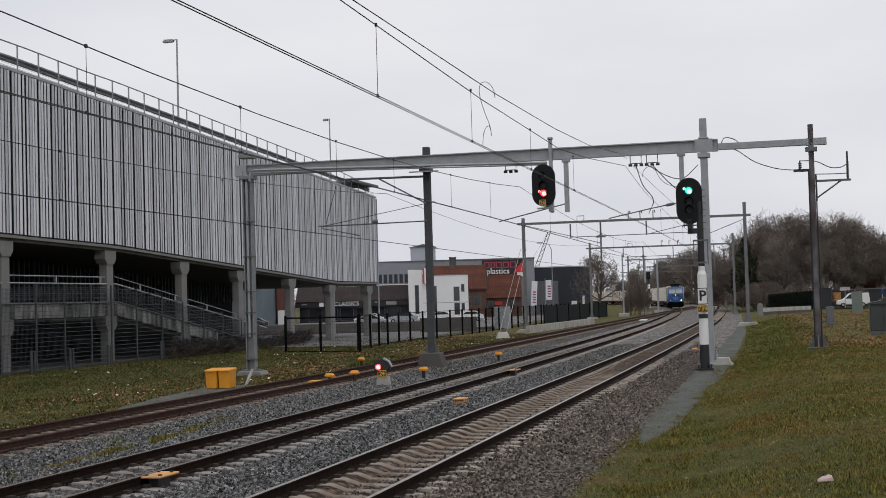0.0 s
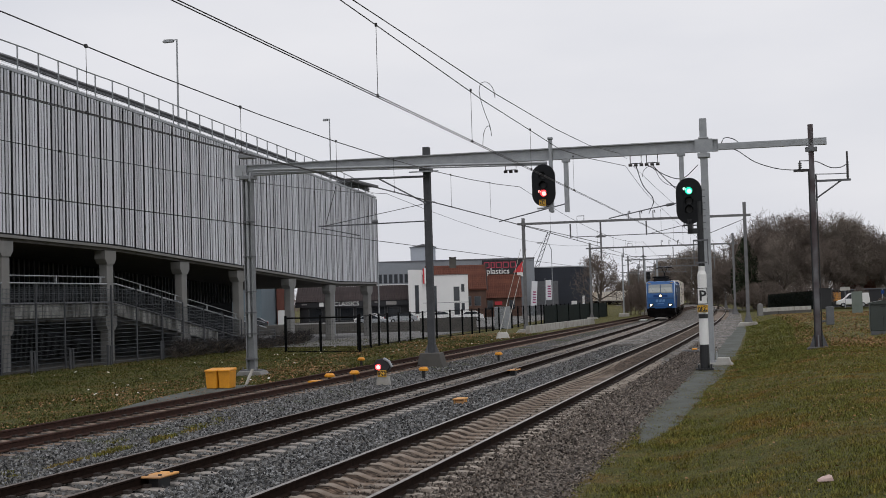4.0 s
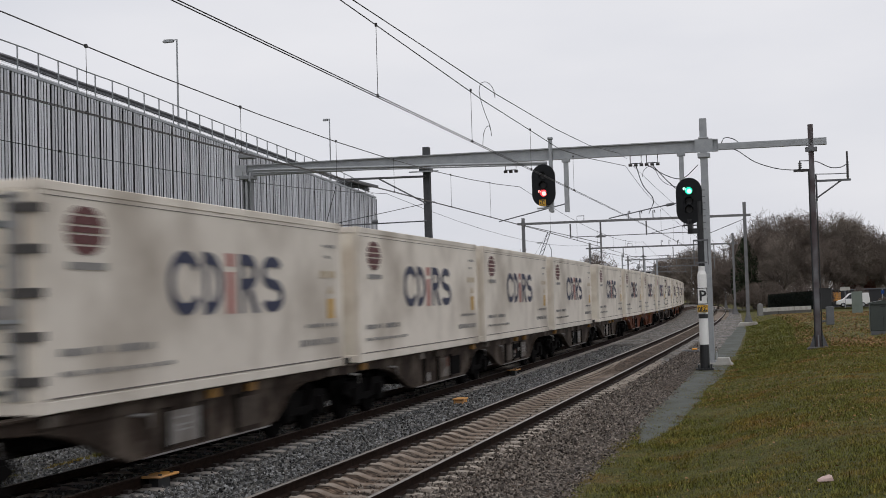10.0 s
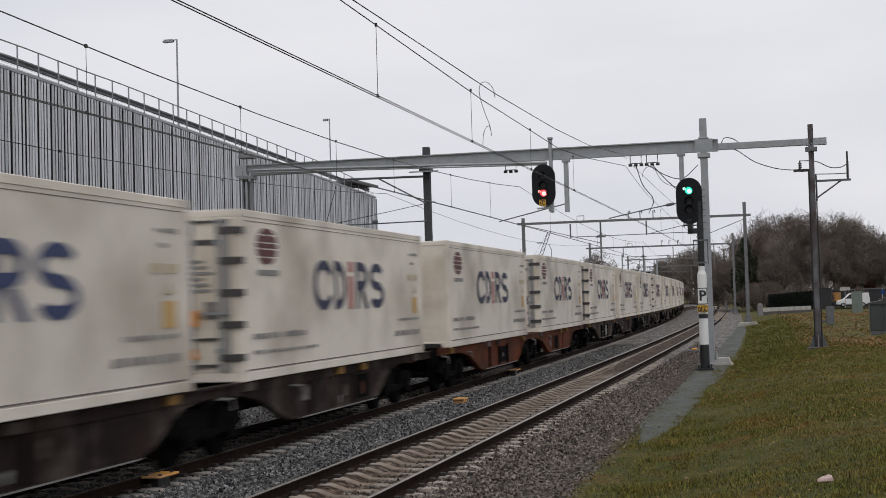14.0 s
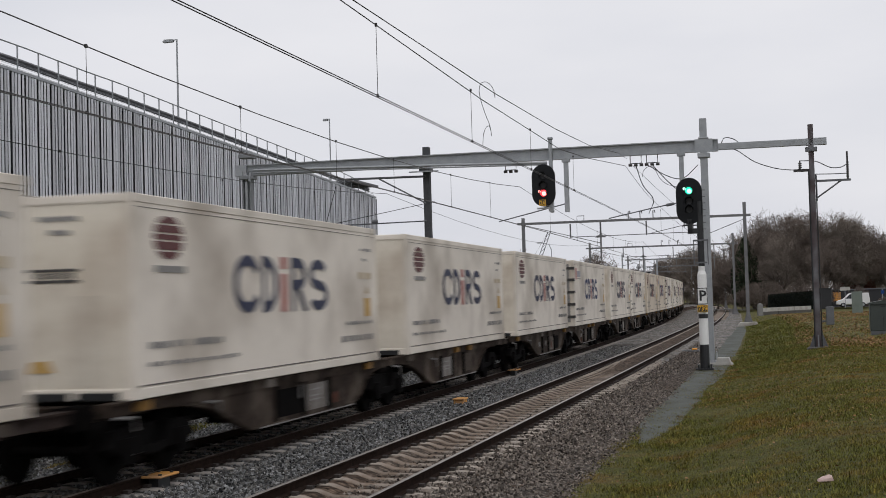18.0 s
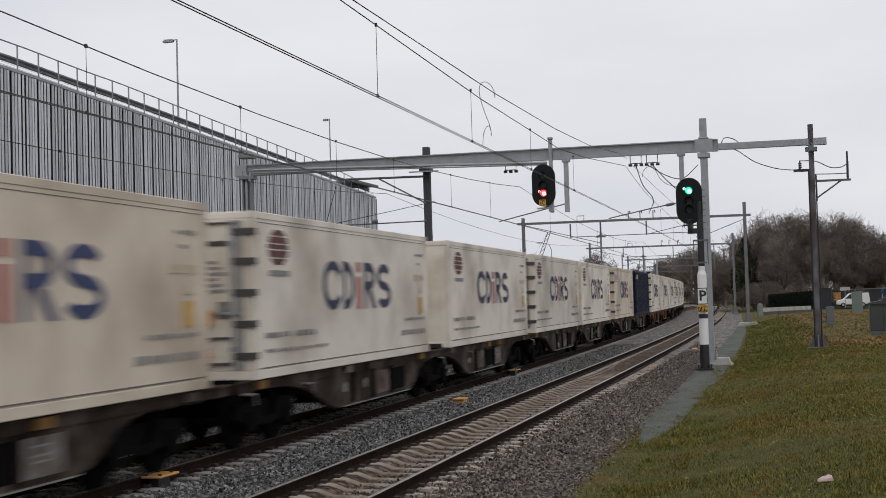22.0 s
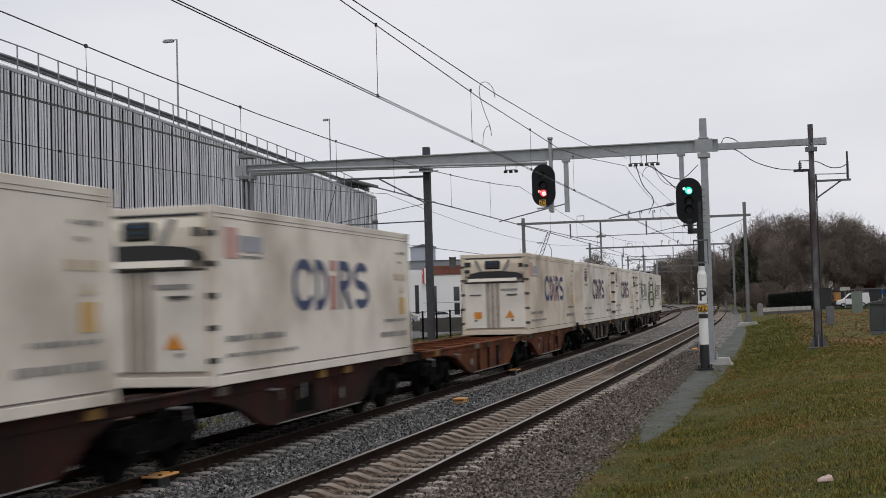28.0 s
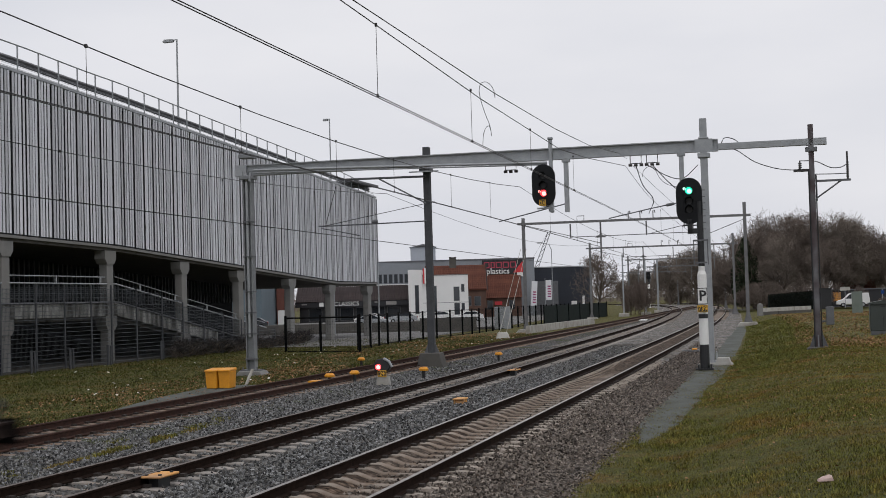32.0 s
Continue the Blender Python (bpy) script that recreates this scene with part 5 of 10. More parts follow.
def build_loco():
    L = thing("electric_locomotive", Matrix(), "blue and graphite electric freight locomotive with lit headlamps and raised pantograph", "locomotive")
    H = LOCO_LEN

    def ring(y, top, w, low=1.12):
        sh = min(3.74, top - 0.06)
        rt = w - 0.1 - (top - sh) * 0.5
        return [(-w, y, low), (w, y, low), (w, y, min(2.0, sh - 0.05)), (w - 0.03, y, sh), (rt, y, top), (-rt, y, top), (-w + 0.03, y, sh), (-w, y, min(2.0, sh - 0.05))]
    nose = [(0.0, 2.2, 1.36), (0.06, 2.48, 1.39), (0.13, 2.66, 1.41), (0.5, 3.62, 1.435), (0.62, 3.8, 1.445), (0.85, 3.9, 1.46), (1.4, 3.95, 1.475), (2.5, 3.95, 1.48)]
    part("cab", Acc().loft([ring(y, t, w) for y, t, w in nose]), M_BLUE, L, "bright blue cab", smooth=True)
    tail = [(y if y < 1.0 else 1.2 if y < 2.0 else 1.9, t, w) for y, t, w in nose]
    part("rear_cab", Acc().loft([ring(H - y, t, w) for y, t, w in reversed(tail)]), M_BLUE_DK, L, "deep blue rear cab", smooth=True)
    part("rear_roof_edge", Acc().prism([(1.46, 3.56), (1.02, 3.92), (1.01, 3.965), (1.47, 3.62)], 1, H - 1.9, H - 0.95), M_TRIM, L, "pale blue rear roof edge")
    # long side body in two coats
    ys = (2.5, H - 1.9)
    part("body", Acc().loft([[(-1.48, y, 1.12), (1.48, y, 1.12), (1.48, y, 2.0), (1.455, y, 3.52), (-1.455, y, 3.52), (-1.48, y, 2.0)] for y in ys]), M_WRAPSIDE, L, "graphite side with a smoky dark blue printed wrap")
    part("cab_side", Acc().loft([[(-1.488, y, 1.12), (1.488, y, 1.12), (1.488, y, 2.0), (1.482, y, 3.52), (-1.482, y, 3.52), (-1.488, y, 2.0)] for y in (1.5, 3.1)]), M_BLUE_DK, L, "deep blue cab side")
    part("cab_side", Acc().loft([[(-1.486, y, 1.12), (1.486, y, 1.12), (1.486, y, 2.0), (1.46, y, 3.52), (-1.46, y, 3.52), (-1.486, y, 2.0)] for y in (H - 2.1, H - 1.2)]), M_BLUE_DK, L, "deep blue cab side")
    roof = [(-1.45, 3.52), (1.45, 3.52), (0.92, 3.93), (-0.92, 3.93)]
    part("roof", Acc().prism(roof, 1, 2.5, H - 1.9), M_BLUE_PALE, L, "pale blue sloping roof edge")
    for y0, y1 in ((2.9, 5.0), (H - 3.6, H - 2.2)):
        for sx in (-1, 1):
            part("roof_hatch", Acc().prism([(sx * 1.46, 3.54), (sx * 0.91, 3.96), (sx * 0.89, 3.98), (sx * 1.44, 3.6)], 1, y0, y1), M_GALV_DARK, L, "grey roof hatch")
    part("gutter", Acc().box(1.44, 1.49, 2.4, H - 1.9, 3.49, 3.53).box(-1.49, -1.44, 2.4, H - 1.9, 3.49, 3.53), M_BLUE_DK, L)
    # face: corner trims, windscreen, lamps, plough
    for sx in (-1, 1):
        rows = [(0.03, 1.2, 1.372), (0.06, 2.2, 1.402), (0.16, 2.68, 1.422), (0.5, 3.5, 1.445), (0.68, 3.72, 1.45)]
        a = Acc().loft([[(sx * w, y, z), (sx * (w + 0.03), y + 0.12, z), (sx * (w + 0.04), y + 0.3, z), (sx * (w - 0.02), y + 0.3, z), (sx * (w - 0.05), y + 0.03, z)] for y, z, w in rows])
        part("corner_trim", a, M_TRIM, L, "pale blue curved corner trim", smooth=True)
        part("corner_trim", Acc().loft([[(sx * (w + 0.015), y, z - 0.1), (sx * (w + 0.035), y, z), (sx * (w - 0.06), y, z + 0.12), (sx * (w - 0.1), y, z + 0.06)] for y, z, w in ((0.66, 3.68, 1.44), (0.9, 3.76, 1.45), (1.4, 3.78, 1.46), (2.3, 3.78, 1.46))]), M_TRIM, L, smooth=True)
    n = Vector((0, -0.93, 0.36)).normalized() * 0.03
    for x0, x1 in ((-1.24, -0.04), (0.04, 1.24)):
        def wp(x, t):
            return Vector((x, 0.15 + 0.33 * t, 2.7 + 0.88 * t)) + n
        q = [wp(x0, 0), wp(x1, 0), wp(x1 * 0.97, 1), wp(x0 * 0.97, 1)]
        win = part("windscreen", Acc().add([tuple(p) for p in q] + [tuple(p - n * 1.5) for p in q], [(0, 1, 2, 3), (0, 4, 5, 1), (1, 5, 6, 2), (2, 6, 7, 3), (3, 7, 4, 0)]), M_SHIELD, L, "windscreen pane, its reflection painted in pale grey")
        q2 = [wp(x0 * 0.94 + 0.03, 0.12) + n * 0.3, wp(x1 * 0.94 + 0.03, 0.12) + n * 0.3, wp(x1 * 0.9, 0.62) + n * 0.3, wp(x0 * 0.9, 0.62) + n * 0.3]
        part("sun_blind", Acc().add([tuple(p) for p in q2] + [tuple(p - n * 0.2) for p in q2], [(0, 1, 2, 3), (0, 4, 5, 1), (1, 5, 6, 2), (2, 6, 7, 3), (3, 7, 4, 0)]), M_BLIND, win, "pale lowered sun blind")
        part("wiper", Acc().tube([(x0 * 0.5 + x1 * 0.5, 0.06, 2.62), (x0 * 0.75 + x1 * 0.25, 0.22, 3.2)], 0.009, 5), M_BLACK, win)
    part("windscreen_frame", Acc().tube([(0, 0.1, 2.66), (0, 0.46, 3.6)], 0.018, 5), M_BLACK, L)
    part("dark_band", Acc().box(-0.72, 0.72, -0.005, 0.1, 2.3, 2.5), M_BLUE_DK, L)
    part("marker_panel", Acc().box(-1.25, -1.02, 0.5, 0.7, 3.7, 3.78).box(1.02, 1.25, 0.5, 0.7, 3.7, 3.78), M_YELMARK, L)
    for x, z, r in ((-0.98, 1.47, 0.09), (0.98, 1.47, 0.09), (0.0, 2.42, 0.09)):
        y = -0.02 if z < 2 else -0.01
        lamp = part("headlamp_housing", Acc().box(x - 0.24, x + 0.24, y - 0.03, y + 0.1, z - 0.14, z + 0.14) if z < 2 else Acc().tube([(x, y - 0.02, z), (x, y + 0.12, z)], 0.19, 14), M_BLACK, L, bevel=0.02)
        part("lens", Acc().tube([(x, y - 0.06, z), (x, y, z)], r, 16), M_HEADLAMP, lamp, "glowing warm white lamp")
    # fleet mark as plain slanted bars
    a = Acc()
    for x in (-0.36, -0.02, 0.32):
        a.prism([(x - 0.15, 1.78), (x + 0.09, 1.78), (x + 0.15, 2.04), (x - 0.09, 2.04)], 1, -0.012, 0.0)
    part("front_mark", a, M_FRONTMARK, L, "pale grey mark of plain bars")
    part("number_bar", Acc().box(-0.32, 0.32, -0.012, 0.0, 1.55, 1.66), M_FRONTMARK, L)
    part("face_seam", Acc().box(-1.32, 1.32, -0.006, 0.02, 2.12, 2.14).box(-1.32, 1.32, -0.006, 0.02, 1.31, 1.33), M_BLACK, L)
    part("buffer_beam", Acc().loft([[(-1.4, 0.0, 0.62), (1.4, 0.0, 0.62), (1.4, 0.0, 1.14), (-1.4, 0.0, 1.14)], [(-1.4, 0.5, 0.62), (1.4, 0.5, 0.62), (1.4, 0.5, 1.14), (-1.4, 0.5, 1.14)]]), M_UNDER, L)
    for x in (-0.875, 0.875):
        b = part("buffer", Acc().tube([(x, 0.0, 1.03), (x, -0.42, 1.03)], 0.11, 12), M_UNDER, L)
        part("buffer_plate", Acc().box(x - 0.31, x + 0.31, -0.5, -0.42, 0.86, 1.2), M_UNDER, b, bevel=0.04)
    part("coupling_hook", Acc().box(-0.06, 0.06, -0.35, 0.0, 0.95, 1.1).tube([(0, -0.2, 1.0), (0, -0.25, 0.6)], 0.04, 6), M_UNDER, L)
    part("plough", Acc().loft([[(-1.25, 0.25, 0.62), (0.0, -0.15, 0.62), (1.25, 0.25, 0.62), (1.25, 0.4, 0.62), (0, 0.1, 0.62), (-1.25, 0.4, 0.62)], [(-1.2, 0.1, 0.24), (0.0, -0.3, 0.24), (1.2, 0.1, 0.24), (1.2, 0.3, 0.24), (0, 0.0, 0.24), (-1.2, 0.3, 0.24)]]), M_UNDER, L)
    part("plough_edge", Acc().loft([[(x, -0.36 + abs(x) * 0.3, 0.2 - x * x * 0.22), (x, -0.2 + abs(x) * 0.3, 0.2 - x * x * 0.22), (x, -0.2 + abs(x) * 0.3, 0.1 - x * x * 0.1), (x, -0.4 + abs(x) * 0.3, 0.1 - x * x * 0.1)] for x in (-0.65, -0.45, -0.2, 0.0, 0.2, 0.45, 0.65)]), M_CONC_PALE, L, "pale scraped lower edge of the plough")
    # side details towards the platform side and the other
    for sx in (-1, 1):
        w = part("side_window", Acc().box(min(sx * 1.44, sx * 1.5), max(sx * 1.44, sx * 1.5), 1.5, 2.0, 2.45, 3.3), M_DARKPANE, L, bevel=0.02)
        part("cab_door", Acc().box(min(sx * 1.47, sx * 1.5), max(sx * 1.47, sx * 1.5), 2.15, 2.85, 1.2, 3.2), M_BLUE_DK, L, bevel=0.015)
        part("side_window", Acc().box(min(sx * 1.44, sx * 1.5), max(sx * 1.44, sx * 1.5), H - 1.45, H - 1.0, 2.45, 3.3), M_DARKPANE, L, bevel=0.02)
        part("handrail", Acc().tube([(sx * 1.53, 2.0, 1.2), (sx * 1.53, 2.0, 2.4)], 0.02, 5).tube([(sx * 1.53, 3.0, 1.2), (sx * 1.53, 3.0, 2.4)], 0.02, 5), M_BLUE_DK, L)
        a = Acc()
        for k in range(7):
            a.box(min(sx * 1.47, sx * 1.492), max(sx * 1.47, sx * 1.492), H - 5.05, H - 3.22, 2.66 + k * 0.085, 2.7 + k * 0.085)
        part("louvre", a, M_LOCOGREY, L, "pale slatted ventilation marking")
        x0, x1 = min(sx * 1.47, sx * 1.488), max(sx * 1.47, sx * 1.488)
        y = 3.75
        for k, w in enumerate((0.34, 0.34, 0.36, 0.34, 0.34, 0.34, 0.12, 0.36, 0.34)):
            a = Acc().box(x0, x1, y, y + 0.1, 2.74, 3.2)
            if w > 0.2:
                a.box(x0, x1, y + 0.1, y + w, 3.1, 3.2)
                if k % 3 != 1:
                    a.box(x0, x1, y + w - 0.1, y + w, 2.74, 3.1)
                if k % 3 != 2:
                    a.box(x0, x1, y + 0.1, y + w - (0.1 if k % 3 != 1 else 0.0), 2.92, 3.0)
            part("side_print", a, M_LOCOGREY, L, "pale grey block of the side print")
            y += w + 0.09
        for z in (2.44, 2.6):
            part("small_print", Acc().box(min(sx * 1.47, sx * 1.488), max(sx * 1.47, sx * 1.488), 6.16, 7.58, z, z + 0.045), M_LOCOGREY, L)
        # blue flecks of the printed wrap
        for y, z, bw, bh in ((7.3, 3.12, 0.3, 0.3), (8.2, 2.95, 0.26, 0.55), (8.68, 2.5, 0.22, 0.42), (7.8, 2.08, 0.36, 0.2), (9.25, 2.2, 0.26, 0.3), (8.58, 1.82, 0.3, 0.16), (9.7, 1.78, 0.36, 0.14), (4.4, 2.16, 0.5, 0.18), (5.2, 2.14, 0.45, 0.2), (6.05, 2.14, 0.4, 0.18), (6.8, 2.1, 0.32, 0.16), (4.0, 1.92, 0.35, 0.2), (5.3, 3.2, 0.9, 0.1), (9.0, 2.95, 0.5, 0.16)):
            o = [(y - bw / 2, z - bh / 2), (y + bw * 0.3, z - bh / 2), (y + bw / 2, z + bh / 2), (y - bw * 0.3, z + bh / 2)]
            part("blue_fleck", Acc().prism(o, 0, min(sx * 1.47, sx * 1.486), max(sx * 1.47, sx * 1.486)), M_PRINTBLUE, L, "slanted steel-blue fleck of the wrap")
        a = Acc()
        for k, z in enumerate((1.72, 1.78, 1.84, 1.9, 1.96, 2.02)):
            a.box(min(sx * 1.48, sx * 1.505), max(sx * 1.48, sx * 1.505), 1.45, 2.1 - 0.06 * (k % 3), z, z + 0.026)
        part("data_panel", a, M_LOCOGREY, L)
    for y0 in (0.5, H - 2.3):
        part("skirt", Acc().box(-1.42, 1.42, y0, y0 + 1.8, 0.72, 1.12), M_SKIRT, L, "dusty grey skirt below the cab")
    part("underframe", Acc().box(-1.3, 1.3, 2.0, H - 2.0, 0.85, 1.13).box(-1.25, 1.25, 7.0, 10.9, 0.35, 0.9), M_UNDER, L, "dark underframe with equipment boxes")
    for sx in (-1.3, 1.3):
        for y in (0.8, 2.2, H - 2.2):
            part("step", Acc().box(sx - 0.12, sx + 0.12, y - 0.2, y + 0.2, 0.35, 0.4).box(sx - 0.1, sx + 0.1, y - 0.18, y - 0.15, 0.4, 0.8), M_UNDER, L)
    bogie(L, 4.0, axle=1.3, r=0.62)
    bogie(L, H - 4.0, axle=1.3, r=0.62)
    # roof gear: one folded and one raised pantograph
    def folded(y):
        f = part("folded_pantograph", Acc().box(-0.6, 0.6, y - 1.0, y + 1.0, 4.12, 4.18).tube([(-0.5, y - 1.6, 4.32), (-0.3, y + 1.0, 4.35)], 0.035, 5).tube([(0.5, y - 1.6, 4.32), (0.3, y + 1.0, 4.35)], 0.05, 5).box(-0.55, 0.55, y - 0.95, y - 0.75, 4.2, 4.3).box(-0.5, 0.5, y + 0.3, y + 0.9, 4.18, 4.36), M_ROOFGEAR, L)
        part("head", Acc().tube([(-0.95, y - 1.7, 4.28), (-0.7, y - 1.7, 4.42), (0.7, y - 1.7, 4.42), (0.95, y - 1.7, 4.28)], 0.045, 6).tube([(-0.95, y - 1.3, 4.28), (-0.7, y - 1.3, 4.42), (0.7, y - 1.3, 4.42), (0.95, y - 1.3, 4.28)], 0.045, 6), M_ROOFGEAR, f)
        for x in (-0.5, 0.5):
            for d in (-0.8, 0.8):
                part("insulator", Acc().tube([(x, y + d, 3.93), (x, y + d, 4.14)], 0.07, 8), M_INSUL, f)
    folded(4.2)
    part("roof_ducting", Acc().tube([(-0.75, 2.2, 4.05), (-0.75, 6.1, 4.08)], 0.06, 6).tube([(0.72, 2.4, 4.05), (0.72, 5.9, 4.08)], 0.06, 6).box(-0.7, 0.7, 2.5, 3.2, 3.96, 4.2).box(-0.8, 0.8, 4.0, 4.2, 3.98, 4.3).box(-0.75, 0.75, 5.2, 5.8, 3.96, 4.22).tube([(-0.9, 2.6, 4.36), (0.9, 2.6, 4.36)], 0.05, 6).tube([(-0.9, 3.6, 4.34), (0.9, 3.6, 4.34)], 0.04, 6), M_ROOFGEAR, L, "dark ducts and frames round the folded pantograph", bevel=0.02)
    for y in (8.2, 9.2):
        part("roof_breaker", Acc().box(-0.3, 0.3, y - 0.25, y + 0.25, 3.94, 4.16).tube([(0.1, y, 4.1), (0.1, y, 4.42)], 0.09, 8).tube([(-0.15, y - 0.3, 4.4), (0.12, y + 0.5, 4.42)], 0.035, 5), M_ROOFGEAR, L)
    part("roof_frame", Acc().box(-0.6, 0.6, 13.9, 15.4, 3.96, 4.2).tube([(-0.8, 14.2, 4.26), (0.8, 14.2, 4.26)], 0.05, 6).tube([(-0.8, 15.2, 4.26), (0.8, 15.2, 4.26)], 0.05, 6), M_ROOFGEAR, L, bevel=0.02)
    y = 13.2
    pn = part("raised_pantograph", Acc().box(-0.55, 0.55, y - 1.0, y + 0.8, 4.12, 4.2).box(-0.2, 0.2, y - 0.6, y + 0.6, 4.2, 4.34), M_ROOFGEAR, L, "raised single-arm pantograph")
    part("lower_arm", Acc().tube([(0, y + 0.5, 4.25), (0, y - 1.6, 4.85)], 0.07, 6).tube([(-0.25, y + 0.1, 4.2), (0, y - 1.55, 4.75)], 0.03, 5), M_ROOFGEAR, pn)
    part("upper_arm", Acc().tube([(0, y - 1.6, 4.85), (-0.3, y - 0.75, 5.5)], 0.045, 6).tube([(0, y - 1.6, 4.85), (0.3, y - 0.75, 5.5)], 0.045, 6).tube([(0, y - 1.75, 4.85), (0, y - 1.45, 4.85)], 0.09, 8), M_ROOFGEAR, pn)
    part("head", Acc().tube([(-0.98, y - 0.9, 5.4), (-0.7, y - 0.9, 5.55), (0.7, y - 0.9, 5.55), (0.98, y - 0.9, 5.4)], 0.045, 6).tube([(-0.98, y - 0.55, 5.4), (-0.7, y - 0.55, 5.55), (0.7, y - 0.55, 5.55), (0.98, y - 0.55, 5.4)], 0.045, 6).tube([(-0.3, y - 0.9, 5.5), (-0.3, y - 0.55, 5.5)], 0.03, 5).tube([(0.3, y - 0.9, 5.5), (0.3, y - 0.55, 5.5)], 0.03, 5), M_ROOFGEAR, pn)
    for x in (-0.5, 0.5):
        for d in (-0.6, 0.6):
            part("insulator", Acc().tube([(x, y + d, 3.93), (x, y + d, 4.16)], 0.07, 8), M_INSUL, pn)
    a = Acc().tube([(-0.2, 6.8, 4.25), (-0.2, 12.2, 4.25)], 0.03, 5)
    for yy in (7.0, 8.5, 10.0, 11.6):
        a.tube([(-0.2, yy, 3.93), (-0.2, yy, 4.25)], 0.06, 8)
    part("roof_busbar", a, M_ROOFGEAR, L)
    part("roof_box", Acc().box(-0.5, 0.5, 10.2, 11.4, 3.94, 4.25).box(-0.55, 0.55, H - 2.6, H - 1.9, 3.94, 4.1), M_ROOFGEAR, L, bevel=0.03)
    part("horn", Acc().tube([(-0.55, 0.95, 3.92), (-0.55, 0.7, 3.98)], 0.07, 8).tube([(0.55, 0.95, 3.92), (0.55, 0.7, 3.98)], 0.07, 8), M_ROOFGEAR, L)
    return L


def welded(a):
    """Joins touching prisms: shared corners become one, walls between them go."""
    ids, vs, fs = {}, [], []
    for v in a.v:
        k = tuple(round(c, 4) for c in v)
        if k not in ids:
            ids[k] = len(vs)
            vs.append(tuple(v))
    key = [ids[tuple(round(c, 4) for c in v)] for v in a.v]
    faces = [tuple(key[i] for i in f) for f in a.f]
    count = {}
    for f in faces:
        k = tuple(sorted(f))
        count[k] = count.get(k, 0) + 1
    for f in faces:
        if count[tuple(sorted(f))] == 1:
            fs.append(f)
    return Acc().add(vs, fs)


def decal(parent, name, polys, x, material, label="", one=False):
    """Flat printed shapes on the side wall, a part each unless they make one shape. polys: outlines in (y, z)."""
    for group in ([polys] if one else [[p] for p in polys]):
        a = Acc()
        for p in group:
            a.prism(p, 0, x, x + 0.004 if x > 0 else x - 0.004)
        if len(group) > 1:
            a = welded(a)
        ob = part(name, a, material, parent, label)
        if name == "small_print" and len(group) > 1:
            tagged(ob, kind="stuff")


def arc(cy, cz, ry, rz, t, a0, a1, n=10):
    o = [(cy + ry * math.cos(radians(a0 + (a1 - a0) * i / n)), cz + rz * math.sin(radians(a0 + (a1 - a0) * i / n))) for i in range(n + 1)]
    q = [(cy + (ry - t) * math.cos(radians(a1 + (a0 - a1) * i / n)), cz + (rz - t) * math.sin(radians(a1 + (a0 - a1) * i / n))) for i in range(n + 1)]
    out = []
    for i in range(n):
        out.append([o[i], o[i + 1], q[n - i - 1], q[n - i]])
    return out


def rect(y0, y1, z0, z1):
    return [[(y0, z0), (y1, z0), (y1, z1), (y0, z1)]]


def dashes(y0, y1, z0, z1, seed=1):
    """A line of unreadable small print: short bars of uneven width."""
    rng = random.Random(seed)
    out, y = [], y0
    while y < y1 - 0.05:
        w = min(y1 - y, rng.uniform(0.06, 0.16))
        out += rect(y, y + w, z0 + rng.uniform(0, 0.015), z1 - rng.uniform(0, 0.02))
        y += w + (rng.choice((0.03, 0.03, 0.12)))
    return out


CL, CH, CW = 11.75, 2.96, 1.24      # container length, height, half width


def big_mark(parent, sx, colour):
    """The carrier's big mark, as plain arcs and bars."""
    x = sx * (CW + 0.012)
    z0, z1 = 1.17, 2.18
    zc, h = (z0 + z1) / 2, (z1 - z0) / 2
    t = 0.19
    e = (h + t / 2) / 2
    shapes = [arc(4.22, zc, 0.61, h, t, 34, 326, 18),
              rect(4.9, 5.05, z0, z1) + arc(5.05, zc, 0.58, h, t, -90, 90, 12),
              rect(6.34, 6.49, z0, z1) + rect(6.49, 6.72, z1 - t, z1) + rect(6.49, 6.72, zc - 0.1, zc + 0.09) + arc(6.72, z1 - 0.3, 0.4, 0.3, t, -90, 90, 10) + [[(6.62, zc - 0.1), (6.86, zc - 0.1), (7.2, z0), (6.96, z0)]],
              arc(7.84, z1 - e, 0.5, e, t, 30, 270, 14) + arc(7.84, z0 + e, 0.54, e, t, -150, 90, 14)]
    for dark in shapes:
        dark = [[((y if sx > 0 else CL - y), z) for y, z in p] for p in dark]
        decal(parent, "carrier_mark", dark, x, colour, "dark blue block of the carrier mark", True)
    red = [[((y if sx > 0 else CL - y), z) for y, z in p] for p in rect(5.79, 6.09, z0, z0 + 0.7) + rect(5.79, 6.09, z1 - 0.22, z1)]
    decal(parent, "red_bar", red, x, M_REDMARK, "red upright bar in the mark", True)


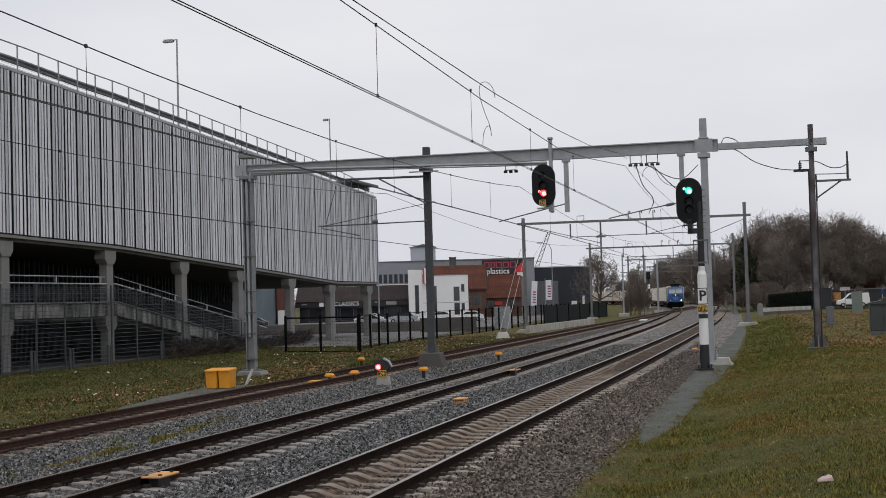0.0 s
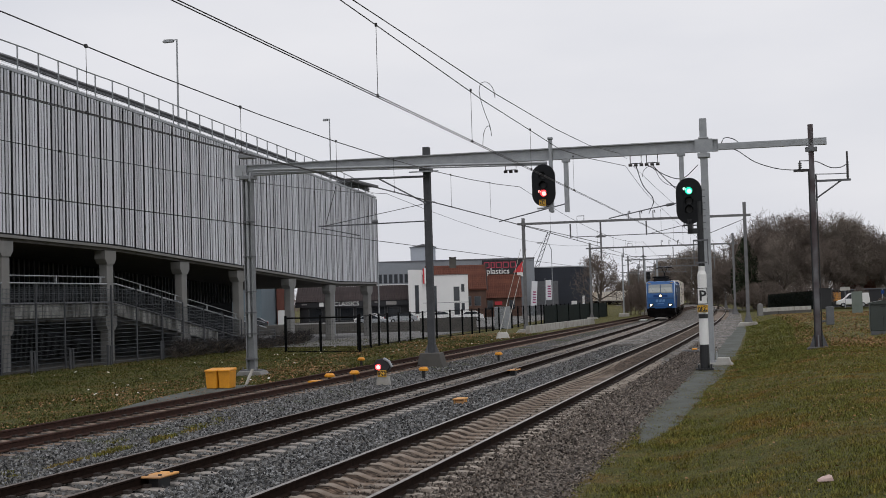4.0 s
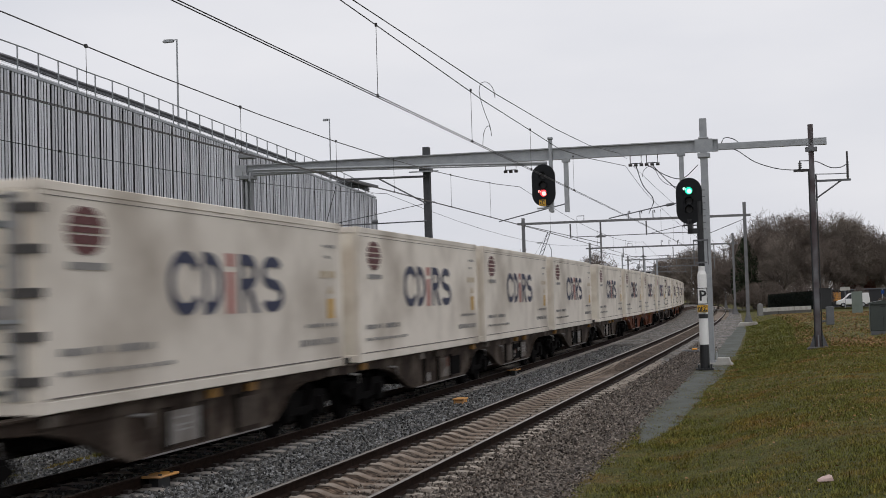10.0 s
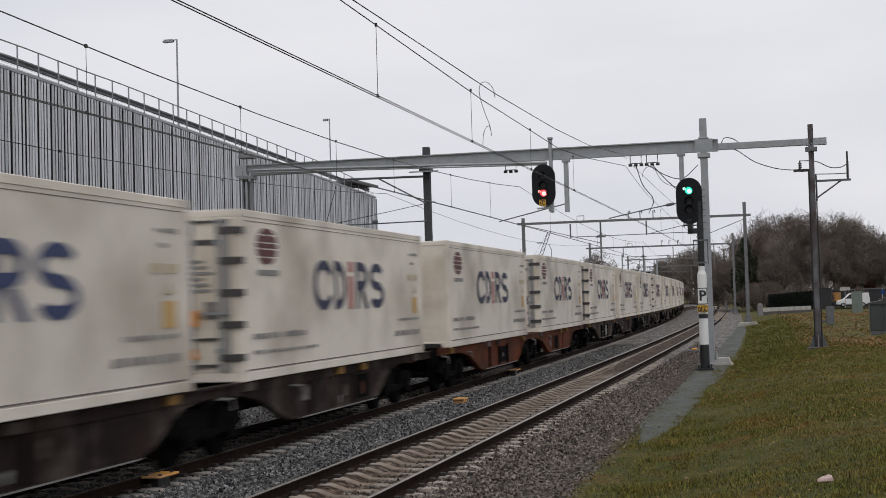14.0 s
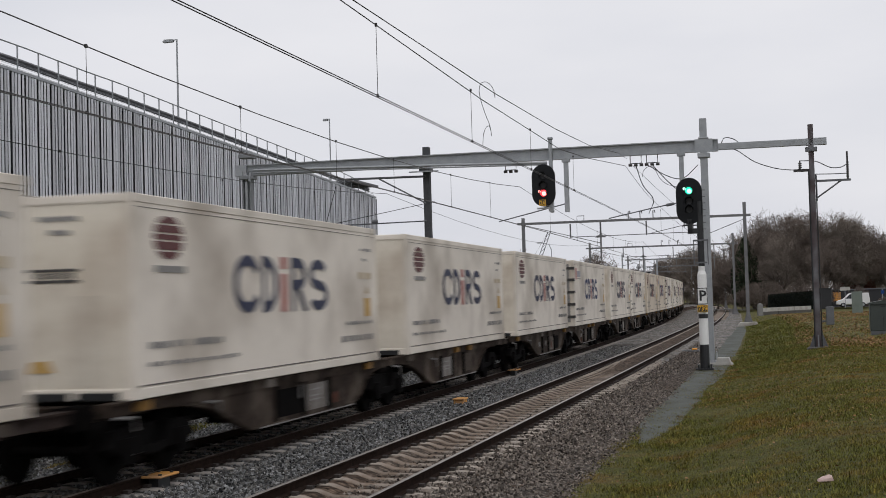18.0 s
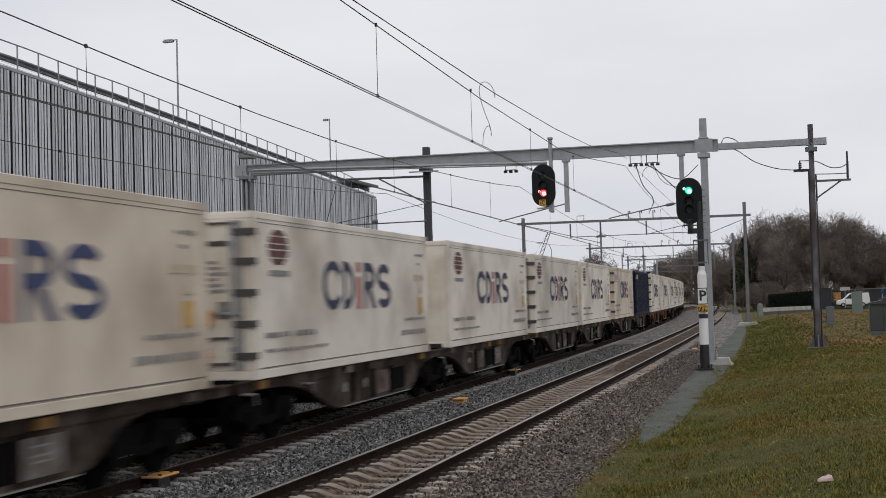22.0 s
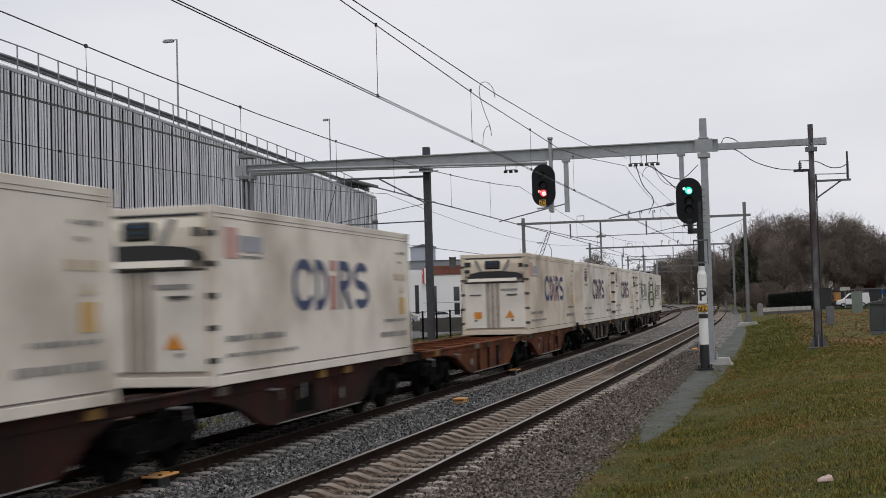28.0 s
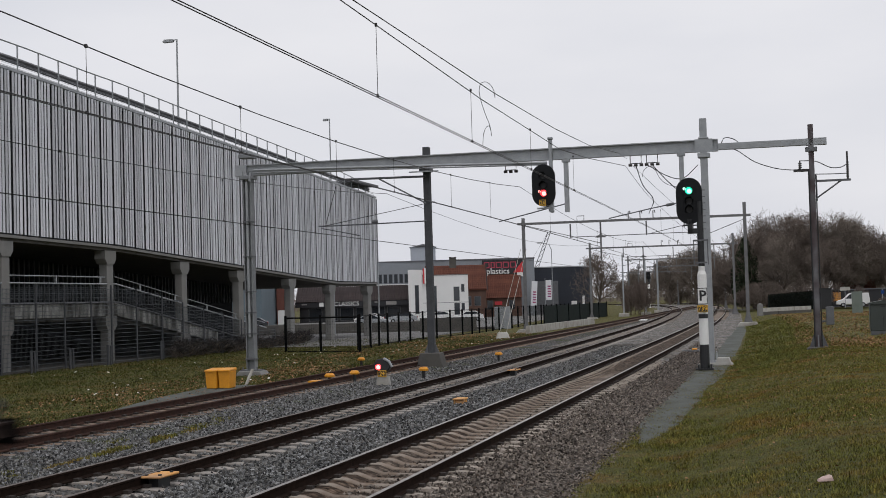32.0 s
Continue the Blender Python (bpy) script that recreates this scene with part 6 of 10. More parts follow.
def build_container(name, label, body_mat, end, tag, seed, end_mat=None, style="cream"):
    rng = random.Random(seed)
    C = thing(name, Matrix(), label, "container", "containers on the train")
    body = Acc().box(-CW, CW, 0.06, CL - 0.06, 0.13, CH - 0.03)
    part("body", body, body_mat, C)
    # seams, rails and posts
    part("top_rail", Acc().box(-CW - 0.012, -CW + 0.08, 0, CL, CH - 0.13, CH).box(CW - 0.08, CW + 0.012, 0, CL, CH - 0.13, CH).box(-CW, CW, 0, 0.1, CH - 0.13, CH).box(-CW, CW, CL - 0.1, CL, CH - 0.13, CH), body_mat, C, bevel=0.012)
    part("bottom_rail", Acc().box(-CW - 0.015, -CW + 0.08, 0, CL, 0.0, 0.16).box(CW - 0.08, CW + 0.015, 0, CL, 0.0, 0.16).box(-CW, CW, 0, 0.1, 0.0, 0.16).box(-CW, CW, CL - 0.1, CL, 0.0, 0.16), body_mat, C, bevel=0.012)
    if style == "cream":
        part("rub_strip", Acc().box(CW, CW + 0.016, 0.2, CL - 0.2, 0.178, 0.198).box(-CW - 0.016, -CW, 0.2, CL - 0.2, 0.178, 0.198).box(CW, CW + 0.006, 0.1, CL - 0.1, CH - 0.195, CH - 0.185), M_RUBSTRIP, C, "dark line along the lower side")
    for sx in (-1, 1):
        for y in (0.0, CL - 0.16):
            p = part("corner_post", Acc().box(min(sx * (CW - 0.1), sx * (CW + 0.014)), max(sx * (CW - 0.1), sx * (CW + 0.014)), y, y + 0.16, 0.0, CH), body_mat, C, bevel=0.012)
            for z0, z1 in ((0.0, 0.12), (CH - 0.115, CH + 0.004)):
                part("corner_casting", Acc().box(min(sx * (CW - 0.12), sx * (CW + 0.018)), max(sx * (CW - 0.12), sx * (CW + 0.018)), y - 0.008, y + 0.168, z0, z1), body_mat if style != "navy" else M_BLACK, p)
    # front end
    em = end_mat or body_mat
    if end == "plain":
        part("end_wall", Acc().box(-CW + 0.1, CW - 0.1, 0.02, 0.07, 0.16, CH - 0.13), em, C, "plain grimy end wall")
        a = Acc().box(-0.62, 0.4, 0.008, 0.018, 1.86, 1.9).box(-0.62, 0.4, 0.008, 0.018, 1.7, 1.74)
        for k in range(5):
            a.box(-0.3 + k * 0.13, -0.22 + k * 0.13, 0.008, 0.018, 1.76, 1.84)
        part("end_print", a, M_HINGE, C, "dark double bar print")
        part("end_print", Acc().box(-0.25, 0.4, 0.008, 0.018, 2.59, 2.66).box(-0.06, 0.26, 0.008, 0.018, 2.39, 2.46), M_GREYMARK, C)
        if seed % 3:
            part("warning_label", Acc().prism([(-0.47, 0.4), (-0.03, 0.4), (-0.12, 0.57), (-0.38, 0.57)], 1, 0.008, 0.018), M_YELMARK, C, "orange warning label")
        part("lifting_slot", Acc().box(-0.42, 0.22, -0.012, 0.2, 0.0, 0.11).box(0.34, 1.0, -0.012, 0.2, 0.0, 0.11), M_BLACK, C, "dark slot under the end wall")
        part("grime_streak", Acc().box(0.25, 0.8, 0.012, 0.02, 0.2, 1.2 + (seed % 4) * 0.3), M_STREAK if seed % 5 == 2 else em, C, "brown streak of grime")
    elif end == "doors":
        for x0, x1 in ((-CW + 0.1, -0.01), (0.01, CW - 0.1)):
            d = part("end_door", Acc().box(x0, x1, 0.0, 0.06, 0.16, CH - 0.13), em, C, "white cargo door", bevel=0.01)
            for f in (0.3, 0.72):
                xb = x0 + (x1 - x0) * f
                part("lock_rod", Acc().tube([(xb, -0.03, 0.18), (xb, -0.03, CH - 0.15)], 0.022, 6).box(xb - 0.05, xb + 0.05, -0.04, 0.0, 0.5, 0.58).box(xb - 0.05, xb + 0.05, -0.04, 0.0, CH - 0.6, CH - 0.52).box(xb - 0.2, xb + 0.2, -0.04, -0.01, 1.15, 1.2), M_GALV, d)
        for sx in (-1, 1):
            part("door_gasket", Acc().box(min(sx * 0.88, sx * 1.04), max(sx * 0.88, sx * 1.04), -0.02, 0.06, 0.18, CH - 0.16), M_GREYMARK, C, "grey rubber door gasket")
            for z in (0.42, 0.98, 1.53, 2.08, 2.6):
                part("hinge", Acc().box(min(sx * 0.86, sx * (CW + 0.03)), max(sx * 0.86, sx * (CW + 0.03)), -0.035, 0.1, z - 0.06, z + 0.06), M_HINGE, C)
        for x0, w0 in ((-0.85, 0.6), (0.1, 0.62)):
            a = Acc()
            for k in range(6):
                a.box(x0, x0 + w0 * (1 - 0.13 * (k % 3)), -0.012, 0.0, 1.55 + k * 0.1, 1.6 + k * 0.1)
            part("door_print", a, M_GREYMARK, C)
        part("door_print", Acc().box(0.4, 0.78, -0.012, 0.0, 2.36, 2.45), M_HINGE, C)
        part("data_plate", Acc().box(0.55, 0.78, -0.016, 0.0, 1.08, 1.38), M_W_PLATE, C, "grey data plate")
        part("door_bar", Acc().box(-0.9, 0.84, -0.03, 0.0, 0.72, 0.76).box(-0.9, 0.84, -0.03, 0.0, 0.26, 0.31).box(-1.1, 0.9, -0.03, 0.0, CH - 0.22, CH - 0.18), M_HINGE, C, "dark locking bar across the doors")
        part("warning_label", Acc().box(0.08, 0.46, -0.05, -0.04, 0.96, 1.24), M_ORANGELABEL, C, "orange warning label")
        part("warning_label", Acc().prism([(0.06, 0.4), (0.46, 0.4), (0.38, 0.58), (0.14, 0.58)], 1, -0.05, -0.04), M_ORANGELABEL, C, "orange warning label")
    else:
        part("machinery_bay", Acc().box(-CW + 0.1, CW - 0.1, 0.25, 0.4, 0.16, CH - 0.13), M_BLACK, C)
        part("stained_edge", Acc().box(-CW + 0.09, -CW + 0.14, -0.02, 0.25, 0.2, CH - 0.14).box(CW - 0.14, CW - 0.09, -0.02, 0.25, 0.2, CH - 0.14), M_REEFER_BEIGE, C, "brown stained frame edge")
        u = part("cooling_unit", Acc().prism([(-0.02, 2.14), (0.3, 2.05), (0.3, CH - 0.13), (0.0, CH - 0.13), (-0.06, 2.6), (-0.06, 2.3)], 0, -CW + 0.14, CW - 0.14), em, C, "rounded white cooling unit", bevel=0.02)
        part("fan_opening", Acc().box(-0.34, 0.24, -0.1, -0.02, 2.4, 2.72), M_BLACK, u, bevel=0.05)
        part("fan_grille", Acc().box(-0.26, 0.16, -0.115, -0.1, 2.62, 2.66).box(-0.26, 0.16, -0.115, -0.1, 2.52, 2.54), M_PRINTBLUE, u)
        part("cowl_edge", Acc().prism([(0.3, 2.32), (0.52, 2.74), (0.62, 2.74), (0.42, 2.32)], 1, -0.1, -0.02).prism([(-0.42, 2.32), (-0.62, 2.74), (-0.72, 2.74), (-0.54, 2.32)], 1, -0.1, -0.02), M_GREYMARK, u, "grey folded cowl edge")
        part("top_slot", Acc().box(-1.06, 1.06, -0.03, 0.05, 2.79, 2.83), M_BLACK, u)
        part("machinery_gap", Acc().box(-1.1, -0.86, -0.075, 0.05, 2.5, 2.68).box(-1.1, -0.9, -0.075, 0.05, 2.28, 2.4).box(0.92, 1.08, -0.075, 0.05, 2.45, 2.6), M_BLACK, u, "dark gap beside the cowl")
        part("vent_slot", Acc().prism([(-0.98, 2.06), (1.06, 2.06), (1.06, 2.2), (0.8, 2.28), (0.2, 2.33), (-0.5, 2.33), (-0.9, 2.24)], 1, -0.09, 0.1), M_BLACK, u)
        part("drip_shelf", Acc().prism([(-0.13, 1.96), (0.1, 1.96), (0.1, 2.1), (-0.08, 2.1)], 0, -0.95, 0.85), M_REEFER_WHITE, u, "white drip shelf")
        part("panel_gap", Acc().box(-1.12, 1.12, -0.035, 0.05, 1.89, 1.93), M_BLACK, u)
        part("locking_column", Acc().box(-0.3, 0.14, -0.02, 0.2, 0.24, 1.92), M_GREYCOL, C, "grey locking column between the panels", bevel=0.01)
        part("column_seam", Acc().box(-0.1, -0.07, -0.028, -0.02, 0.24, 1.92).box(0.08, 0.1, -0.028, -0.02, 0.24, 1.92).box(-0.26, -0.24, -0.028, -0.02, 0.24, 1.92), M_HINGE, C)
        for x0, x1 in ((-CW + 0.12, -0.32), (0.16, CW - 0.12)):
            d = part("lower_panel", Acc().box(x0, x1, -0.03, 0.2, 0.24, 1.92), M_REEFER_WHITE, C, "creamy lower panel door", bevel=0.02)
            part("panel_handle", Acc().box((x0 + x1) / 2 - 0.2, (x0 + x1) / 2 + 0.2, -0.06, -0.03, 1.45, 1.49).box((x0 + x1) / 2 - 0.04, (x0 + x1) / 2 + 0.04, -0.06, -0.03, 0.5, 0.56), M_HINGE, d)
        part("warning_label", Acc().prism([(0.38, 0.62), (0.72, 0.62), (0.55, 0.9)], 1, -0.045, -0.03), M_ORANGELABEL, C, "yellow warning triangle")
        part("warning_label", Acc().box(-0.78, -0.5, -0.045, -0.03, 0.6, 0.84), M_ORANGELABEL, C, "orange warning label")
        part("panel_print", Acc().box(0.22, 0.85, -0.045, -0.03, 1.6, 1.68).box(0.5, 0.75, -0.045, -0.03, 1.42, 1.49), M_GREYMARK, C)
        for sx in (-1, 1):
            for z in (0.42, 0.95, 1.48, 2.0, 2.5):
                part("hinge", Acc().box(min(sx * 1.05, sx * (CW + 0.03)), max(sx * 1.05, sx * (CW + 0.03)), -0.02, 0.1, z - 0.045, z + 0.045), M_HINGE, C)
    # rear end
    part("rear_doors", Acc().box(-CW + 0.1, CW - 0.1, CL - 0.06, CL + 0.0, 0.16, CH - 0.13), em, C)
    # side prints on the platform side (and the far side)
    sx = 1
    x = sx * (CW + 0.012)
    if style == "cream":
        big_mark(C, 1, M_BLUEMARK if tag == "box" else M_NAVYMARK)
        if tag == "round":
            st = []
            for za, zb in ((2.03, 2.14), (2.17, 2.29), (2.32, 2.4), (2.43, 2.54), (2.57, 2.67)):
                wa, wb = [0.5 * math.sqrt(max(0.02, 1 - ((z - 2.35) / 0.335) ** 2)) for z in (za, zb)]
                zm = (za + zb) / 2
                wm = 0.5 * math.sqrt(1 - ((zm - 2.35) / 0.335) ** 2)
                st += [[(1.18 - wa, za), (1.18 + wa, za), (1.18 + wm, zm), (1.18 + wb, zb), (1.18 - wb, zb), (1.18 - wm, zm)]]
            decal(C, "round_emblem", st, x, M_BROWNMARK, "brown striped round emblem", True)
            decal(C, "small_print", rect(0.72, 1.72, 1.83, 1.93), x, M_GREYMARK)
        else:
            decal(C, "red_tag", rect(0.45, 1.0, 2.1, 2.62), x, M_PALEREDMARK, "faded red tag")
            decal(C, "small_print", rect(1.08, 2.12, 2.22, 2.5), x, M_SLATEMARK)
            decal(C, "small_print", rect(1.08, 2.12, 2.12, 2.16), x, M_GREYMARK)
        for k, (ya, yb, za, zb) in enumerate(((0.5, 1.75, 0.7, 0.82), (2.0, 3.1, 0.7, 0.82), (0.5, 3.75, 0.44, 0.52), (9.55, 11.4, 0.83, 0.92), (9.25, 11.4, 0.48, 0.62), (10.6, 11.3, 2.42, 2.5), (10.75, 11.15, 2.2, 2.28))):
            decal(C, "small_print", dashes(ya, yb, za, zb, k), x, M_GREYMARK, "line of small grey print", True)
        decal(C, "sticker", rect(10.8, 11.22, 1.0, 1.4), x, M_YELMARK, "yellow safety sticker")
        decal(C, "sticker", rect(10.45, 10.78, 1.82, 1.96) + rect(10.95, 11.3, 1.82, 1.96) + [[(10.82, 1.5), (11.2, 1.5), (11.01, 1.68)]], x, M_TANMARK)
    elif style == "navy":
        a = Acc()
        for k in range(43):
            y = 0.32 + k * 0.258
            a.prism([(y, 0.17), (y + 0.15, 0.17), (y + 0.15, CH - 0.14), (y, CH - 0.14)], 0, CW, CW + 0.028)
        part("corrugation", a, body_mat, C)
        decal(C, "sticker", [[(0.7, 2.4), (1.75, 2.4), (1.7, 2.62), (1.4, 2.72), (0.95, 2.68)]], CW + 0.03, M_YELMARK, "yellow mark near the corner")
        decal(C, "sticker", rect(11.3, 11.55, 0.55, 0.72) + rect(11.3, 11.55, 1.28, 1.36), CW + 0.03, M_YELMARK)
        a = Acc()
        for k in range(9):
            a.box(0.55, 0.8, 0.0, 0.018, 1.1 + k * 0.14, 1.18 + k * 0.14)
        part("end_print", a, M_GREYMARK, C)
        part("end_sticker", Acc().box(0.4, 0.85, 0.0, 0.018, 0.35, 0.5), M_YELMARK, C)
    else:
        f = (lambda y: y) if style == "leaf" else (lambda y: CL - y)
        def fl(polys):
            return [[(f(y), z) for y, z in p] for p in polys]
        dk = [[(0.27, 0.3), (0.75, 0.3), (1.02, 0.62), (0.85, 1.0), (1.05, 1.35), (0.95, 1.75), (0.88, 2.2), (0.62, 2.68), (0.38, 2.35), (0.3, 1.7), (0.34, 1.1)]]
        gr = [[(0.8, 0.62), (1.25, 0.46), (1.9, 0.5), (2.2, 0.78), (2.62, 1.2), (2.2, 1.3), (1.95, 1.52), (1.5, 1.56), (1.1, 1.38), (0.82, 1.02)], [(0.72, 1.5), (1.05, 1.62), (1.45, 1.66), (1.5, 1.98), (1.68, 2.36), (1.2, 2.22), (0.85, 2.25), (0.7, 1.9)], [(0.24, 1.4), (0.62, 1.55), (0.72, 1.9), (0.55, 2.12), (0.3, 2.05)]]
        decal(C, "leaf_print", fl(dk), x, M_TEALMARK, "dark teal leaf stem print")
        decal(C, "leaf_print", fl(gr), x + 0.002, M_GREENMARK, "bright green leaf print")
        cy, ty, tw = (4.0, 4.99, 1.12) if style == "leaf" else (3.6, 4.6, 1.12)
        e = [[(cy, 0.72), (cy + 0.74, 1.5), (cy + 0.62, 1.85), (cy + 0.1, 2.45), (cy - 0.15, 2.1), (cy - 0.42, 1.3)]]
        e2 = [[(cy - 0.7, 1.75), (cy - 0.62, 1.35), (cy - 0.2, 1.25), (cy + 0.12, 1.42), (cy + 0.42, 1.55), (cy + 0.28, 1.95), (cy, 2.25), (cy - 0.2, 2.15), (cy - 0.3, 1.85)]]
        decal(C, "small_emblem", e, x, M_TEALMARK)
        decal(C, "small_emblem", e2, x + 0.002, M_GREENMARK)
        for k in range(3):
            decal(C, "carrier_mark", rect(ty, ty + 0.62, 1.2 + k * 0.4, 1.3 + k * 0.4), x, M_TEALMARK, "dark bar of the carrier mark")
        for y0, z0, z1, w in ((6.6, 1.2, 2.1, 0.2), (6.8, 1.95, 2.1, 0.4), (7.15, 1.2, 2.1, 0.2), (7.55, 1.2, 2.1, 0.15), (7.9, 1.2, 2.1, 0.2), (8.25, 1.95, 2.1, 0.3), (8.5, 1.2, 2.1, 0.25)):
            y0 = ty + (y0 - 5.75) * tw
            decal(C, "carrier_mark", rect(y0, y0 + w * tw, z0, z1 - 0.1), x, M_GREYMARK, "grey bar of the carrier mark")
            decal(C, "carrier_mark", rect(y0, y0 + w * tw, 2.02, 2.1), x, M_TEALMARK, "dark bar of the carrier mark")
        decal(C, "small_print", rect(ty + 0.1, ty + 3.2, 0.96, 1.06) + rect(f(9.0), f(10.3), 2.0, 2.14) + rect(f(9.0), f(10.0), 1.8, 1.88) + rect(f(9.1), f(9.6), 2.5, 2.56) + rect(f(8.9), f(10.3), 1.1, 1.15) + rect(f(8.9), f(10.3), 0.98, 1.02) + rect(f(8.9), f(10.3), 0.56, 0.62) + rect(f(8.9), f(10.3), 0.44, 0.5), x, M_GREYMARK)
    return C


def build_wagon(paint, label, seed, joined_front, joined_rear, half_gap):
    """Half of an articulated wagon; y = 0 lies under the middle of its container. The joined ends meet over one shared bogie, half_gap beyond the containers."""
    W = thing("container_wagon", Matrix(), label, "wagon", "wagons of the train")
    h = CL / 2
    y0 = -h - (half_gap if joined_front else 0.55)
    y1 = h + (half_gap if joined_rear else 1.1)
    rng = random.Random(seed)
    pale = paint is M_W_GREY
    low = [(1.5, 1.02), (2.2, 0.98), (2.9, 0.86), (3.5, 0.68), (4.05, 0.48), (4.6, 0.36), (9.5, 0.35), (10.0, 0.42), (10.35, 0.58), (10.7, 0.8), (11.15, 0.95), (11.7, 1.02)]
    # the girder is deep close up to a joint and short where an end bogie stands under the container
    fore, rear = -2.0 if joined_front else 0.0, 0.5 if joined_rear else -1.9
    low = [(y - h + (fore if y < 5 else rear), z) for y, z in low]
    for sx in (-1, 1):
        def slab(a, b):
            return min(sx * a, sx * b), max(sx * a, sx * b)
        sill = part("side_sill", Acc().box(*slab(0.96, 1.12), y0, y1, 1.0, 1.16), paint, W)
        part("top_edge", Acc().box(*slab(0.94, 1.17), y0, y1, 1.155, 1.185), paint, sill, "worn top flange")
        belly = part("fish_belly", Acc().prism(low[::-1], 0, *slab(1.0, 1.09)), paint, W, "deep fish-bellied side girder")
        edge = Acc()
        for (ya, za), (yb, zb) in zip(low, low[1:]):
            edge.add([(sx * 0.96, ya, za), (sx * 1.15, ya, za), (sx * 1.15, yb, zb), (sx * 0.96, yb, zb), (sx * 0.96, ya, za - 0.03), (sx * 1.15, ya, za - 0.03), (sx * 1.15, yb, zb - 0.03), (sx * 0.96, yb, zb - 0.03)], [(0, 1, 2, 3), (7, 6, 5, 4), (1, 5, 6, 2), (4, 0, 3, 7)])
        part("lower_flange", edge, paint, belly, "bent lower flange")
        part("scuffed_edge", Acc().box(*slab(1.1, 1.155), low[5][0] + 0.4, low[6][0] + 0.2, 0.318, 0.345), M_W_SCUFF, belly, "bright scuffed lower edge")
        bays = [4.5 - h + fore + (5.0 + rear - fore) * f for f in (0, 0.24, 0.5, 0.76, 1)]
        for y in bays[1:-1]:
            part("rib", Acc().box(*slab(1.08, 1.14), y - 0.06, y + 0.06, 0.37, 1.0), M_UNDER if pale or seed % 2 else paint, belly)
        tones = (0, 1, 2, 3) if pale else (0, 2, 0, 3)
        for k, (ya, yb) in enumerate(zip(bays, bays[1:])):
            kind = tones[(k + seed) % 4] if k else 0
            if kind:
                m, lab = ((M_W_PATCH, "dusty pale panel"), (M_UNDER, "near-black panel"), (M_W_PALE, "pale grey panel with small data print"))[kind - 1]
                if not pale and kind == 3:
                    continue
                w = rng.uniform(0.05, 0.22)
                pn = part("girder_panel", Acc().box(*slab(1.085, 1.1), ya + w, yb - 0.1, 0.42, 0.93), m, belly, lab)
                if kind == 3:
                    a = Acc()
                    for z in (0.6, 0.68, 0.8):
                        a.box(*slab(1.1, 1.104), ya + w + 0.25, yb - 0.45, z, z + 0.03)
                    part("data_print", a, M_GREYMARK, pn)
        for k in range(4):
            y, z = rng.uniform(-1.2 + fore, 3.3 + rear), rng.uniform(0.42, 0.72)
            w, d = rng.uniform(0.08, 0.3), rng.uniform(0.12, 0.3)
            o = [(y, z), (y + w * 0.8, z - 0.03), (y + w, z + d * 0.7), (y + w * 0.4, z + d), (y - w * 0.15, z + d * 0.6)]
            part("scuff_patch", Acc().prism(o, 0, *slab(1.088, 1.103)), (M_W_SCUFF, M_W_RUSTPATCH, M_W_PATCH, M_W_PALE)[(k + seed) % 4], belly, "bare scuffed or rusty patch")
        for y in (0.4, 5.3, 6.9, 11.2):
            part("twist_lock_bracket", Acc().box(*slab(1.1, 1.22), y - h - 0.16, y - h + 0.16, 1.03, 1.17), M_W_LOCK if (int(y * 10) + seed) % 2 else M_W_PATCH, W, "ochre container lock")
        for ya in (y0 + 0.2, 2.6 - h):
            part("hand_lever", Acc().tube([(sx * 1.12, ya, 0.98), (sx * 1.14, ya + 0.55, 0.93), (sx * 1.14, ya + 0.6, 0.75)], 0.022, 5), M_W_SCUFF, W)
    for y in (y0, -4.2, -2.1, 0.0, 2.1, 4.2, y1 - 0.14):
        part("cross_member", Acc().box(-0.96, 0.96, y, y + 0.14, 0.95, 1.15), paint, W)
    part("centre_sill", Acc().box(-0.22, 0.22, y0, y1, 0.82, 1.1), paint, W)
    # besides brake gear, wide boxes are added bulk to darken the space below
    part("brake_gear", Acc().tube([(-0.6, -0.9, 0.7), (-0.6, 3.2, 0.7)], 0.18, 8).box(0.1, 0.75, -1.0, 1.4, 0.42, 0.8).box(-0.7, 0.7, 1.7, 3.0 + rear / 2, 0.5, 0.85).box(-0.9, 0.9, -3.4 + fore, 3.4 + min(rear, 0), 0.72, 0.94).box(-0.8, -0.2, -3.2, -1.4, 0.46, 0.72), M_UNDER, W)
    bogie(W, -h - half_gap if joined_front else -h + 1.0)
    if not joined_rear:
        bogie(W, h - 1.9)
    for e, yb, joined in ((-1, y0, joined_front), (1, y1, joined_rear)):
        if joined:
            continue
        part("drawgear", Acc().box(-0.15, 0.15, min(yb, yb + e * 0.4), max(yb, yb + e * 0.4), 0.9, 1.08), M_UNDER, W)
        for sx in (-0.875, 0.875):
            b = part("buffer", Acc().tube([(sx, yb, 1.04), (sx, yb + e * 0.3, 1.04)], 0.1, 8), M_UNDER, W)
            part("buffer_plate", Acc().box(sx - 0.22, sx + 0.22, min(yb + e * 0.29, yb + e * 0.34), max(yb + e * 0.29, yb + e * 0.34), 0.88, 1.2), M_UNDER, b)
    return W


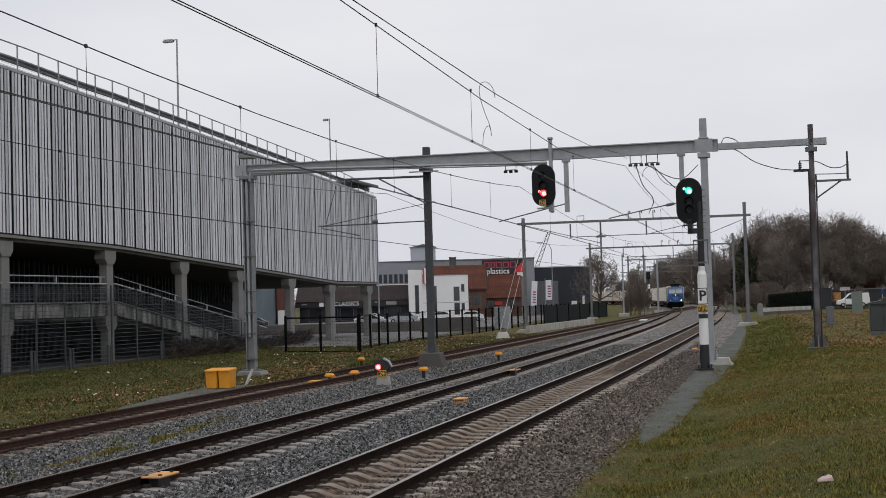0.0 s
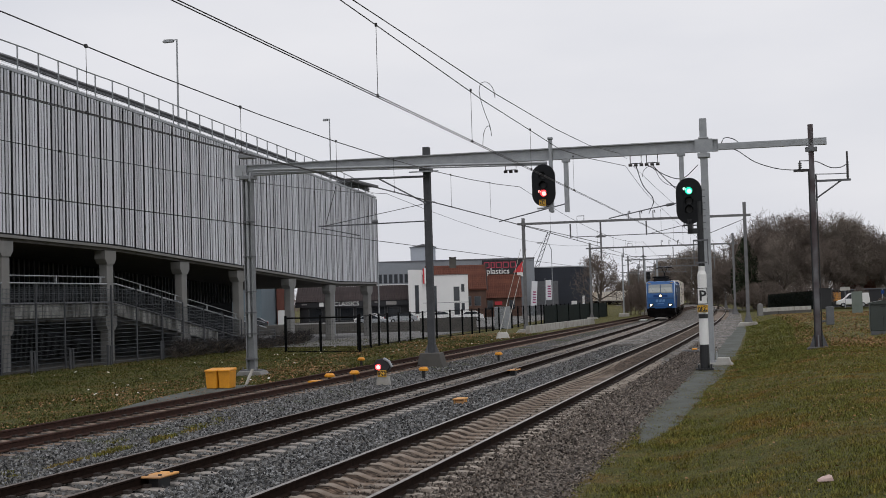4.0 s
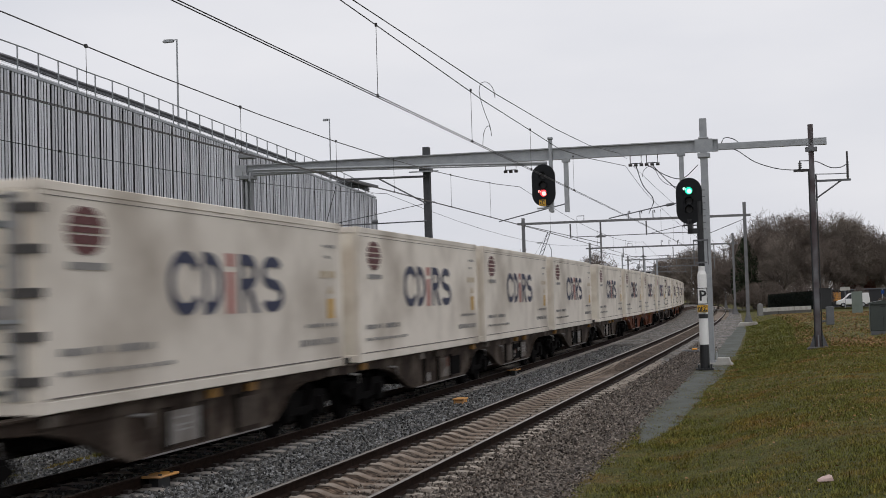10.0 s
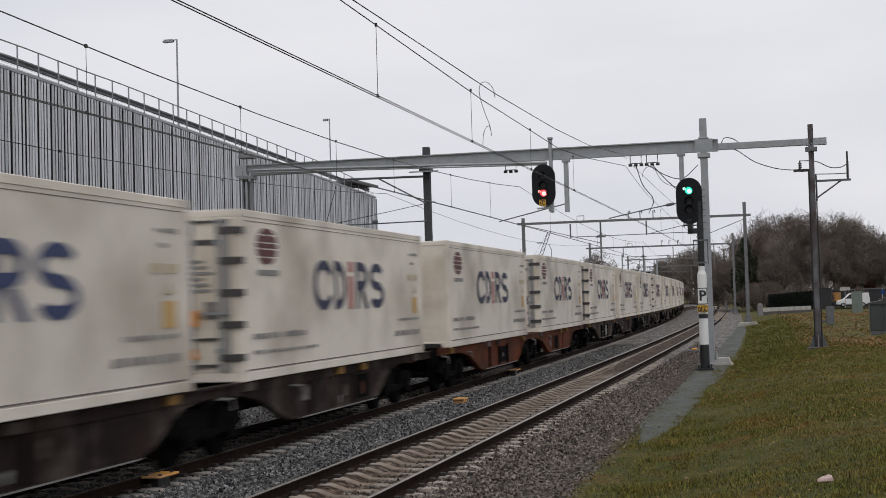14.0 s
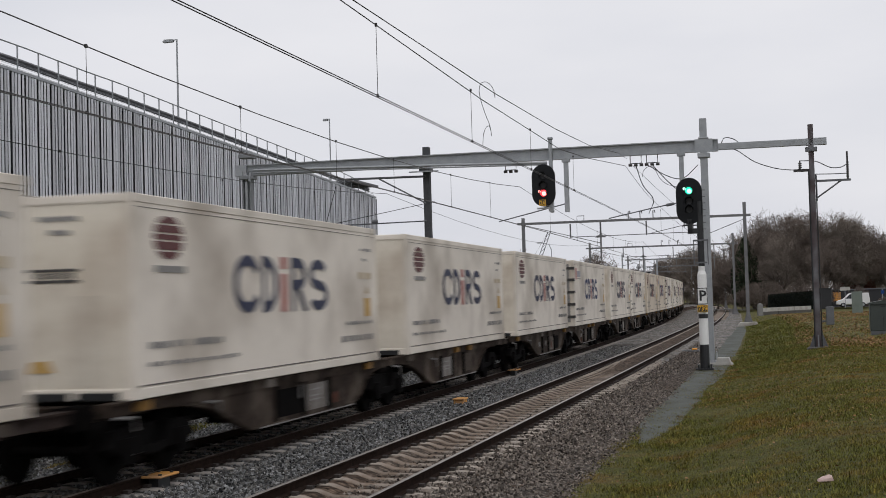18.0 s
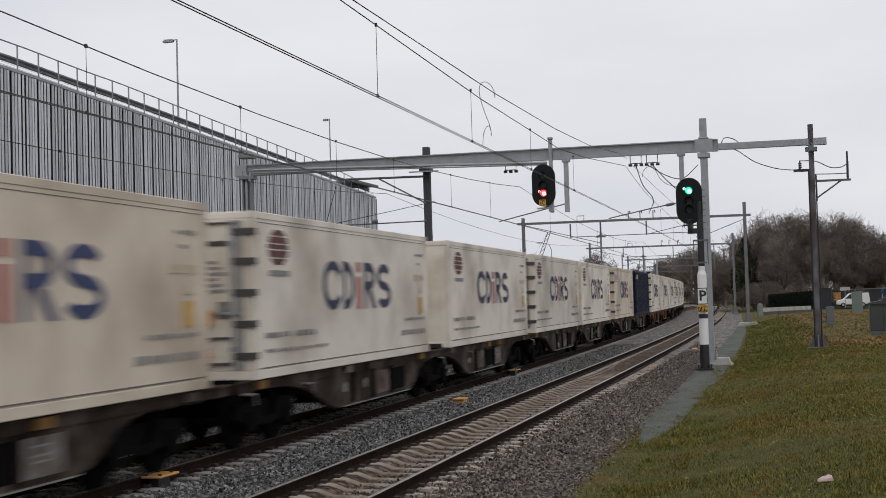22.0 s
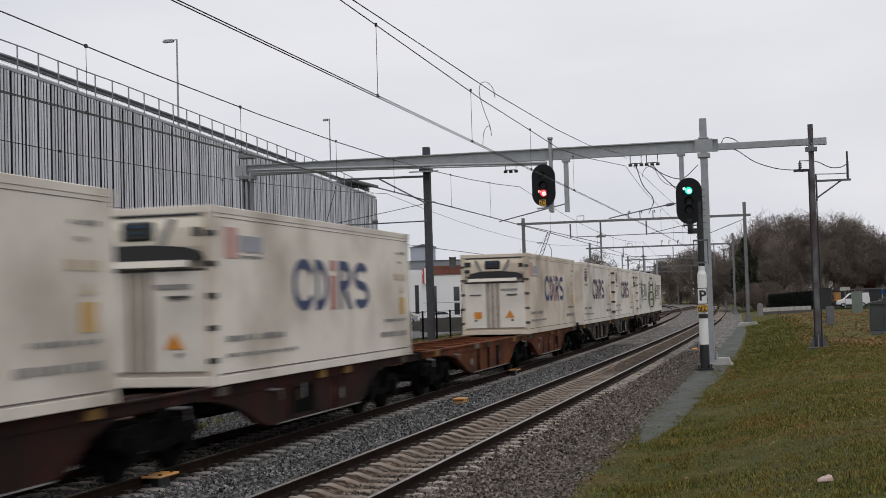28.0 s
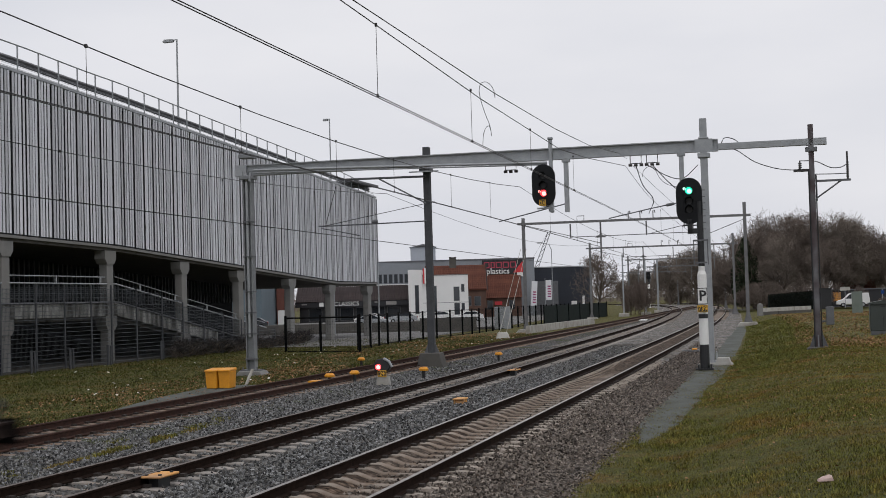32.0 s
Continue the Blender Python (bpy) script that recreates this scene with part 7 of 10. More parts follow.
# where each container's leading end stands, in metres behind the first one's
SLOTS = [-0.15, 14.9, 27.8, 40.55, 53.9, 68.7, 82.65, 97.0, 111.15, 124.95, 139.55, 154.15, 168.3, 182.2, 196.2, 210.1, 224.55, 238.85, 252.95, 266.95, 281.1, 293.2,
         306.5, 318.9, 332.6, 346.7, 360.15, 372.87, 386.7, 400.45, 414.4, 429.1, 443.15, 457.4, 471.15, 486.2, 500.3, 514.15, 528.7, 542.3, 557.2, 571.1]
DOORS = {2, 10, 12, 13, 16, 20, 22, 25, 27, 29, 31, 34, 35, 40}
UNITS = {36, 38, 41, 42}
BOXTAG = {9, 20, 24, 29, 31, 32, 36, 38}
BEIGE = {23, 24, 29, 38}
ORANGE_W = {7, 8, 11, 12, 31, 32}
BROWN_W = {37, 38}
RUST_W = {35, 36}
DARK_W = {10, 14, 15, 16, 9, 41, 42}


def train_pos(t):
    """Station of the first container's leading end at t seconds."""
    w = 0.7
    return 266.78 - 26.49 * t + 0.604 * w * math.log1p(math.exp(min(60, (t - 9) / w)))


def ride(offset, length, t, mid):
    """Pose on the middle track of a vehicle whose ends run on the rails. offset: metres behind the first container."""
    s = train_pos(t) + offset
    a, b = along(LINE_B, s), along(LINE_B, s + length)
    d = b - a
    p = (a + b) / 2 if mid else a
    return Matrix.Translation(p) @ Matrix.Rotation(math.atan2(-d.x, d.y), 4, 'Z')


RIDERS = []      # (thing, offset, length, pose at its middle, extra height)


def build_train():
    loco = build_loco()
    RIDERS.append((loco, -18.92, LOCO_LEN, False, 0.0))
    makers = {}

    def container(i):
        end = "doors" if i in DOORS else "unit" if i in UNITS else "plain"
        if i == 30:
            return build_container("container", "dark navy blue corrugated container with yellow stickers", M_NAVY, "plain", "", i, M_NAVY, "navy")
        if i in (41, 42):
            return build_container("reefer_container", "white refrigerated container with a green leaf print", M_REEFER_WHITE, "unit" if i == 41 else "doors", "", i, M_REEFER_BEIGE if i == 42 else M_ENDDIRT, "leaf_end" if i == 41 else "leaf")
        key = (end, i in BOXTAG, i in BEIGE)
        if key in makers:
            return copy_thing(makers[key], Matrix())
        bm = M_REEFER_BEIGE if i in BEIGE else M_REEFER
        what = {"doors": "hinged end doors", "unit": "end cooling unit", "plain": "plain grimy end"}[end]
        tone = "beige" if i in BEIGE else "creamy white"
        makers[key] = build_container("reefer_container", f"{tone} refrigerated container, dark blue mark, {what}", bm, end, "box" if i in BOXTAG else "round", i, bm if i in BEIGE else M_ENDDIRT)
        return makers[key]
    wag = {}
    for k, off in enumerate(SLOTS):
        i = k + 1
        if i != 37:
            RIDERS.append((container(i), off, CL, False, 1.2))
        jf, jr = k % 2 == 1, k % 2 == 0
        half = math.floor((off - SLOTS[k - 1] if jf else SLOTS[k + 1] - off) * 5 - CL * 5) / 10
        col = "orange" if i in ORANGE_W else "brown" if i in BROWN_W else "rust" if i in RUST_W else "dark" if i in DARK_W else "grey"
        paint = {"orange": M_W_ORANGE, "brown": M_W_BROWN, "rust": M_W_RUST, "dark": M_W_DARK, "grey": M_W_GREY}[col]
        label = {"brown": "brownish orange container wagon with deep side girders", "orange": "faded orange container wagon with deep side girders", "rust": "rusty dark red container wagon", "dark": "dark brown container wagon with grimy girders", "grey": "grey-brown container wagon with pale worn girders"}[col]
        if i == 37:
            label = "empty brownish orange container wagon with open cross members"
            w = build_wagon(paint, label, i, jf, jr, half)
        elif (col, i % 3, jf, half) in wag:
            w = copy_thing(wag[col, i % 3, jf, half], Matrix())
        else:
            w = wag[col, i % 3, jf, half] = build_wagon(paint, label, i, jf, jr, half)
        RIDERS.append((w, off, CL, True, 0.0))
    # tail lamps on the last wagon
    part("tail_lamp", Acc().tube([(0.9, 6.98, 1.35), (0.9, 7.08, 1.35)], 0.1, 10).box(0.82, 0.98, 6.92, 6.98, 1.15, 1.45), M_BLACK, RIDERS[-1][0])


build_train()


# ---- trackside things ----
def stadium(w, h, z0, n=10):
    """Outline of a board with round ends, in (x, z)."""
    r = w / 2
    pts = []
    for i in range(n + 1):
        t = math.pi * i / n
        pts.append((r * math.cos(t), z0 + h - r + r * math.sin(t)))
    for i in range(n + 1):
        t = math.pi + math.pi * i / n
        pts.append((r * math.cos(t), z0 + r + r * math.sin(t)))
    return pts


def signal_head(parent, x, z0, lit, mats, n_lamp):
    """Black board with hooded lamps; lit: index of the burning lamp from the top."""
    w, h = 0.95, 1.72
    board = part("signal_board", Acc().prism([(x + a, b) for a, b in stadium(w, h, z0)], 1, -0.1, 0.02), M_SIGHEAD, parent, "black board with rounded ends", bevel=0.01)
    part("backing", Acc().box(x - 0.2, x + 0.2, 0.02, 0.2, z0 + 0.25, z0 + h - 0.25), M_SIGHEAD, parent)
    zs = [z0 + h - 0.48, z0 + h - 0.86, z0 + h - 1.18][:n_lamp]
    for i, z in enumerate(zs):
        vs, fs = [], []
        m = 12
        for k in range(m + 1):
            t = radians(-20 + 220 * k / m)
            for y in (-0.1, -0.36):
                vs.append((x + 0.15 * math.cos(t), y, z + 0.15 * math.sin(t)))
        for k in range(m):
            fs.append((2 * k, 2 * k + 1, 2 * k + 3, 2 * k + 2))
        hood = part("lamp_hood", Acc().add(vs, fs), M_SIGHEAD, board)
        if i == lit:
            part("lens", Acc().tube([(x, -0.13, z), (x, -0.1, z)], 0.13, 18), mats[0], hood, "glowing lens")
            part("lens_core", Acc().tube([(x + 0.02, -0.145, z - 0.02), (x + 0.02, -0.13, z - 0.02)], 0.085, 16).tube([(x - 0.16, -0.14, z + 0.07), (x - 0.16, -0.12, z + 0.07)], 0.055, 10), mats[1], hood)
        else:
            part("lens", Acc().tube([(x, -0.12, z), (x, -0.1, z)], 0.12, 16), M_BLACK, hood, "unlit lens")
    return board


def number_plate(parent, x, y, z, text, w=0.32, h=0.24):
    p = part("number_board", Acc().box(x - w / 2, x + w / 2, y, y + 0.02, z, z + h), M_BLACK, parent)
    e = 0.02
    part("number_frame", Acc().box(x - w / 2, x + w / 2, y - 0.006, y, z, z + e).box(x - w / 2, x + w / 2, y - 0.006, y, z + h - e, z + h).box(x - w / 2, x - w / 2 + e, y - 0.006, y, z + e, z + h - e).box(x + w / 2 - e, x + w / 2, y - 0.006, y, z + e, z + h - e), M_AMBER, p)
    lettering("number", text, h * 0.85, M_AMBER, p, pose(x, y - 0.006, z + h / 2, 90), bold=0.004)


def hanging_signal():
    S = thing("railway_signal", F56 @ Matrix.Translation((0, -0.22, 0)), "black signal showing red, hung from the portal beam", "signal")
    signal_head(S, 1.03, 6.2, 2, (M_RED_ON, M_REDCORE), 3)
    number_plate(S, 1.03, -0.42, 6.2, "26", 0.27, 0.25)
    part("bracket", Acc().box(1.2, 1.4, 0.0, 0.2, 6.0, 6.3).box(0.75, 1.3, -0.1, 0.1, 6.1, 6.16).box(1.2, 1.36, 0.05, 0.2, 7.3, 7.4), M_GALV, S)


def post_signal():
    s = 52.7
    S = thing("railway_signal", on_line(LINE_B, s, 0, 0), "green lit signal on a black and white striped post", "signal")
    x = 7.38
    post = part("post", Acc().tube([(x, 0, -0.25), (x, 0, 3.2)], 0.168, 16), M_WHITE, S, "white painted tubular post", smooth=True)
    part("black_band", Acc().tube([(x, 0, -0.25), (x, 0, 0.62)], 0.173, 16), M_BLACK, post)
    part("black_band", Acc().tube([(x, 0, 1.58), (x, 0, 1.74)], 0.173, 16), M_BLACK, post)
    part("neck", Acc().tube([(x, 0, 3.2), (x, 0, 3.34)], 0.168, 16, r2=0.115).tube([(x, 0, 3.33), (x, 0, 3.52)], 0.118, 12), M_WHITE, post)
    up = part("upper_post", Acc().tube([(x, 0.0, 3.5), (x, 0, 5.9)], 0.12, 12), M_BLACK, S)
    part("cage", Acc().tube([(x - 0.25, -0.1, 3.55), (x - 0.25, -0.1, 4.45)], 0.02, 5).tube([(x + 0.25, -0.1, 3.55), (x + 0.25, -0.1, 4.45)], 0.02, 5).box(x - 0.27, x + 0.27, -0.13, 0.13, 4.42, 4.48).box(x - 0.2, x + 0.2, -0.12, 0.12, 3.6, 3.66), M_GALV_DARK, up)
    part("arm", Acc().box(x - 0.45, x + 0.1, -0.1, 0.1, 4.72, 4.9).box(x - 0.45, x - 0.27, -0.1, 0.1, 4.72, 5.25).tube([(x - 0.58, 0, 4.95), (x - 0.58, 0, 5.4)], 0.02, 5).box(x - 0.62, x, -0.03, 0.03, 5.0, 5.04).box(x - 0.3, x, -0.03, 0.03, 5.3, 5.34), M_BLACK, up)
    a = Acc()
    for k in range(7):
        a.box(x + 0.0, x + 0.22, -0.04, -0.01, 4.85 + k * 0.24, 4.88 + k * 0.24)
    part("rung", a, M_GALV_DARK, up)
    signal_head(S, 7.02, 5.06, 0, (M_GREEN_ON, M_GREENCORE), 3)
    plate = part("letter_board", Acc().box(x - 0.185, x + 0.185, -0.24, -0.165, 2.1, 2.7), M_WHITE, post)
    part("board_edge", Acc().box(x - 0.185, x + 0.185, -0.246, -0.24, 2.1, 2.125).box(x - 0.185, x + 0.185, -0.246, -0.24, 2.675, 2.7).box(x - 0.185, x - 0.16, -0.246, -0.24, 2.125, 2.675).box(x + 0.16, x + 0.185, -0.246, -0.24, 2.125, 2.675), M_BLACK, plate)
    lettering("letter", "P", 0.52, M_BLACK, plate, pose(x + 0.01, -0.246, 2.4, 90), bold=0.012)
    number_plate(post, x, -0.24, 1.81, "739", 0.37, 0.26)
    part("base_plate", Acc().box(x - 0.32, x + 0.32, -0.28, 0.28, -0.29, -0.24).box(x - 0.26, x - 0.2, -0.2, 0.2, -0.24, -0.1).box(x + 0.2, x + 0.26, -0.2, 0.2, -0.24, -0.1), M_BLACK, S)


hanging_signal()
post_signal()


def dwarf_signal():
    D = thing("dwarf_signal", on_line(LINE_B, 45.8, -2.88, -0.26), "low dwarf signal showing red on a white concrete foot", "signal")
    part("foot", Acc().prism([(-0.22, 0.0), (0.22, 0.0), (0.17, 0.3), (-0.17, 0.3)], 1, -0.14, 0.14), M_CONC_PALE, D)
    h = part("lamp_case", Acc().prism([(-0.28, 0.42), (0.12, 0.42), (0.26, 0.56), (0.24, 0.78), (0.05, 0.9), (-0.2, 0.86), (-0.3, 0.7)], 1, -0.12, 0.16), M_BLACK, D, bevel=0.03)
    part("hood", Acc().tube([(0.05, -0.1, 0.88), (0.24, -0.12, 0.78), (0.34, -0.12, 0.6)], 0.045, 8), M_GALV, h, "pale rim of the hood")
    part("lens", Acc().tube([(-0.14, -0.15, 0.6), (-0.14, -0.12, 0.6)], 0.1, 16), M_RED_ON, h, "glowing red lens")
    part("lens_core", Acc().tube([(-0.13, -0.165, 0.6), (-0.13, -0.15, 0.6)], 0.065, 14), M_REDCORE, h)
    number_plate(D, 0.0, -0.17, 0.27, "24", 0.3, 0.22)


dwarf_signal()


def marker(s, lat, z=-0.25, h=0.3):
    T = thing("cable_marker", on_line(LINE_B, s, lat, z), "low black post with a yellow domed cap in the ballast", "marker", "cable markers")
    part("post", Acc().tube([(0, 0, -0.05), (0, 0, h)], 0.06, 8), M_BLACK, T)
    part("cap", Acc().loft([[(0.17 * math.cos(t), 0.17 * math.sin(t), h) for t in [k * math.pi / 6 for k in range(12)]], [(0.18 * math.cos(t), 0.18 * math.sin(t), h + 0.06) for t in [k * math.pi / 6 for k in range(12)]], [(0.11 * math.cos(t), 0.11 * math.sin(t), h + 0.13) for t in [k * math.pi / 6 for k in range(12)]]]), M_YELLOW, T, "yellow plastic cap")


for s, la in ((45.4, -4.65), (46.9, -4.25), (48.5, -2.2), (60.6, -1.95)):
    marker(s, la)
marker(60.0, -8.1, -0.4, 0.35)
thing("orange_plate", on_line(LINE_B, 45.6, -5.15, -0.1), "flat orange plate beside a marker", "plate", acc=Acc().box(-0.25, 0.25, -0.3, 0.3, -0.03, 0.03).box(-0.1, 0.1, -0.1, 0.1, -0.3, -0.03), material=M_YELLOW, bevel=0.01)


def rail_pad(s, lat, w, l, z, label):
    P = thing("track_magnet", on_line(LINE_B, s, lat, z), label, "track magnet", "track magnets")
    part("plate", Acc().box(-w / 2, w / 2, -l / 2, l / 2, 0.005, 0.04), M_ORANGE, P, bevel=0.012)
    part("support", Acc().box(-w * 0.22, w * 0.22, -l * 0.3, l * 0.3, -0.17, 0.005), M_BLACK, P)
    for x in (-0.3, 0.3):
        for y in (-0.3, 0.3):
            part("bolt", Acc().tube([(x * w, y * l, 0.04), (x * w, y * l, 0.06)], 0.03, 8), M_BLACK, P)


rail_pad(21.3, 0.93, 0.36, 0.66, -0.05, "weathered orange plate bolted beside the rail")
rail_pad(49.0, 0.95, 0.36, 0.75, -0.02, "small faded orange plate beside the rail")
T = thing("track_box", on_line(LINE_B, 37.0, 1.85, -0.24), "low orange box lying in the ballast", "box")
part("box_body", Acc().box(-0.13, 0.13, -0.24, 0.24, 0, 0.13), M_ORANGE, T, bevel=0.02)
part("box_lid", Acc().box(-0.15, 0.15, -0.27, 0.27, 0.13, 0.16), M_ORANGE, T)
T = thing("track_box", on_line(LINE_B, 67.8, 6.0, -0.3), "small yellow topped box beside the striped post", "box")
part("box_body", Acc().box(-0.4, 0.4, -0.3, 0.3, 0, 0.12), M_GALV_DARK, T, bevel=0.02)
part("box_lid", Acc().box(0.05, 0.3, -0.2, 0.2, 0.12, 0.19), M_YELLOW, T, "yellow lid", bevel=0.02)
thing("concrete_slab", on_line(LINE_B, 149.5, -2.3, -0.24), "flat white slab lying between the tracks", "slab", acc=Acc().box(-0.35, 0.35, -2.2, 2.2, 0, 0.12), material=M_WHITE, bevel=0.02)
thing("marker_pipe", Matrix(), "pale plastic pipe leaning out of the ground by a mast", "pipe", acc=Acc().tube([(-7.33, 48.85, -0.42), (-7.1, 49.17, 0.19)], 0.055, 8), material=M_CONC_PALE)
# grit box
def grit_bin(lat, deep, label):
    T = thing("grit_bin", on_line(LINE_B, 45.9, lat, -0.37), label, "box", "grit bins")
    part("box_body", Acc().loft([[(-0.19, -deep + 0.04, 0.07), (0.19, -deep + 0.04, 0.07), (0.19, 0.28, 0.07), (-0.19, 0.28, 0.07)], [(-0.215, -deep, 0.66), (0.215, -deep, 0.66), (0.215, 0.32, 0.66), (-0.215, 0.32, 0.66)]]), M_YELLOW, T, bevel=0.02)
    part("lid", Acc().loft([[(-0.225, -deep - 0.05, 0.66), (0.225, -deep - 0.05, 0.66), (0.225, 0.34, 0.66), (-0.225, 0.34, 0.66)], [(-0.22, -deep - 0.03, 0.71), (0.22, -deep - 0.03, 0.71), (0.22, 0.32, 0.76), (-0.22, 0.32, 0.76)]]), M_YELLOW, T, "yellow lid", bevel=0.012)
    part("lid_grip", Acc().box(-0.1, 0.1, -deep - 0.07, -deep - 0.045, 0.655, 0.685), M_YELLOW, T)
    part("foot", Acc().box(-0.17, 0.17, -deep + 0.08, 0.24, 0, 0.08), M_HINGE, T)


grit_bin(-9.02, 0.34, "bright yellow plastic grit bin on the worn asphalt")
grit_bin(-8.56, 0.3, "bright yellow plastic grit bin beside its twin")
thing("asphalt_pad", on_line(LINE_B, 44.0, -8.3, -0.335), "worn grey asphalt pad under the yellow grit box", "slab", acc=Acc().loft([[(-1.4, 3.4, z), (0.35, 3.4, z), (0.4, -4.0, z), (0.35, -7.0, z), (0.1, -7.0, z), (-0.7, -3.0, z)] for z in (-0.1, 0.03)]), material=M_PATH)


# ---- cabinets and mast gear on the grassy bank ----
def cabinet(name, m, w, d, h, label, roof=True, paint=None):
    C = thing(name, m, label, "cabinet")
    paint = paint or (M_CABINET_DK if roof else M_CABINET)
    part("body", Acc().box(-w / 2, w / 2, -d / 2, d / 2, 0.25 if roof else 0.0, h), paint, C, bevel=0.02)
    if roof:
        part("plinth", Acc().box(-w / 2 + 0.04, w / 2 - 0.04, -d / 2 + 0.04, d / 2 - 0.04, 0, 0.25), M_GALV_DARK, C)
        part("lid", Acc().prism([(-w / 2 - 0.08, h), (w / 2 + 0.08, h), (w / 2 + 0.06, h + 0.06), (0, h + 0.17), (-w / 2 - 0.06, h + 0.06)], 1, -d / 2 - 0.06, d / 2 + 0.06), paint, C)
        part("door_handle", Acc().box(-0.02, 0.02, -d / 2 - 0.04, -d / 2, h * 0.5, h * 0.6).box(-0.1, 0.1, -d / 2 - 0.015, -d / 2, h - 0.14, h - 0.1), M_BLACK, C)
        part("door_seam", Acc().box(-0.008, 0.008, -d / 2 - 0.006, -d / 2, 0.28, h - 0.05), M_BLACK, C)
    return C


M_CABINET = mat("grey_green_cabinet_paint", (0.16, 0.19, 0.165), (0.12, 0.145, 0.125), rough=0.55, scale=1.5, grain=20, bump=0.03)
M_CABINET_DK = mat("dark_green_cabinet_paint", (0.042, 0.052, 0.047), (0.03, 0.037, 0.033), rough=0.55, scale=1.5, grain=20, bump=0.03)
cabinet("relay_cabinet", pose(20.35, 62.4, 0.28, 0, 0, -14), 1.15, 0.7, 1.5, "dark green steel relay cabinet with a pitched lid on the grass")
cabinet("utility_cabinet", pose(36.75, 119.5, 0.2, 0, 0, -14), 0.9, 0.6, 2.1, "tall plain grey-green utility cabinet on the bank", False)


# ---- fences, yard and buildings beyond the siding ----
M_BRICK_RED = mat("red_brick_wall", (0.165, 0.07, 0.055), (0.11, 0.048, 0.04), rough=0.9, scale=0.8, grain=9)
M_BRICK_DK = mat("brown_brick_wall", (0.14, 0.085, 0.065), (0.09, 0.055, 0.045), rough=0.9, scale=0.8, grain=9)
M_TILE_RED = mat("orange_roof_tile", (0.145, 0.056, 0.038), (0.09, 0.038, 0.028), rough=0.85, scale=0.8, grain=9, vary=0.15)
M_TILE_DK = mat("dark_brown_roof_tile", (0.055, 0.042, 0.042), (0.035, 0.028, 0.028), rough=0.8, scale=0.8, grain=9, vary=0.12)
M_RENDER_W = mat("white_render", (0.75, 0.75, 0.74), (0.66, 0.66, 0.65), rough=0.85, scale=0.5, grain=6, bump=0.05)
M_HALL = mat("grey_hall_cladding", (0.24, 0.26, 0.285), (0.2, 0.215, 0.235), rough=0.6, scale=0.3, grain=5, bump=0.03)
M_JOINT = mat("dark_panel_joint", (0.04, 0.045, 0.055), rough=0.7, bump=0)
M_HALL_BLUE = mat("dark_blue_cladding", (0.016, 0.021, 0.034), (0.011, 0.015, 0.025), rough=0.5, scale=0.3, grain=5, bump=0.03)
M_TEAL_WALL = mat("blue_grey_metal_wall", (0.12, 0.16, 0.185), (0.095, 0.125, 0.145), rough=0.6, scale=0.3, grain=5, bump=0.03)
M_SHOP = mat("black_shop_front", (0.014, 0.014, 0.018), rough=0.4, bump=0.02)
M_CARWHITE = mat("white_car_paint", (0.72, 0.72, 0.72), (0.68, 0.68, 0.68), rough=0.3, bump=0, spec=0.6)
M_CARSILVER = mat("silver_car_paint", (0.38, 0.4, 0.42), (0.34, 0.36, 0.38), rough=0.3, metal=0.4, bump=0)
M_CARDARK = mat("dark_car_paint", (0.03, 0.034, 0.04), rough=0.3, bump=0, spec=0.6)
M_CARRED = mat("red_car_paint", (0.3, 0.03, 0.03), rough=0.3, bump=0)
M_TYRE = mat("black_rubber", (0.015, 0.015, 0.015), rough=0.9, bump=0)
M_YARD = mat("pale_yard_paving", (0.19, 0.185, 0.18), (0.13, 0.128, 0.125), rough=0.95, scale=0.6, grain=20)
M_BANNER = mat("white_banner_cloth", (0.72, 0.73, 0.75), (0.64, 0.65, 0.68), rough=0.9, bump=0.05)
M_SIGNDULL = mat("dull_red_sign", (0.5, 0.08, 0.12), rough=0.7, bump=0)
M_PRINTPINK = mat("pink_violet_print", (0.5, 0.06, 0.12), (0.12, 0.06, 0.2), rough=0.7, scale=1.5, bump=0)
M_SIGNRED = mat("red_sign", (0.6, 0.04, 0.05), rough=0.6, bump=0)

ribbon("yard_paving", LINE_B, 92, 260, 4.0, [(-64, -0.44), (-40, -0.42), (-17.5, -0.42)], M_YARD, "grey asphalt yard and car park behind the fence", "yard")


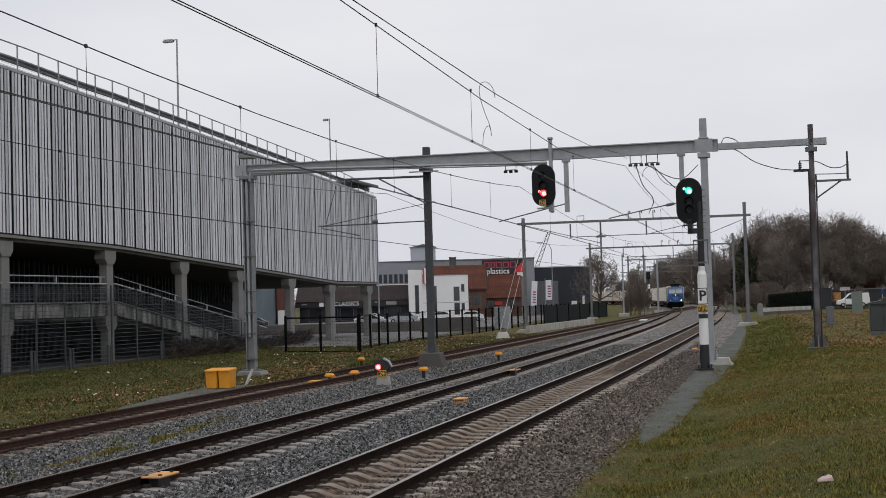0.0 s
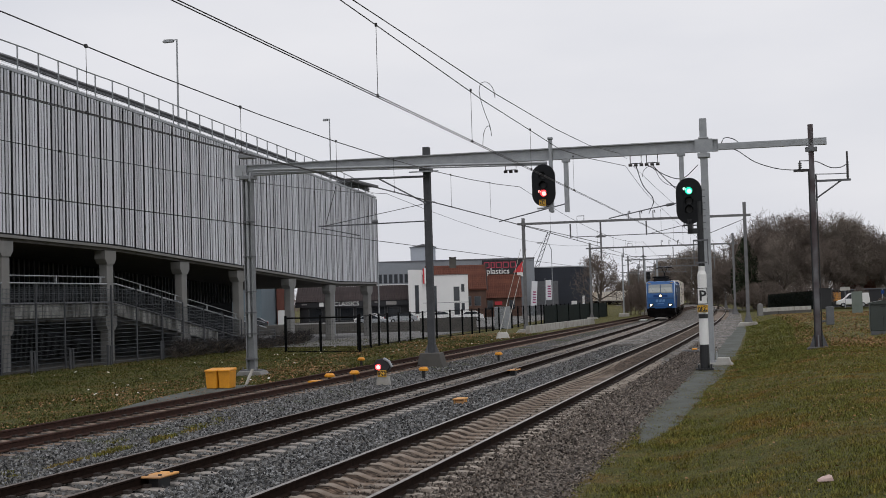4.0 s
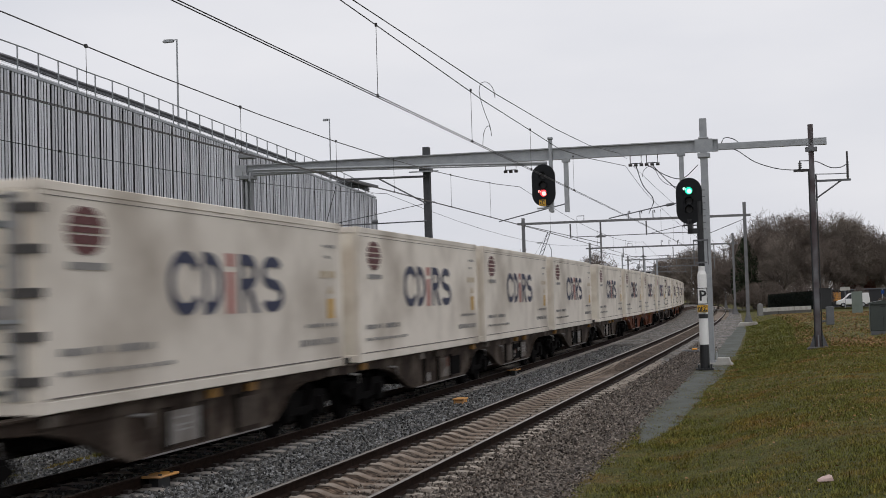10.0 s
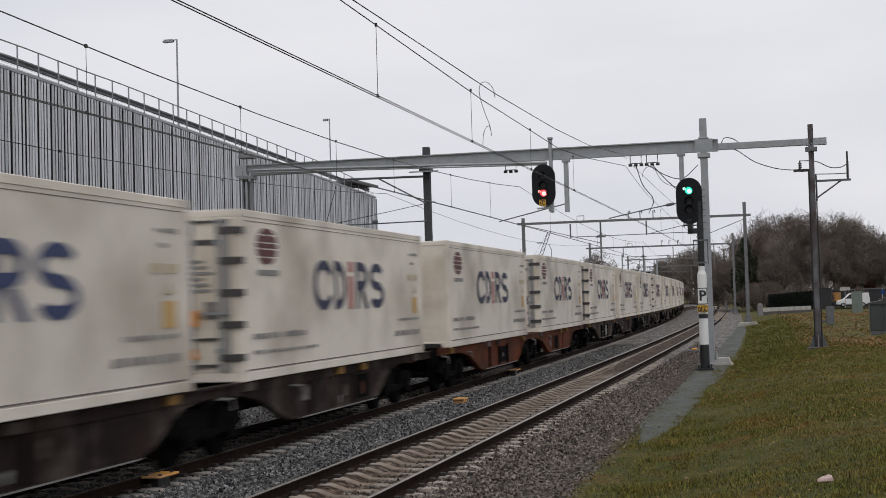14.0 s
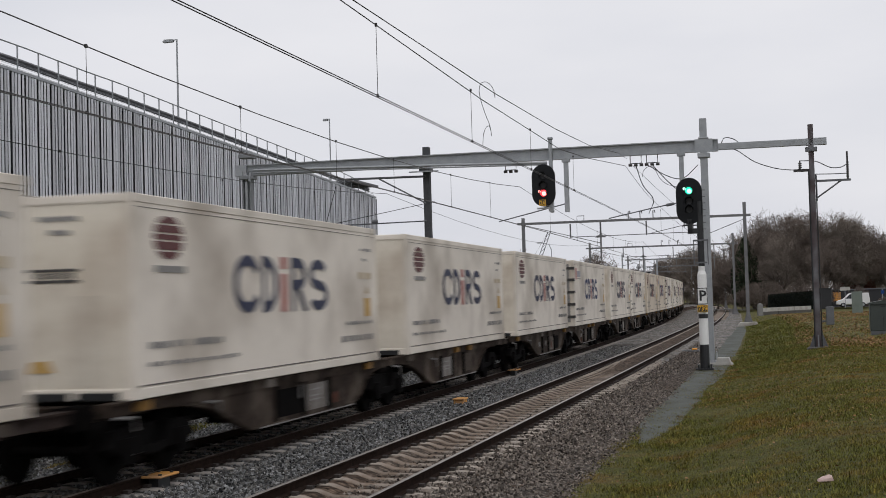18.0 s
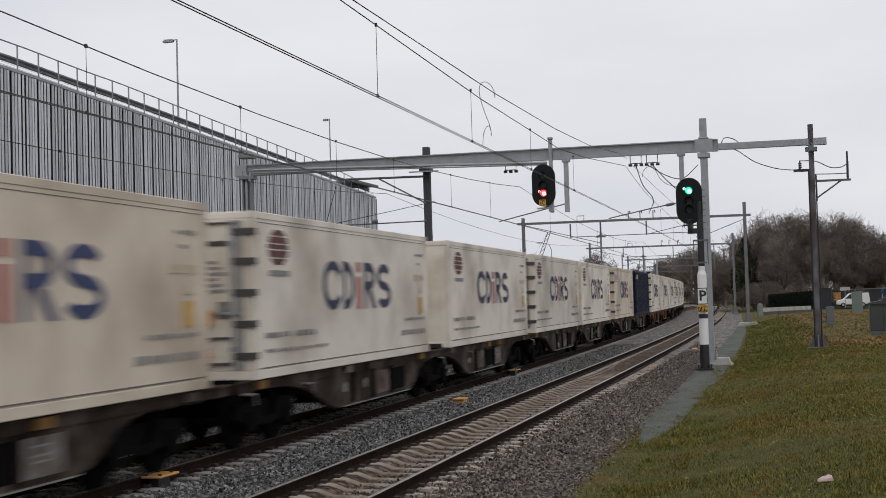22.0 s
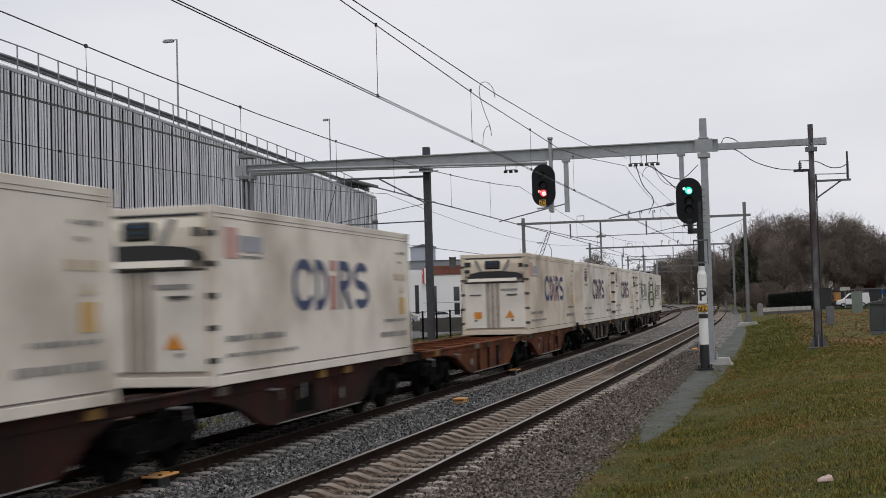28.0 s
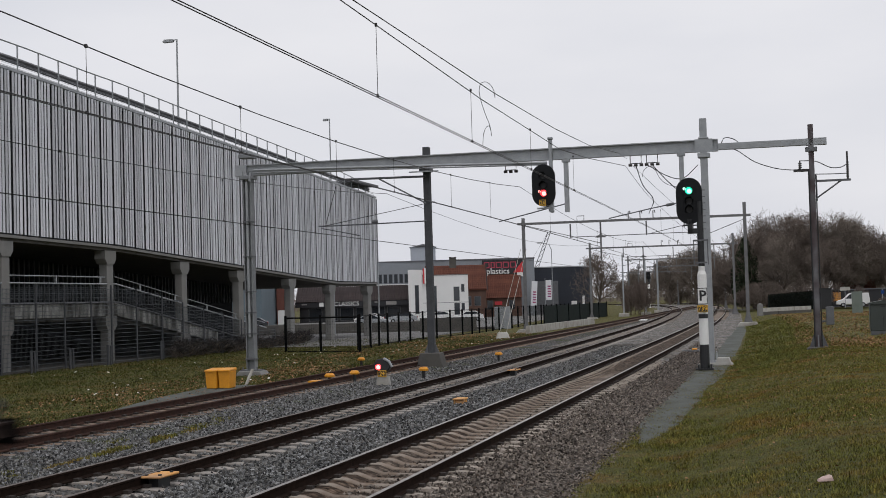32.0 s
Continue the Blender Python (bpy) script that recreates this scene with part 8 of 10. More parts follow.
def black_fence():
    F = thing("black_fence", Matrix(), "black steel bar mesh fence along the siding", "fence")
    pts = [(83.3, -20.2), (81.9, -17.4), (80.7, -14.5)]
    s = 84.0
    while s < 176:
        lat = -15.6 - 0.9 * smooth01(s, 84, 96) + 1.4 * smooth01(s, 100, 118) + 2.4 * smooth01(s, 125, 190)
        pts.append((s, lat))
        s += 3.35
    P = [along(LINE_B, a, b, -0.46) for a, b in pts]
    for i, p in enumerate(P):
        w = 0.08 if i < 3 else 0.075
        part("fence_post", Acc().box(p.x - w, p.x + w, p.y - w, p.y + w, -0.48, 1.78 if i > 2 else 1.85), M_DARKMESH, F)
    for i in range(len(P) - 1):
        a, b = P[i], P[i + 1]
        acc = Acc().tube([a + Vector((0, 0, 2.15)), b + Vector((0, 0, 2.15))], 0.05 if i < 2 else 0.025, 4).tube([a + Vector((0, 0, 0.1 if i > 1 else 0.02)), b + Vector((0, 0, 0.1 if i > 1 else 0.02))], 0.06 if i < 2 else 0.025, 4)
        n = 16
        for k in range(1, n):
            q = a.lerp(b, k / n)
            acc.tube([q + Vector((0, 0, 0.1)), q + Vector((0, 0, 2.15))], 0.0035, 3, caps=False)
        for k in range(1, 10):
            acc.tube([a + Vector((0, 0, 0.1 + k * 0.2)), b + Vector((0, 0, 0.1 + k * 0.2))], 0.0035, 3, caps=False)
        part("fence_panel", acc, M_DARKMESH, F)


black_fence()


def screen_fence():
    F = thing("screen_fence", Matrix(), "dense dark green screen fence at the edge of the yard", "fence")
    P = [along(LINE_B, s, lat, -0.4) for s, lat in ((150, -13.2), (158, -12.7), (166, -12.2), (174, -11.6), (182, -11.0), (190, -10.4), (198, -9.8))]
    for a, b in zip(P, P[1:]):
        part("screen_panel", Acc().add([tuple(a), tuple(b), tuple(b + Vector((0, 0, 2.05))), tuple(a + Vector((0, 0, 2.05))), tuple(a + Vector((0, 0.1, 0))), tuple(b + Vector((0, 0.1, 0))), tuple(b + Vector((0, 0.1, 2.05))), tuple(a + Vector((0, 0.1, 2.05)))], [(0, 1, 2, 3), (5, 4, 7, 6), (3, 2, 6, 7), (0, 3, 7, 4), (1, 5, 6, 2)]), M_SCREEN, F)
    for a in P:
        part("fence_post", Acc().box(a.x - 0.06, a.x + 0.06, a.y - 0.14, a.y - 0.02, -0.5, 1.8), M_DARKMESH, F)


M_SCREEN = mat("dark_green_screen", (0.012, 0.02, 0.018), (0.007, 0.012, 0.012), rough=0.8, scale=3, grain=40, bump=0.3)
screen_fence()


M_FENCEPOST = mat("dull_grey_fence_steel", (0.085, 0.088, 0.095), (0.055, 0.058, 0.064), rough=0.75, bump=0.02)


def garage_mesh():
    F = thing("mesh_fence", NEAR, "grey steel wire mesh fence under the garage ramp", "fence")
    x = -26.15
    ss = [55.6, 58.8, 61.9, 64.6, 67.3, 69.5, 72.4, 75.6, 78.4, 81.4, 84.4, 87.4, 90.4, 93.4]
    for s in ss:
        z = 3.9 if s < 71 else max(0.9, 3.9 - (s - 71) * 0.137)
        part("fence_post", Acc().box(x - 0.03, x + 0.03, s - 0.045, s + 0.045, -0.46, z), M_FENCEPOST, F)
    for a, b in zip(ss, ss[1:]):
        acc = Acc()
        za = 3.7 if a < 71 else max(0.7, 3.7 - (a - 71) * 0.14)
        z = -0.3
        while z < za:
            acc.tube([(x, a, z), (x, b, z)], 0.013, 4, caps=False)
            z += 0.22
        y = a
        while y < b:
            acc.tube([(x, y, -0.4), (x, y, za)], 0.0065, 3, caps=False)
            y += 0.11
        part("mesh_panel", acc, M_MESHWIRE, F)
    for s in (60.7, 64.3, 68.2, 74.5, 78.0, 83.0):
        T = thing("bollard", NEAR @ Matrix.Translation((x + 0.45, s, -0.46)), "short grey steel bollard before the mesh fence", "bollard", "bollards")
        part("tube", Acc().tube([(0, 0, 0), (0, 0, 1.1)], 0.07, 8), M_FENCEPOST, T)
        part("tube", Acc().tube([(0, 0.3, 0), (0, 0.3, 1.05)], 0.05, 8), M_FENCEPOST, T)


garage_mesh()

# concrete edge, anchor stays and small cabinets beside the siding
T = thing("concrete_retaining_edge", Matrix(), "low pale concrete retaining edge beside the siding", "edge")
ss = [111.8, 117, 122.5, 128, 133.5, 139, 144]
for a, b in zip(ss, ss[1:]):
    def ed(s, d):
        return along(LINE_B, s, -9.15 + (s - 111.8) * 0.065 + d, -0.4)
    q = [ed(a, 0), ed(b - 0.06, 0), ed(b - 0.06, -0.3), ed(a, -0.3)]
    part("edge_block", Acc().add([tuple(p) for p in q] + [tuple(p + Vector((0, 0, 0.66))) for p in q], [(3, 2, 1, 0), (4, 5, 6, 7), (0, 1, 5, 4), (1, 2, 6, 5), (2, 3, 7, 6), (3, 0, 4, 7)]), M_CONC_PALE, T)
T = thing("anchor_stay", Matrix(), "pair of pale stay rods from a concrete block to a mast", "stay")
bp = along(LINE_B, 99.1, -9.1, -0.42)
part("anchor_block", Acc().loft([[(bp.x - 0.55, bp.y - 0.5, -0.45), (bp.x + 0.55, bp.y - 0.5, -0.45), (bp.x + 0.55, bp.y + 0.5, -0.45), (bp.x - 0.55, bp.y + 0.5, -0.45)], [(bp.x - 0.35, bp.y - 0.3, 0.1), (bp.x + 0.35, bp.y - 0.3, 0.1), (bp.x + 0.35, bp.y + 0.3, 0.1), (bp.x - 0.35, bp.y + 0.3, 0.1)]]), M_CONC_PALE, T, bevel=0.05)
for d in (-0.25, 0.25):
    part("stay_rod", Acc().tube([(bp.x + d, bp.y, 0.0), tuple(along(LINE_B, 117.2, -10.3 + d, 6.8))], 0.02, 6), M_CONC_PALE, T)
C = cabinet("utility_cabinet", on_line(LINE_B, 134.0, -15.2, -0.42), 1.5, 0.8, 2.2, "pale grey mesh-sided utility cabinet by the fence", False, M_GALV)


def window(parent, x0, x1, z0, z1, y, glass=None):
    w = part("window", Acc().box(x0, x1, y - 0.03, y + 0.1, z0, z1), M_GALV_DARK, parent)
    part("pane", Acc().box(x0 + 0.07, x1 - 0.07, y - 0.045, y - 0.03, z0 + 0.07, z1 - 0.07), glass or M_GLASS, w)


def white_house():
    H = thing("white_building", pose(0, 214.8, 0), "white rendered flat-roofed building with tall dark windows", "building")
    part("wall", Acc().box(-3.5, 3.85, 0, 9, -0.5, 6.65), M_RENDER_W, H)
    part("wall", Acc().prism([(-5.7, -0.5), (-3.5, -0.5), (-3.5, 7.65), (-5.75, 7.7)], 1, -0.15, 9), M_RENDER_W, H)
    part("parapet", Acc().box(-3.5, 3.9, -0.06, 9, 6.65, 6.78), M_CONC, H)
    part("joint", Acc().box(-3.5, 3.85, -0.012, 0, 2.26, 2.32), M_GALV_DARK, H)
    for q in ((-4.7, -4.05, 0.6, 5.2), (-1.85, -1.2, 0.6, 5.0), (1.5, 2.45, 2.5, 4.8), (1.55, 2.45, 0.3, 2.2), (2.72, 3.25, 3.95, 5.2), (2.72, 3.25, 1.0, 2.15)):
        window(H, *q, -0.16 if q[0] < -3.5 else 0.0)
    part("sign_board", Acc().box(-3.35, -3.1, -0.5, -0.2, 5.4, 7.85), M_SIGNRED, H, "red edged upright sign")
    part("sign_board", Acc().box(-3.1, -2.6, -0.5, -0.2, 5.4, 7.85), M_RENDER_W, H)


def tile_rows(parent, x0, x1, y0, z0, y1, z1, rows, cols, material, name="roof_tiles"):
    """A roof slope as overlapping courses, each its own piece."""
    for r in range(rows):
        a, b = r / rows, (r + 1) / rows
        ya, za, yb, zb = y0 + (y1 - y0) * a, z0 + (z1 - z0) * a, y0 + (y1 - y0) * b, z0 + (z1 - z0) * b
        acc = Acc()
        dx = (x1 - x0) / cols
        for c in range(cols):
            p = x0 + c * dx
            acc.add([(p, ya - 0.05, za + 0.02), (p + dx * 0.5, ya - 0.09, za + 0.09), (p + dx, ya - 0.05, za + 0.02), (p + dx, yb, zb + 0.01), (p + dx * 0.5, yb - 0.03, zb + 0.08), (p, yb, zb + 0.01)], [(0, 1, 4, 5), (1, 2, 3, 4)])
        tagged(part(name, acc, material, parent), kind="stuff")


def brick_house():
    H = thing("brick_house", pose(0, 224, 0), "brown brick house with an orange tiled roof and gable", "house")
    part("wall", Acc().box(-3, 3.9, 0, 8, -0.5, 4.6), M_BRICK_DK, H)
    part("gable_wall", Acc().prism([(-0.2, 4.3), (8.2, 4.3), (4.0, 8.3)], 0, 6.75, 7.0).box(3.9, 7.0, 0, 8, -0.5, 4.5), M_BRICK_DK, H)
    part("roof", Acc().prism([(-0.3, 4.4), (4.0, 8.55), (8.3, 4.4), (8.3, 4.2), (4.0, 8.3), (-0.3, 4.2)], 0, -3.2, 7.1), M_TILE_RED, H)
    tile_rows(H, -3.2, 7.1, -0.35, 4.4, 3.9, 8.5, 12, 30, M_TILE_RED)
    part("verge", Acc().prism([(-0.5, 4.15), (4.0, 8.75), (8.5, 4.15), (8.2, 4.15), (4.0, 8.45), (-0.2, 4.15)], 0, 7.1, 7.3), M_TILE_DK, H, "dark verge board")
    part("chimney", Acc().box(1.0, 2.15, 3.4, 4.3, 7.6, 9.75), M_CONC_DARK, H)
    part("chimney_cap", Acc().box(0.95, 2.2, 3.3, 4.4, 9.75, 9.95), M_CONC_DARK, H)
    window(H, 5.0, 6.1, 1.6, 3.2, 0.0)
    window(H, 3.9, 4.5, 1.6, 3.2, 0.0)
    window(H, 2.2, 3.2, 1.2, 2.4, 0.0)


def grey_hall():
    H = thing("factory_hall", pose(0, 236, 0), "long grey industrial hall with red brick front and dark sign", "hall")
    part("wall", Acc().box(-14, 16, 0.1, 30, -0.5, 9.6), M_HALL, H)
    part("roof_edge", Acc().box(-14.1, 16.1, 0.0, 30, 9.6, 9.8), M_GALV_DARK, H)
    part("brick_front", Acc().box(6.2, 13.4, -3.2, 0.1, -0.5, 3.0), M_BRICK_DK, H, "brown brick front wall")
    part("front_roof", Acc().prism([(-3.5, 2.8), (0.05, 6.9), (0.05, 2.8)], 0, 6.0, 13.5), M_TILE_RED, H, "red tiled front roof")
    tile_rows(H, 6.0, 13.5, -3.6, 2.8, -0.02, 6.95, 10, 22, M_TILE_RED)
    sg = part("sign_panel", Acc().box(6.8, 13.9, -0.2, -0.05, 7.0, 9.5), M_SHOP, H, "black sign panel")
    a = Acc()
    x = 7.1
    for w in (1.0, 0.7, 1.05, 1.05, 1.05):
        a.box(x, x + w, -0.24, -0.2, 8.1, 8.25).box(x, x + 0.16, -0.24, -0.2, 8.25, 9.0).box(x + w - 0.16, x + w, -0.24, -0.2, 8.25, 9.0).box(x, x + w, -0.24, -0.2, 9.0, 9.15)
        x += w + 0.2
    part("red_mark", a, M_SIGNDULL, sg, "dull red mark of plain blocks")
    lettering("sign_letters", "plastics", 1.42, M_WHITE, sg, pose(9.55, -0.24, 7.5, 90), bold=0.02)
    part("red_flag_panel", Acc().prism([(12.2, 7.2), (13.95, 7.2), (13.95, 9.2)], 1, -0.3, -0.22), M_SIGNRED, sg)
    part("white_panel", Acc().box(12.9, 13.95, -0.3, -0.22, 6.5, 7.2), M_WHITE, sg)
    tw = part("stair_tower", Acc().box(-5.9, -1.4, 6, 12, 9.6, 12.4), M_RENDER_G, H, "pale grey roof tower")
    part("tower_cap", Acc().prism([(-6.1, 12.4), (-3.6, 12.95), (-1.2, 12.4)], 1, 5.8, 12.2), M_GALV_DARK, tw)
    for q in ((7.4, 8.4, 0.8, 2.4), (11.2, 12.2, 0.8, 2.4)):
        window(H, *q, -3.2)
    part("red_notice", Acc().box(8.7, 10.0, -3.4, -3.3, 1.6, 2.2), M_SIGNRED, H, "red notice board")


M_RENDER_G = mat("pale_blue_grey_cladding", (0.4, 0.43, 0.48), (0.35, 0.375, 0.42), rough=0.7, scale=0.4, grain=6, bump=0.03)


def shop():
    H = thing("showroom", pose(0, 222, 0), "black fronted showroom under a dark tiled mansard roof", "shop")
    part("wall", Acc().box(-24, -5.4, 0, 14, -0.5, 2.7), M_SHOP, H)
    part("fascia", Acc().box(-24.6, -4.8, -1.4, 0, 2.1, 2.9), M_SHOP, H, "black fascia")
    part("roof", Acc().prism([(-1.5, 2.9), (2.2, 5.35), (14, 5.35), (14, 2.9)], 0, -24.5, -5.0), M_TILE_DK, H)
    tile_rows(H, -24.5, -5.0, -1.55, 2.95, 2.15, 5.4, 9, 50, M_TILE_DK)
    up = part("upper_storey", Acc().box(-12.2, -5.6, 3.0, 12, 5.35, 7.9), M_HALL, H, "grey upper storey with a window band")
    for k in range(7):
        x = -11.9 + k * 0.88
        window(up, x, x + 0.66, 5.75, 7.3, 3.0)
    part("sill", Acc().box(-12.3, -5.5, 2.85, 3.0, 5.4, 5.6), M_RENDER_W, up)
    fascia = part("sign_strip", Acc().box(-21, -7.5, -1.45, -1.4, 2.05, 2.95), M_SHOP, H)
    part("sign_bars", Acc().box(-20.6, -19.9, -1.49, -1.45, 2.2, 2.85).box(-19.7, -19.0, -1.49, -1.45, 2.2, 2.85).box(-18.8, -18.4, -1.49, -1.45, 2.2, 2.85), M_WHITE, fascia, "white sign bars")
    lettering("sign_letters", "CLASSICS", 0.98, M_WHITE, fascia, pose(-16.1, -1.49, 2.52, 90), bold=0.01)
    part("sign_bars", Acc().box(-9.6, -7.9, -1.49, -1.45, 2.2, 2.8).box(-23.5, -22.6, -1.49, -1.45, 2.5, 2.7).box(-11.5, -11.0, -1.49, -1.45, 2.6, 2.8), M_GREYMARK, fascia)
    for k in range(6):
        x = -22.5 + k * 2.6
        window(H, x, x + 2.2, -0.2, 1.9, 0.0)
    part("post", Acc().box(-18.6, -18.3, -1.4, -1.1, -0.5, 4.8), M_CONC, H)
    T = thing("brick_annex", pose(-26.8, 214, 0), "small red brick annex wall beside the showroom", "building")
    part("wall", Acc().box(0, 2.2, 0, 6, -0.5, 5.6), M_BRICK_RED, T)
    part("pale_panel", Acc().box(0.2, 1.4, -0.4, -0.1, -0.5, 1.8), M_RENDER_W, T)
    T = thing("metal_shed", pose(-44.2, 198, 0), "blue-grey ribbed metal shed seen under the garage", "shed")
    part("wall", Acc().box(0, 17.2, 0, 20, -0.5, 6.2), M_TEAL_WALL, T)
    a = Acc()
    for k in range(42):
        a.box(0.1 + k * 0.41, 0.2 + k * 0.41, -0.05, 0, -0.5, 6.1)
    part("ribs", a, M_TEAL_WALL, T)
    part("vent_slot", Acc().box(11.4, 13.6, -0.08, -0.05, 1.5, 1.7), M_BLACK, T)


def blue_hall():
    H = thing("blue_warehouse", pose(0, 245, 0), "dark blue flat-roofed warehouse with a grey front block", "warehouse")
    part("wall", Acc().box(16.6, 26.2, 0, 22, -0.5, 8.1), M_HALL_BLUE, H)
    part("corner", Acc().prism([(26.2, 0.0), (27.2, 1.2), (27.2, 22), (26.2, 22)], 2, -0.5, 7.8), M_HALL_BLUE, H)
    part("roof_edge", Acc().box(16.5, 26.4, -0.1, 22, 8.1, 8.3), M_GALV, H)
    a = Acc()
    for k in range(8):
        a.box(17.6 + k * 1.15, 17.64 + k * 1.15, -0.03, 0, 0, 8)
    for k in range(6):
        a.box(16.6, 26.2, -0.03, 0, 1.2 + k * 1.2, 1.24 + k * 1.2)
    part("panel_joint", a, M_JOINT, H)
    part("front_block", Acc().box(16.4, 20.5, -4, 0, -0.5, 5.6), M_GALV_DARK, H, "dark grey front block")
    part("door_panel", Acc().box(23.2, 24.2, -0.1, 0, -0.5, 1.9).box(25.2, 25.6, -0.1, 0, 0.5, 2.8), M_RENDER_W, H)
    for x, z0, z1, tilt in ((14.95, 1.3, 5.6, 8), (17.75, 2.2, 5.7, 0)):
        B = thing("banner", pose(x, 234, 0, 0, tilt * 0.5, 0), "white advertising banner on a slim pole", "banner", "banners")
        part("pole", Acc().tube([(-0.1, 0, -0.5), (-0.1, 0, z1 + 0.3)], 0.05, 6), M_GALV, B)
        c = part("cloth", Acc().box(0, 1.0, -0.02, 0.02, z0, z1), M_BANNER, B, "white banner cloth")
        a = Acc()
        for k in range(5):
            a.box(0.3, 0.85, -0.03, -0.02, z0 + 0.5 + k * 0.45, z0 + 0.72 + k * 0.45)
        part("print", a, M_PRINTPINK, c, "pink and violet print bars")
    L = thing("street_lamp", pose(16.9, 236, 0), "tall slim curved street lamp by the warehouse", "lamp")
    part("pole", Acc().tube([(2.2, 0, -0.5), (2.2, 0, 11.0), (1.8, 0, 12.0), (0.6, 0, 12.3)], 0.07, 6), M_GALV, L)
    part("head", Acc().box(-0.3, 0.7, -0.15, 0.15, 12.2, 12.4), M_GALV, L)
    K = thing("lattice_crane", pose(18.0, 262, 0), "distant leaning lattice crane jib", "crane")
    for x0, x1 in ((0.0, 2.6), (0.9, 3.1)):
        part("jib_rail", Acc().tube([(x0 - 2.2, 0, 3.5), (x1, 0, 15.4)], 0.07, 5), M_GALV_DARK, K)
    a = Acc()
    for k in range(12):
        t = k / 12
        a.tube([(-2.2 + 4.8 * t, 0, 3.5 + 11.9 * t), (-1.3 + 4.4 * (t + 0.08), 0, 3.5 + 11.9 * (t + 0.08))], 0.035, 4)
    part("lattice", a, M_GALV_DARK, K)
    part("stay_cable", Acc().tube([(2.6, 0, 15.4), (-1.6, 0, 8.6)], 0.02, 4), M_WIRE, K)


white_house()
brick_house()
grey_hall()
shop()
blue_hall()


# ---- parked vehicles ----
def car(m, paint, label, van=False):
    C = thing("parked_car", m, label, "car", "parked cars")
    L, W = 4.3, 0.88
    if van:
        side = [(0, 0.35), (0.05, 0.85), (0.9, 1.1), (1.7, 1.85), (4.2, 1.9), (4.35, 0.9), (4.3, 0.35)]
    else:
        side = [(0, 0.35), (0.02, 0.75), (0.3, 0.88), (1.2, 0.98), (1.8, 1.42), (3.2, 1.45), (3.9, 1.0), (4.28, 0.92), (4.3, 0.35)]
    part("body", Acc().prism(side, 1, -W, W), paint, C, bevel=0.06)
    glass = [(1.3, 1.0), (1.82, 1.36), (3.1, 1.38), (3.7, 1.02)] if not van else [(1.1, 1.15), (1.75, 1.75), (3.0, 1.78), (3.0, 1.15)]
    for y in (-W - 0.01, W):
        part("side_glass", Acc().prism(glass, 1, y, y + 0.01), M_GLASS, C)
    part("windscreen", Acc().box(1.25, 1.75, -W + 0.1, W - 0.1, 1.02, 1.05), M_GLASS, C)
    for x in (0.8, 3.45):
        for y in (-W + 0.08, W - 0.08):
            w = part("wheel", Acc().tube([(x, y - 0.1, 0.31), (x, y + 0.1, 0.31)], 0.31, 14), M_TYRE, C)
            part("rim", Acc().tube([(x, y - 0.11, 0.31), (x, y + 0.11, 0.31)], 0.19, 12), M_GALV, w)
    part("headlamp", Acc().box(-0.02, 0.1, -W + 0.05, -W + 0.35, 0.62, 0.76).box(-0.02, 0.1, W - 0.35, W - 0.05, 0.62, 0.76), M_WHITE, C)
    part("tail_lamp", Acc().box(4.22, 4.32, -W + 0.03, -W + 0.2, 0.7, 0.9).box(4.22, 4.32, W - 0.2, W - 0.03, 0.7, 0.9), M_CARRED, C)
    return C


YG = -0.42
car(pose(-12.9, 190, YG, 0, 0, 4), M_CARWHITE, "white hatchback parked behind the fence")
car(pose(-8.2, 191, YG, 0, 0, 2), M_CARSILVER, "silver estate car parked in the yard")
car(pose(-6.9, 168, YG, 0, 0, 176), M_CARSILVER, "silver car half hidden by the fence")
car(pose(-3.1, 196, YG, 0, 0, 3), M_CARWHITE, "white saloon parked by the white building")
car(pose(1.2, 190, YG, 0, 0, 0), M_CARWHITE, "white estate car parked by the white building")
car(pose(-27.5, 176, YG, 0, 0, 3), M_CARDARK, "dark car parked beyond the garage")
thing("low_wall", pose(-24, 140, YG), "low dark concrete wall along the yard", "wall", acc=Acc().box(0, 26, 0, 0.3, 0, 0.9).box(-4, 30, -6.0, -5.6, 0, 0.25), material=M_CONC_DARK)
thing("low_wall", pose(0.2, 128, YG), "dark slatted screen wall in the yard", "wall", acc=Acc().box(-2.6, 2.8, 0, 0.15, 0, 1.35), material=M_CONC_DARK)
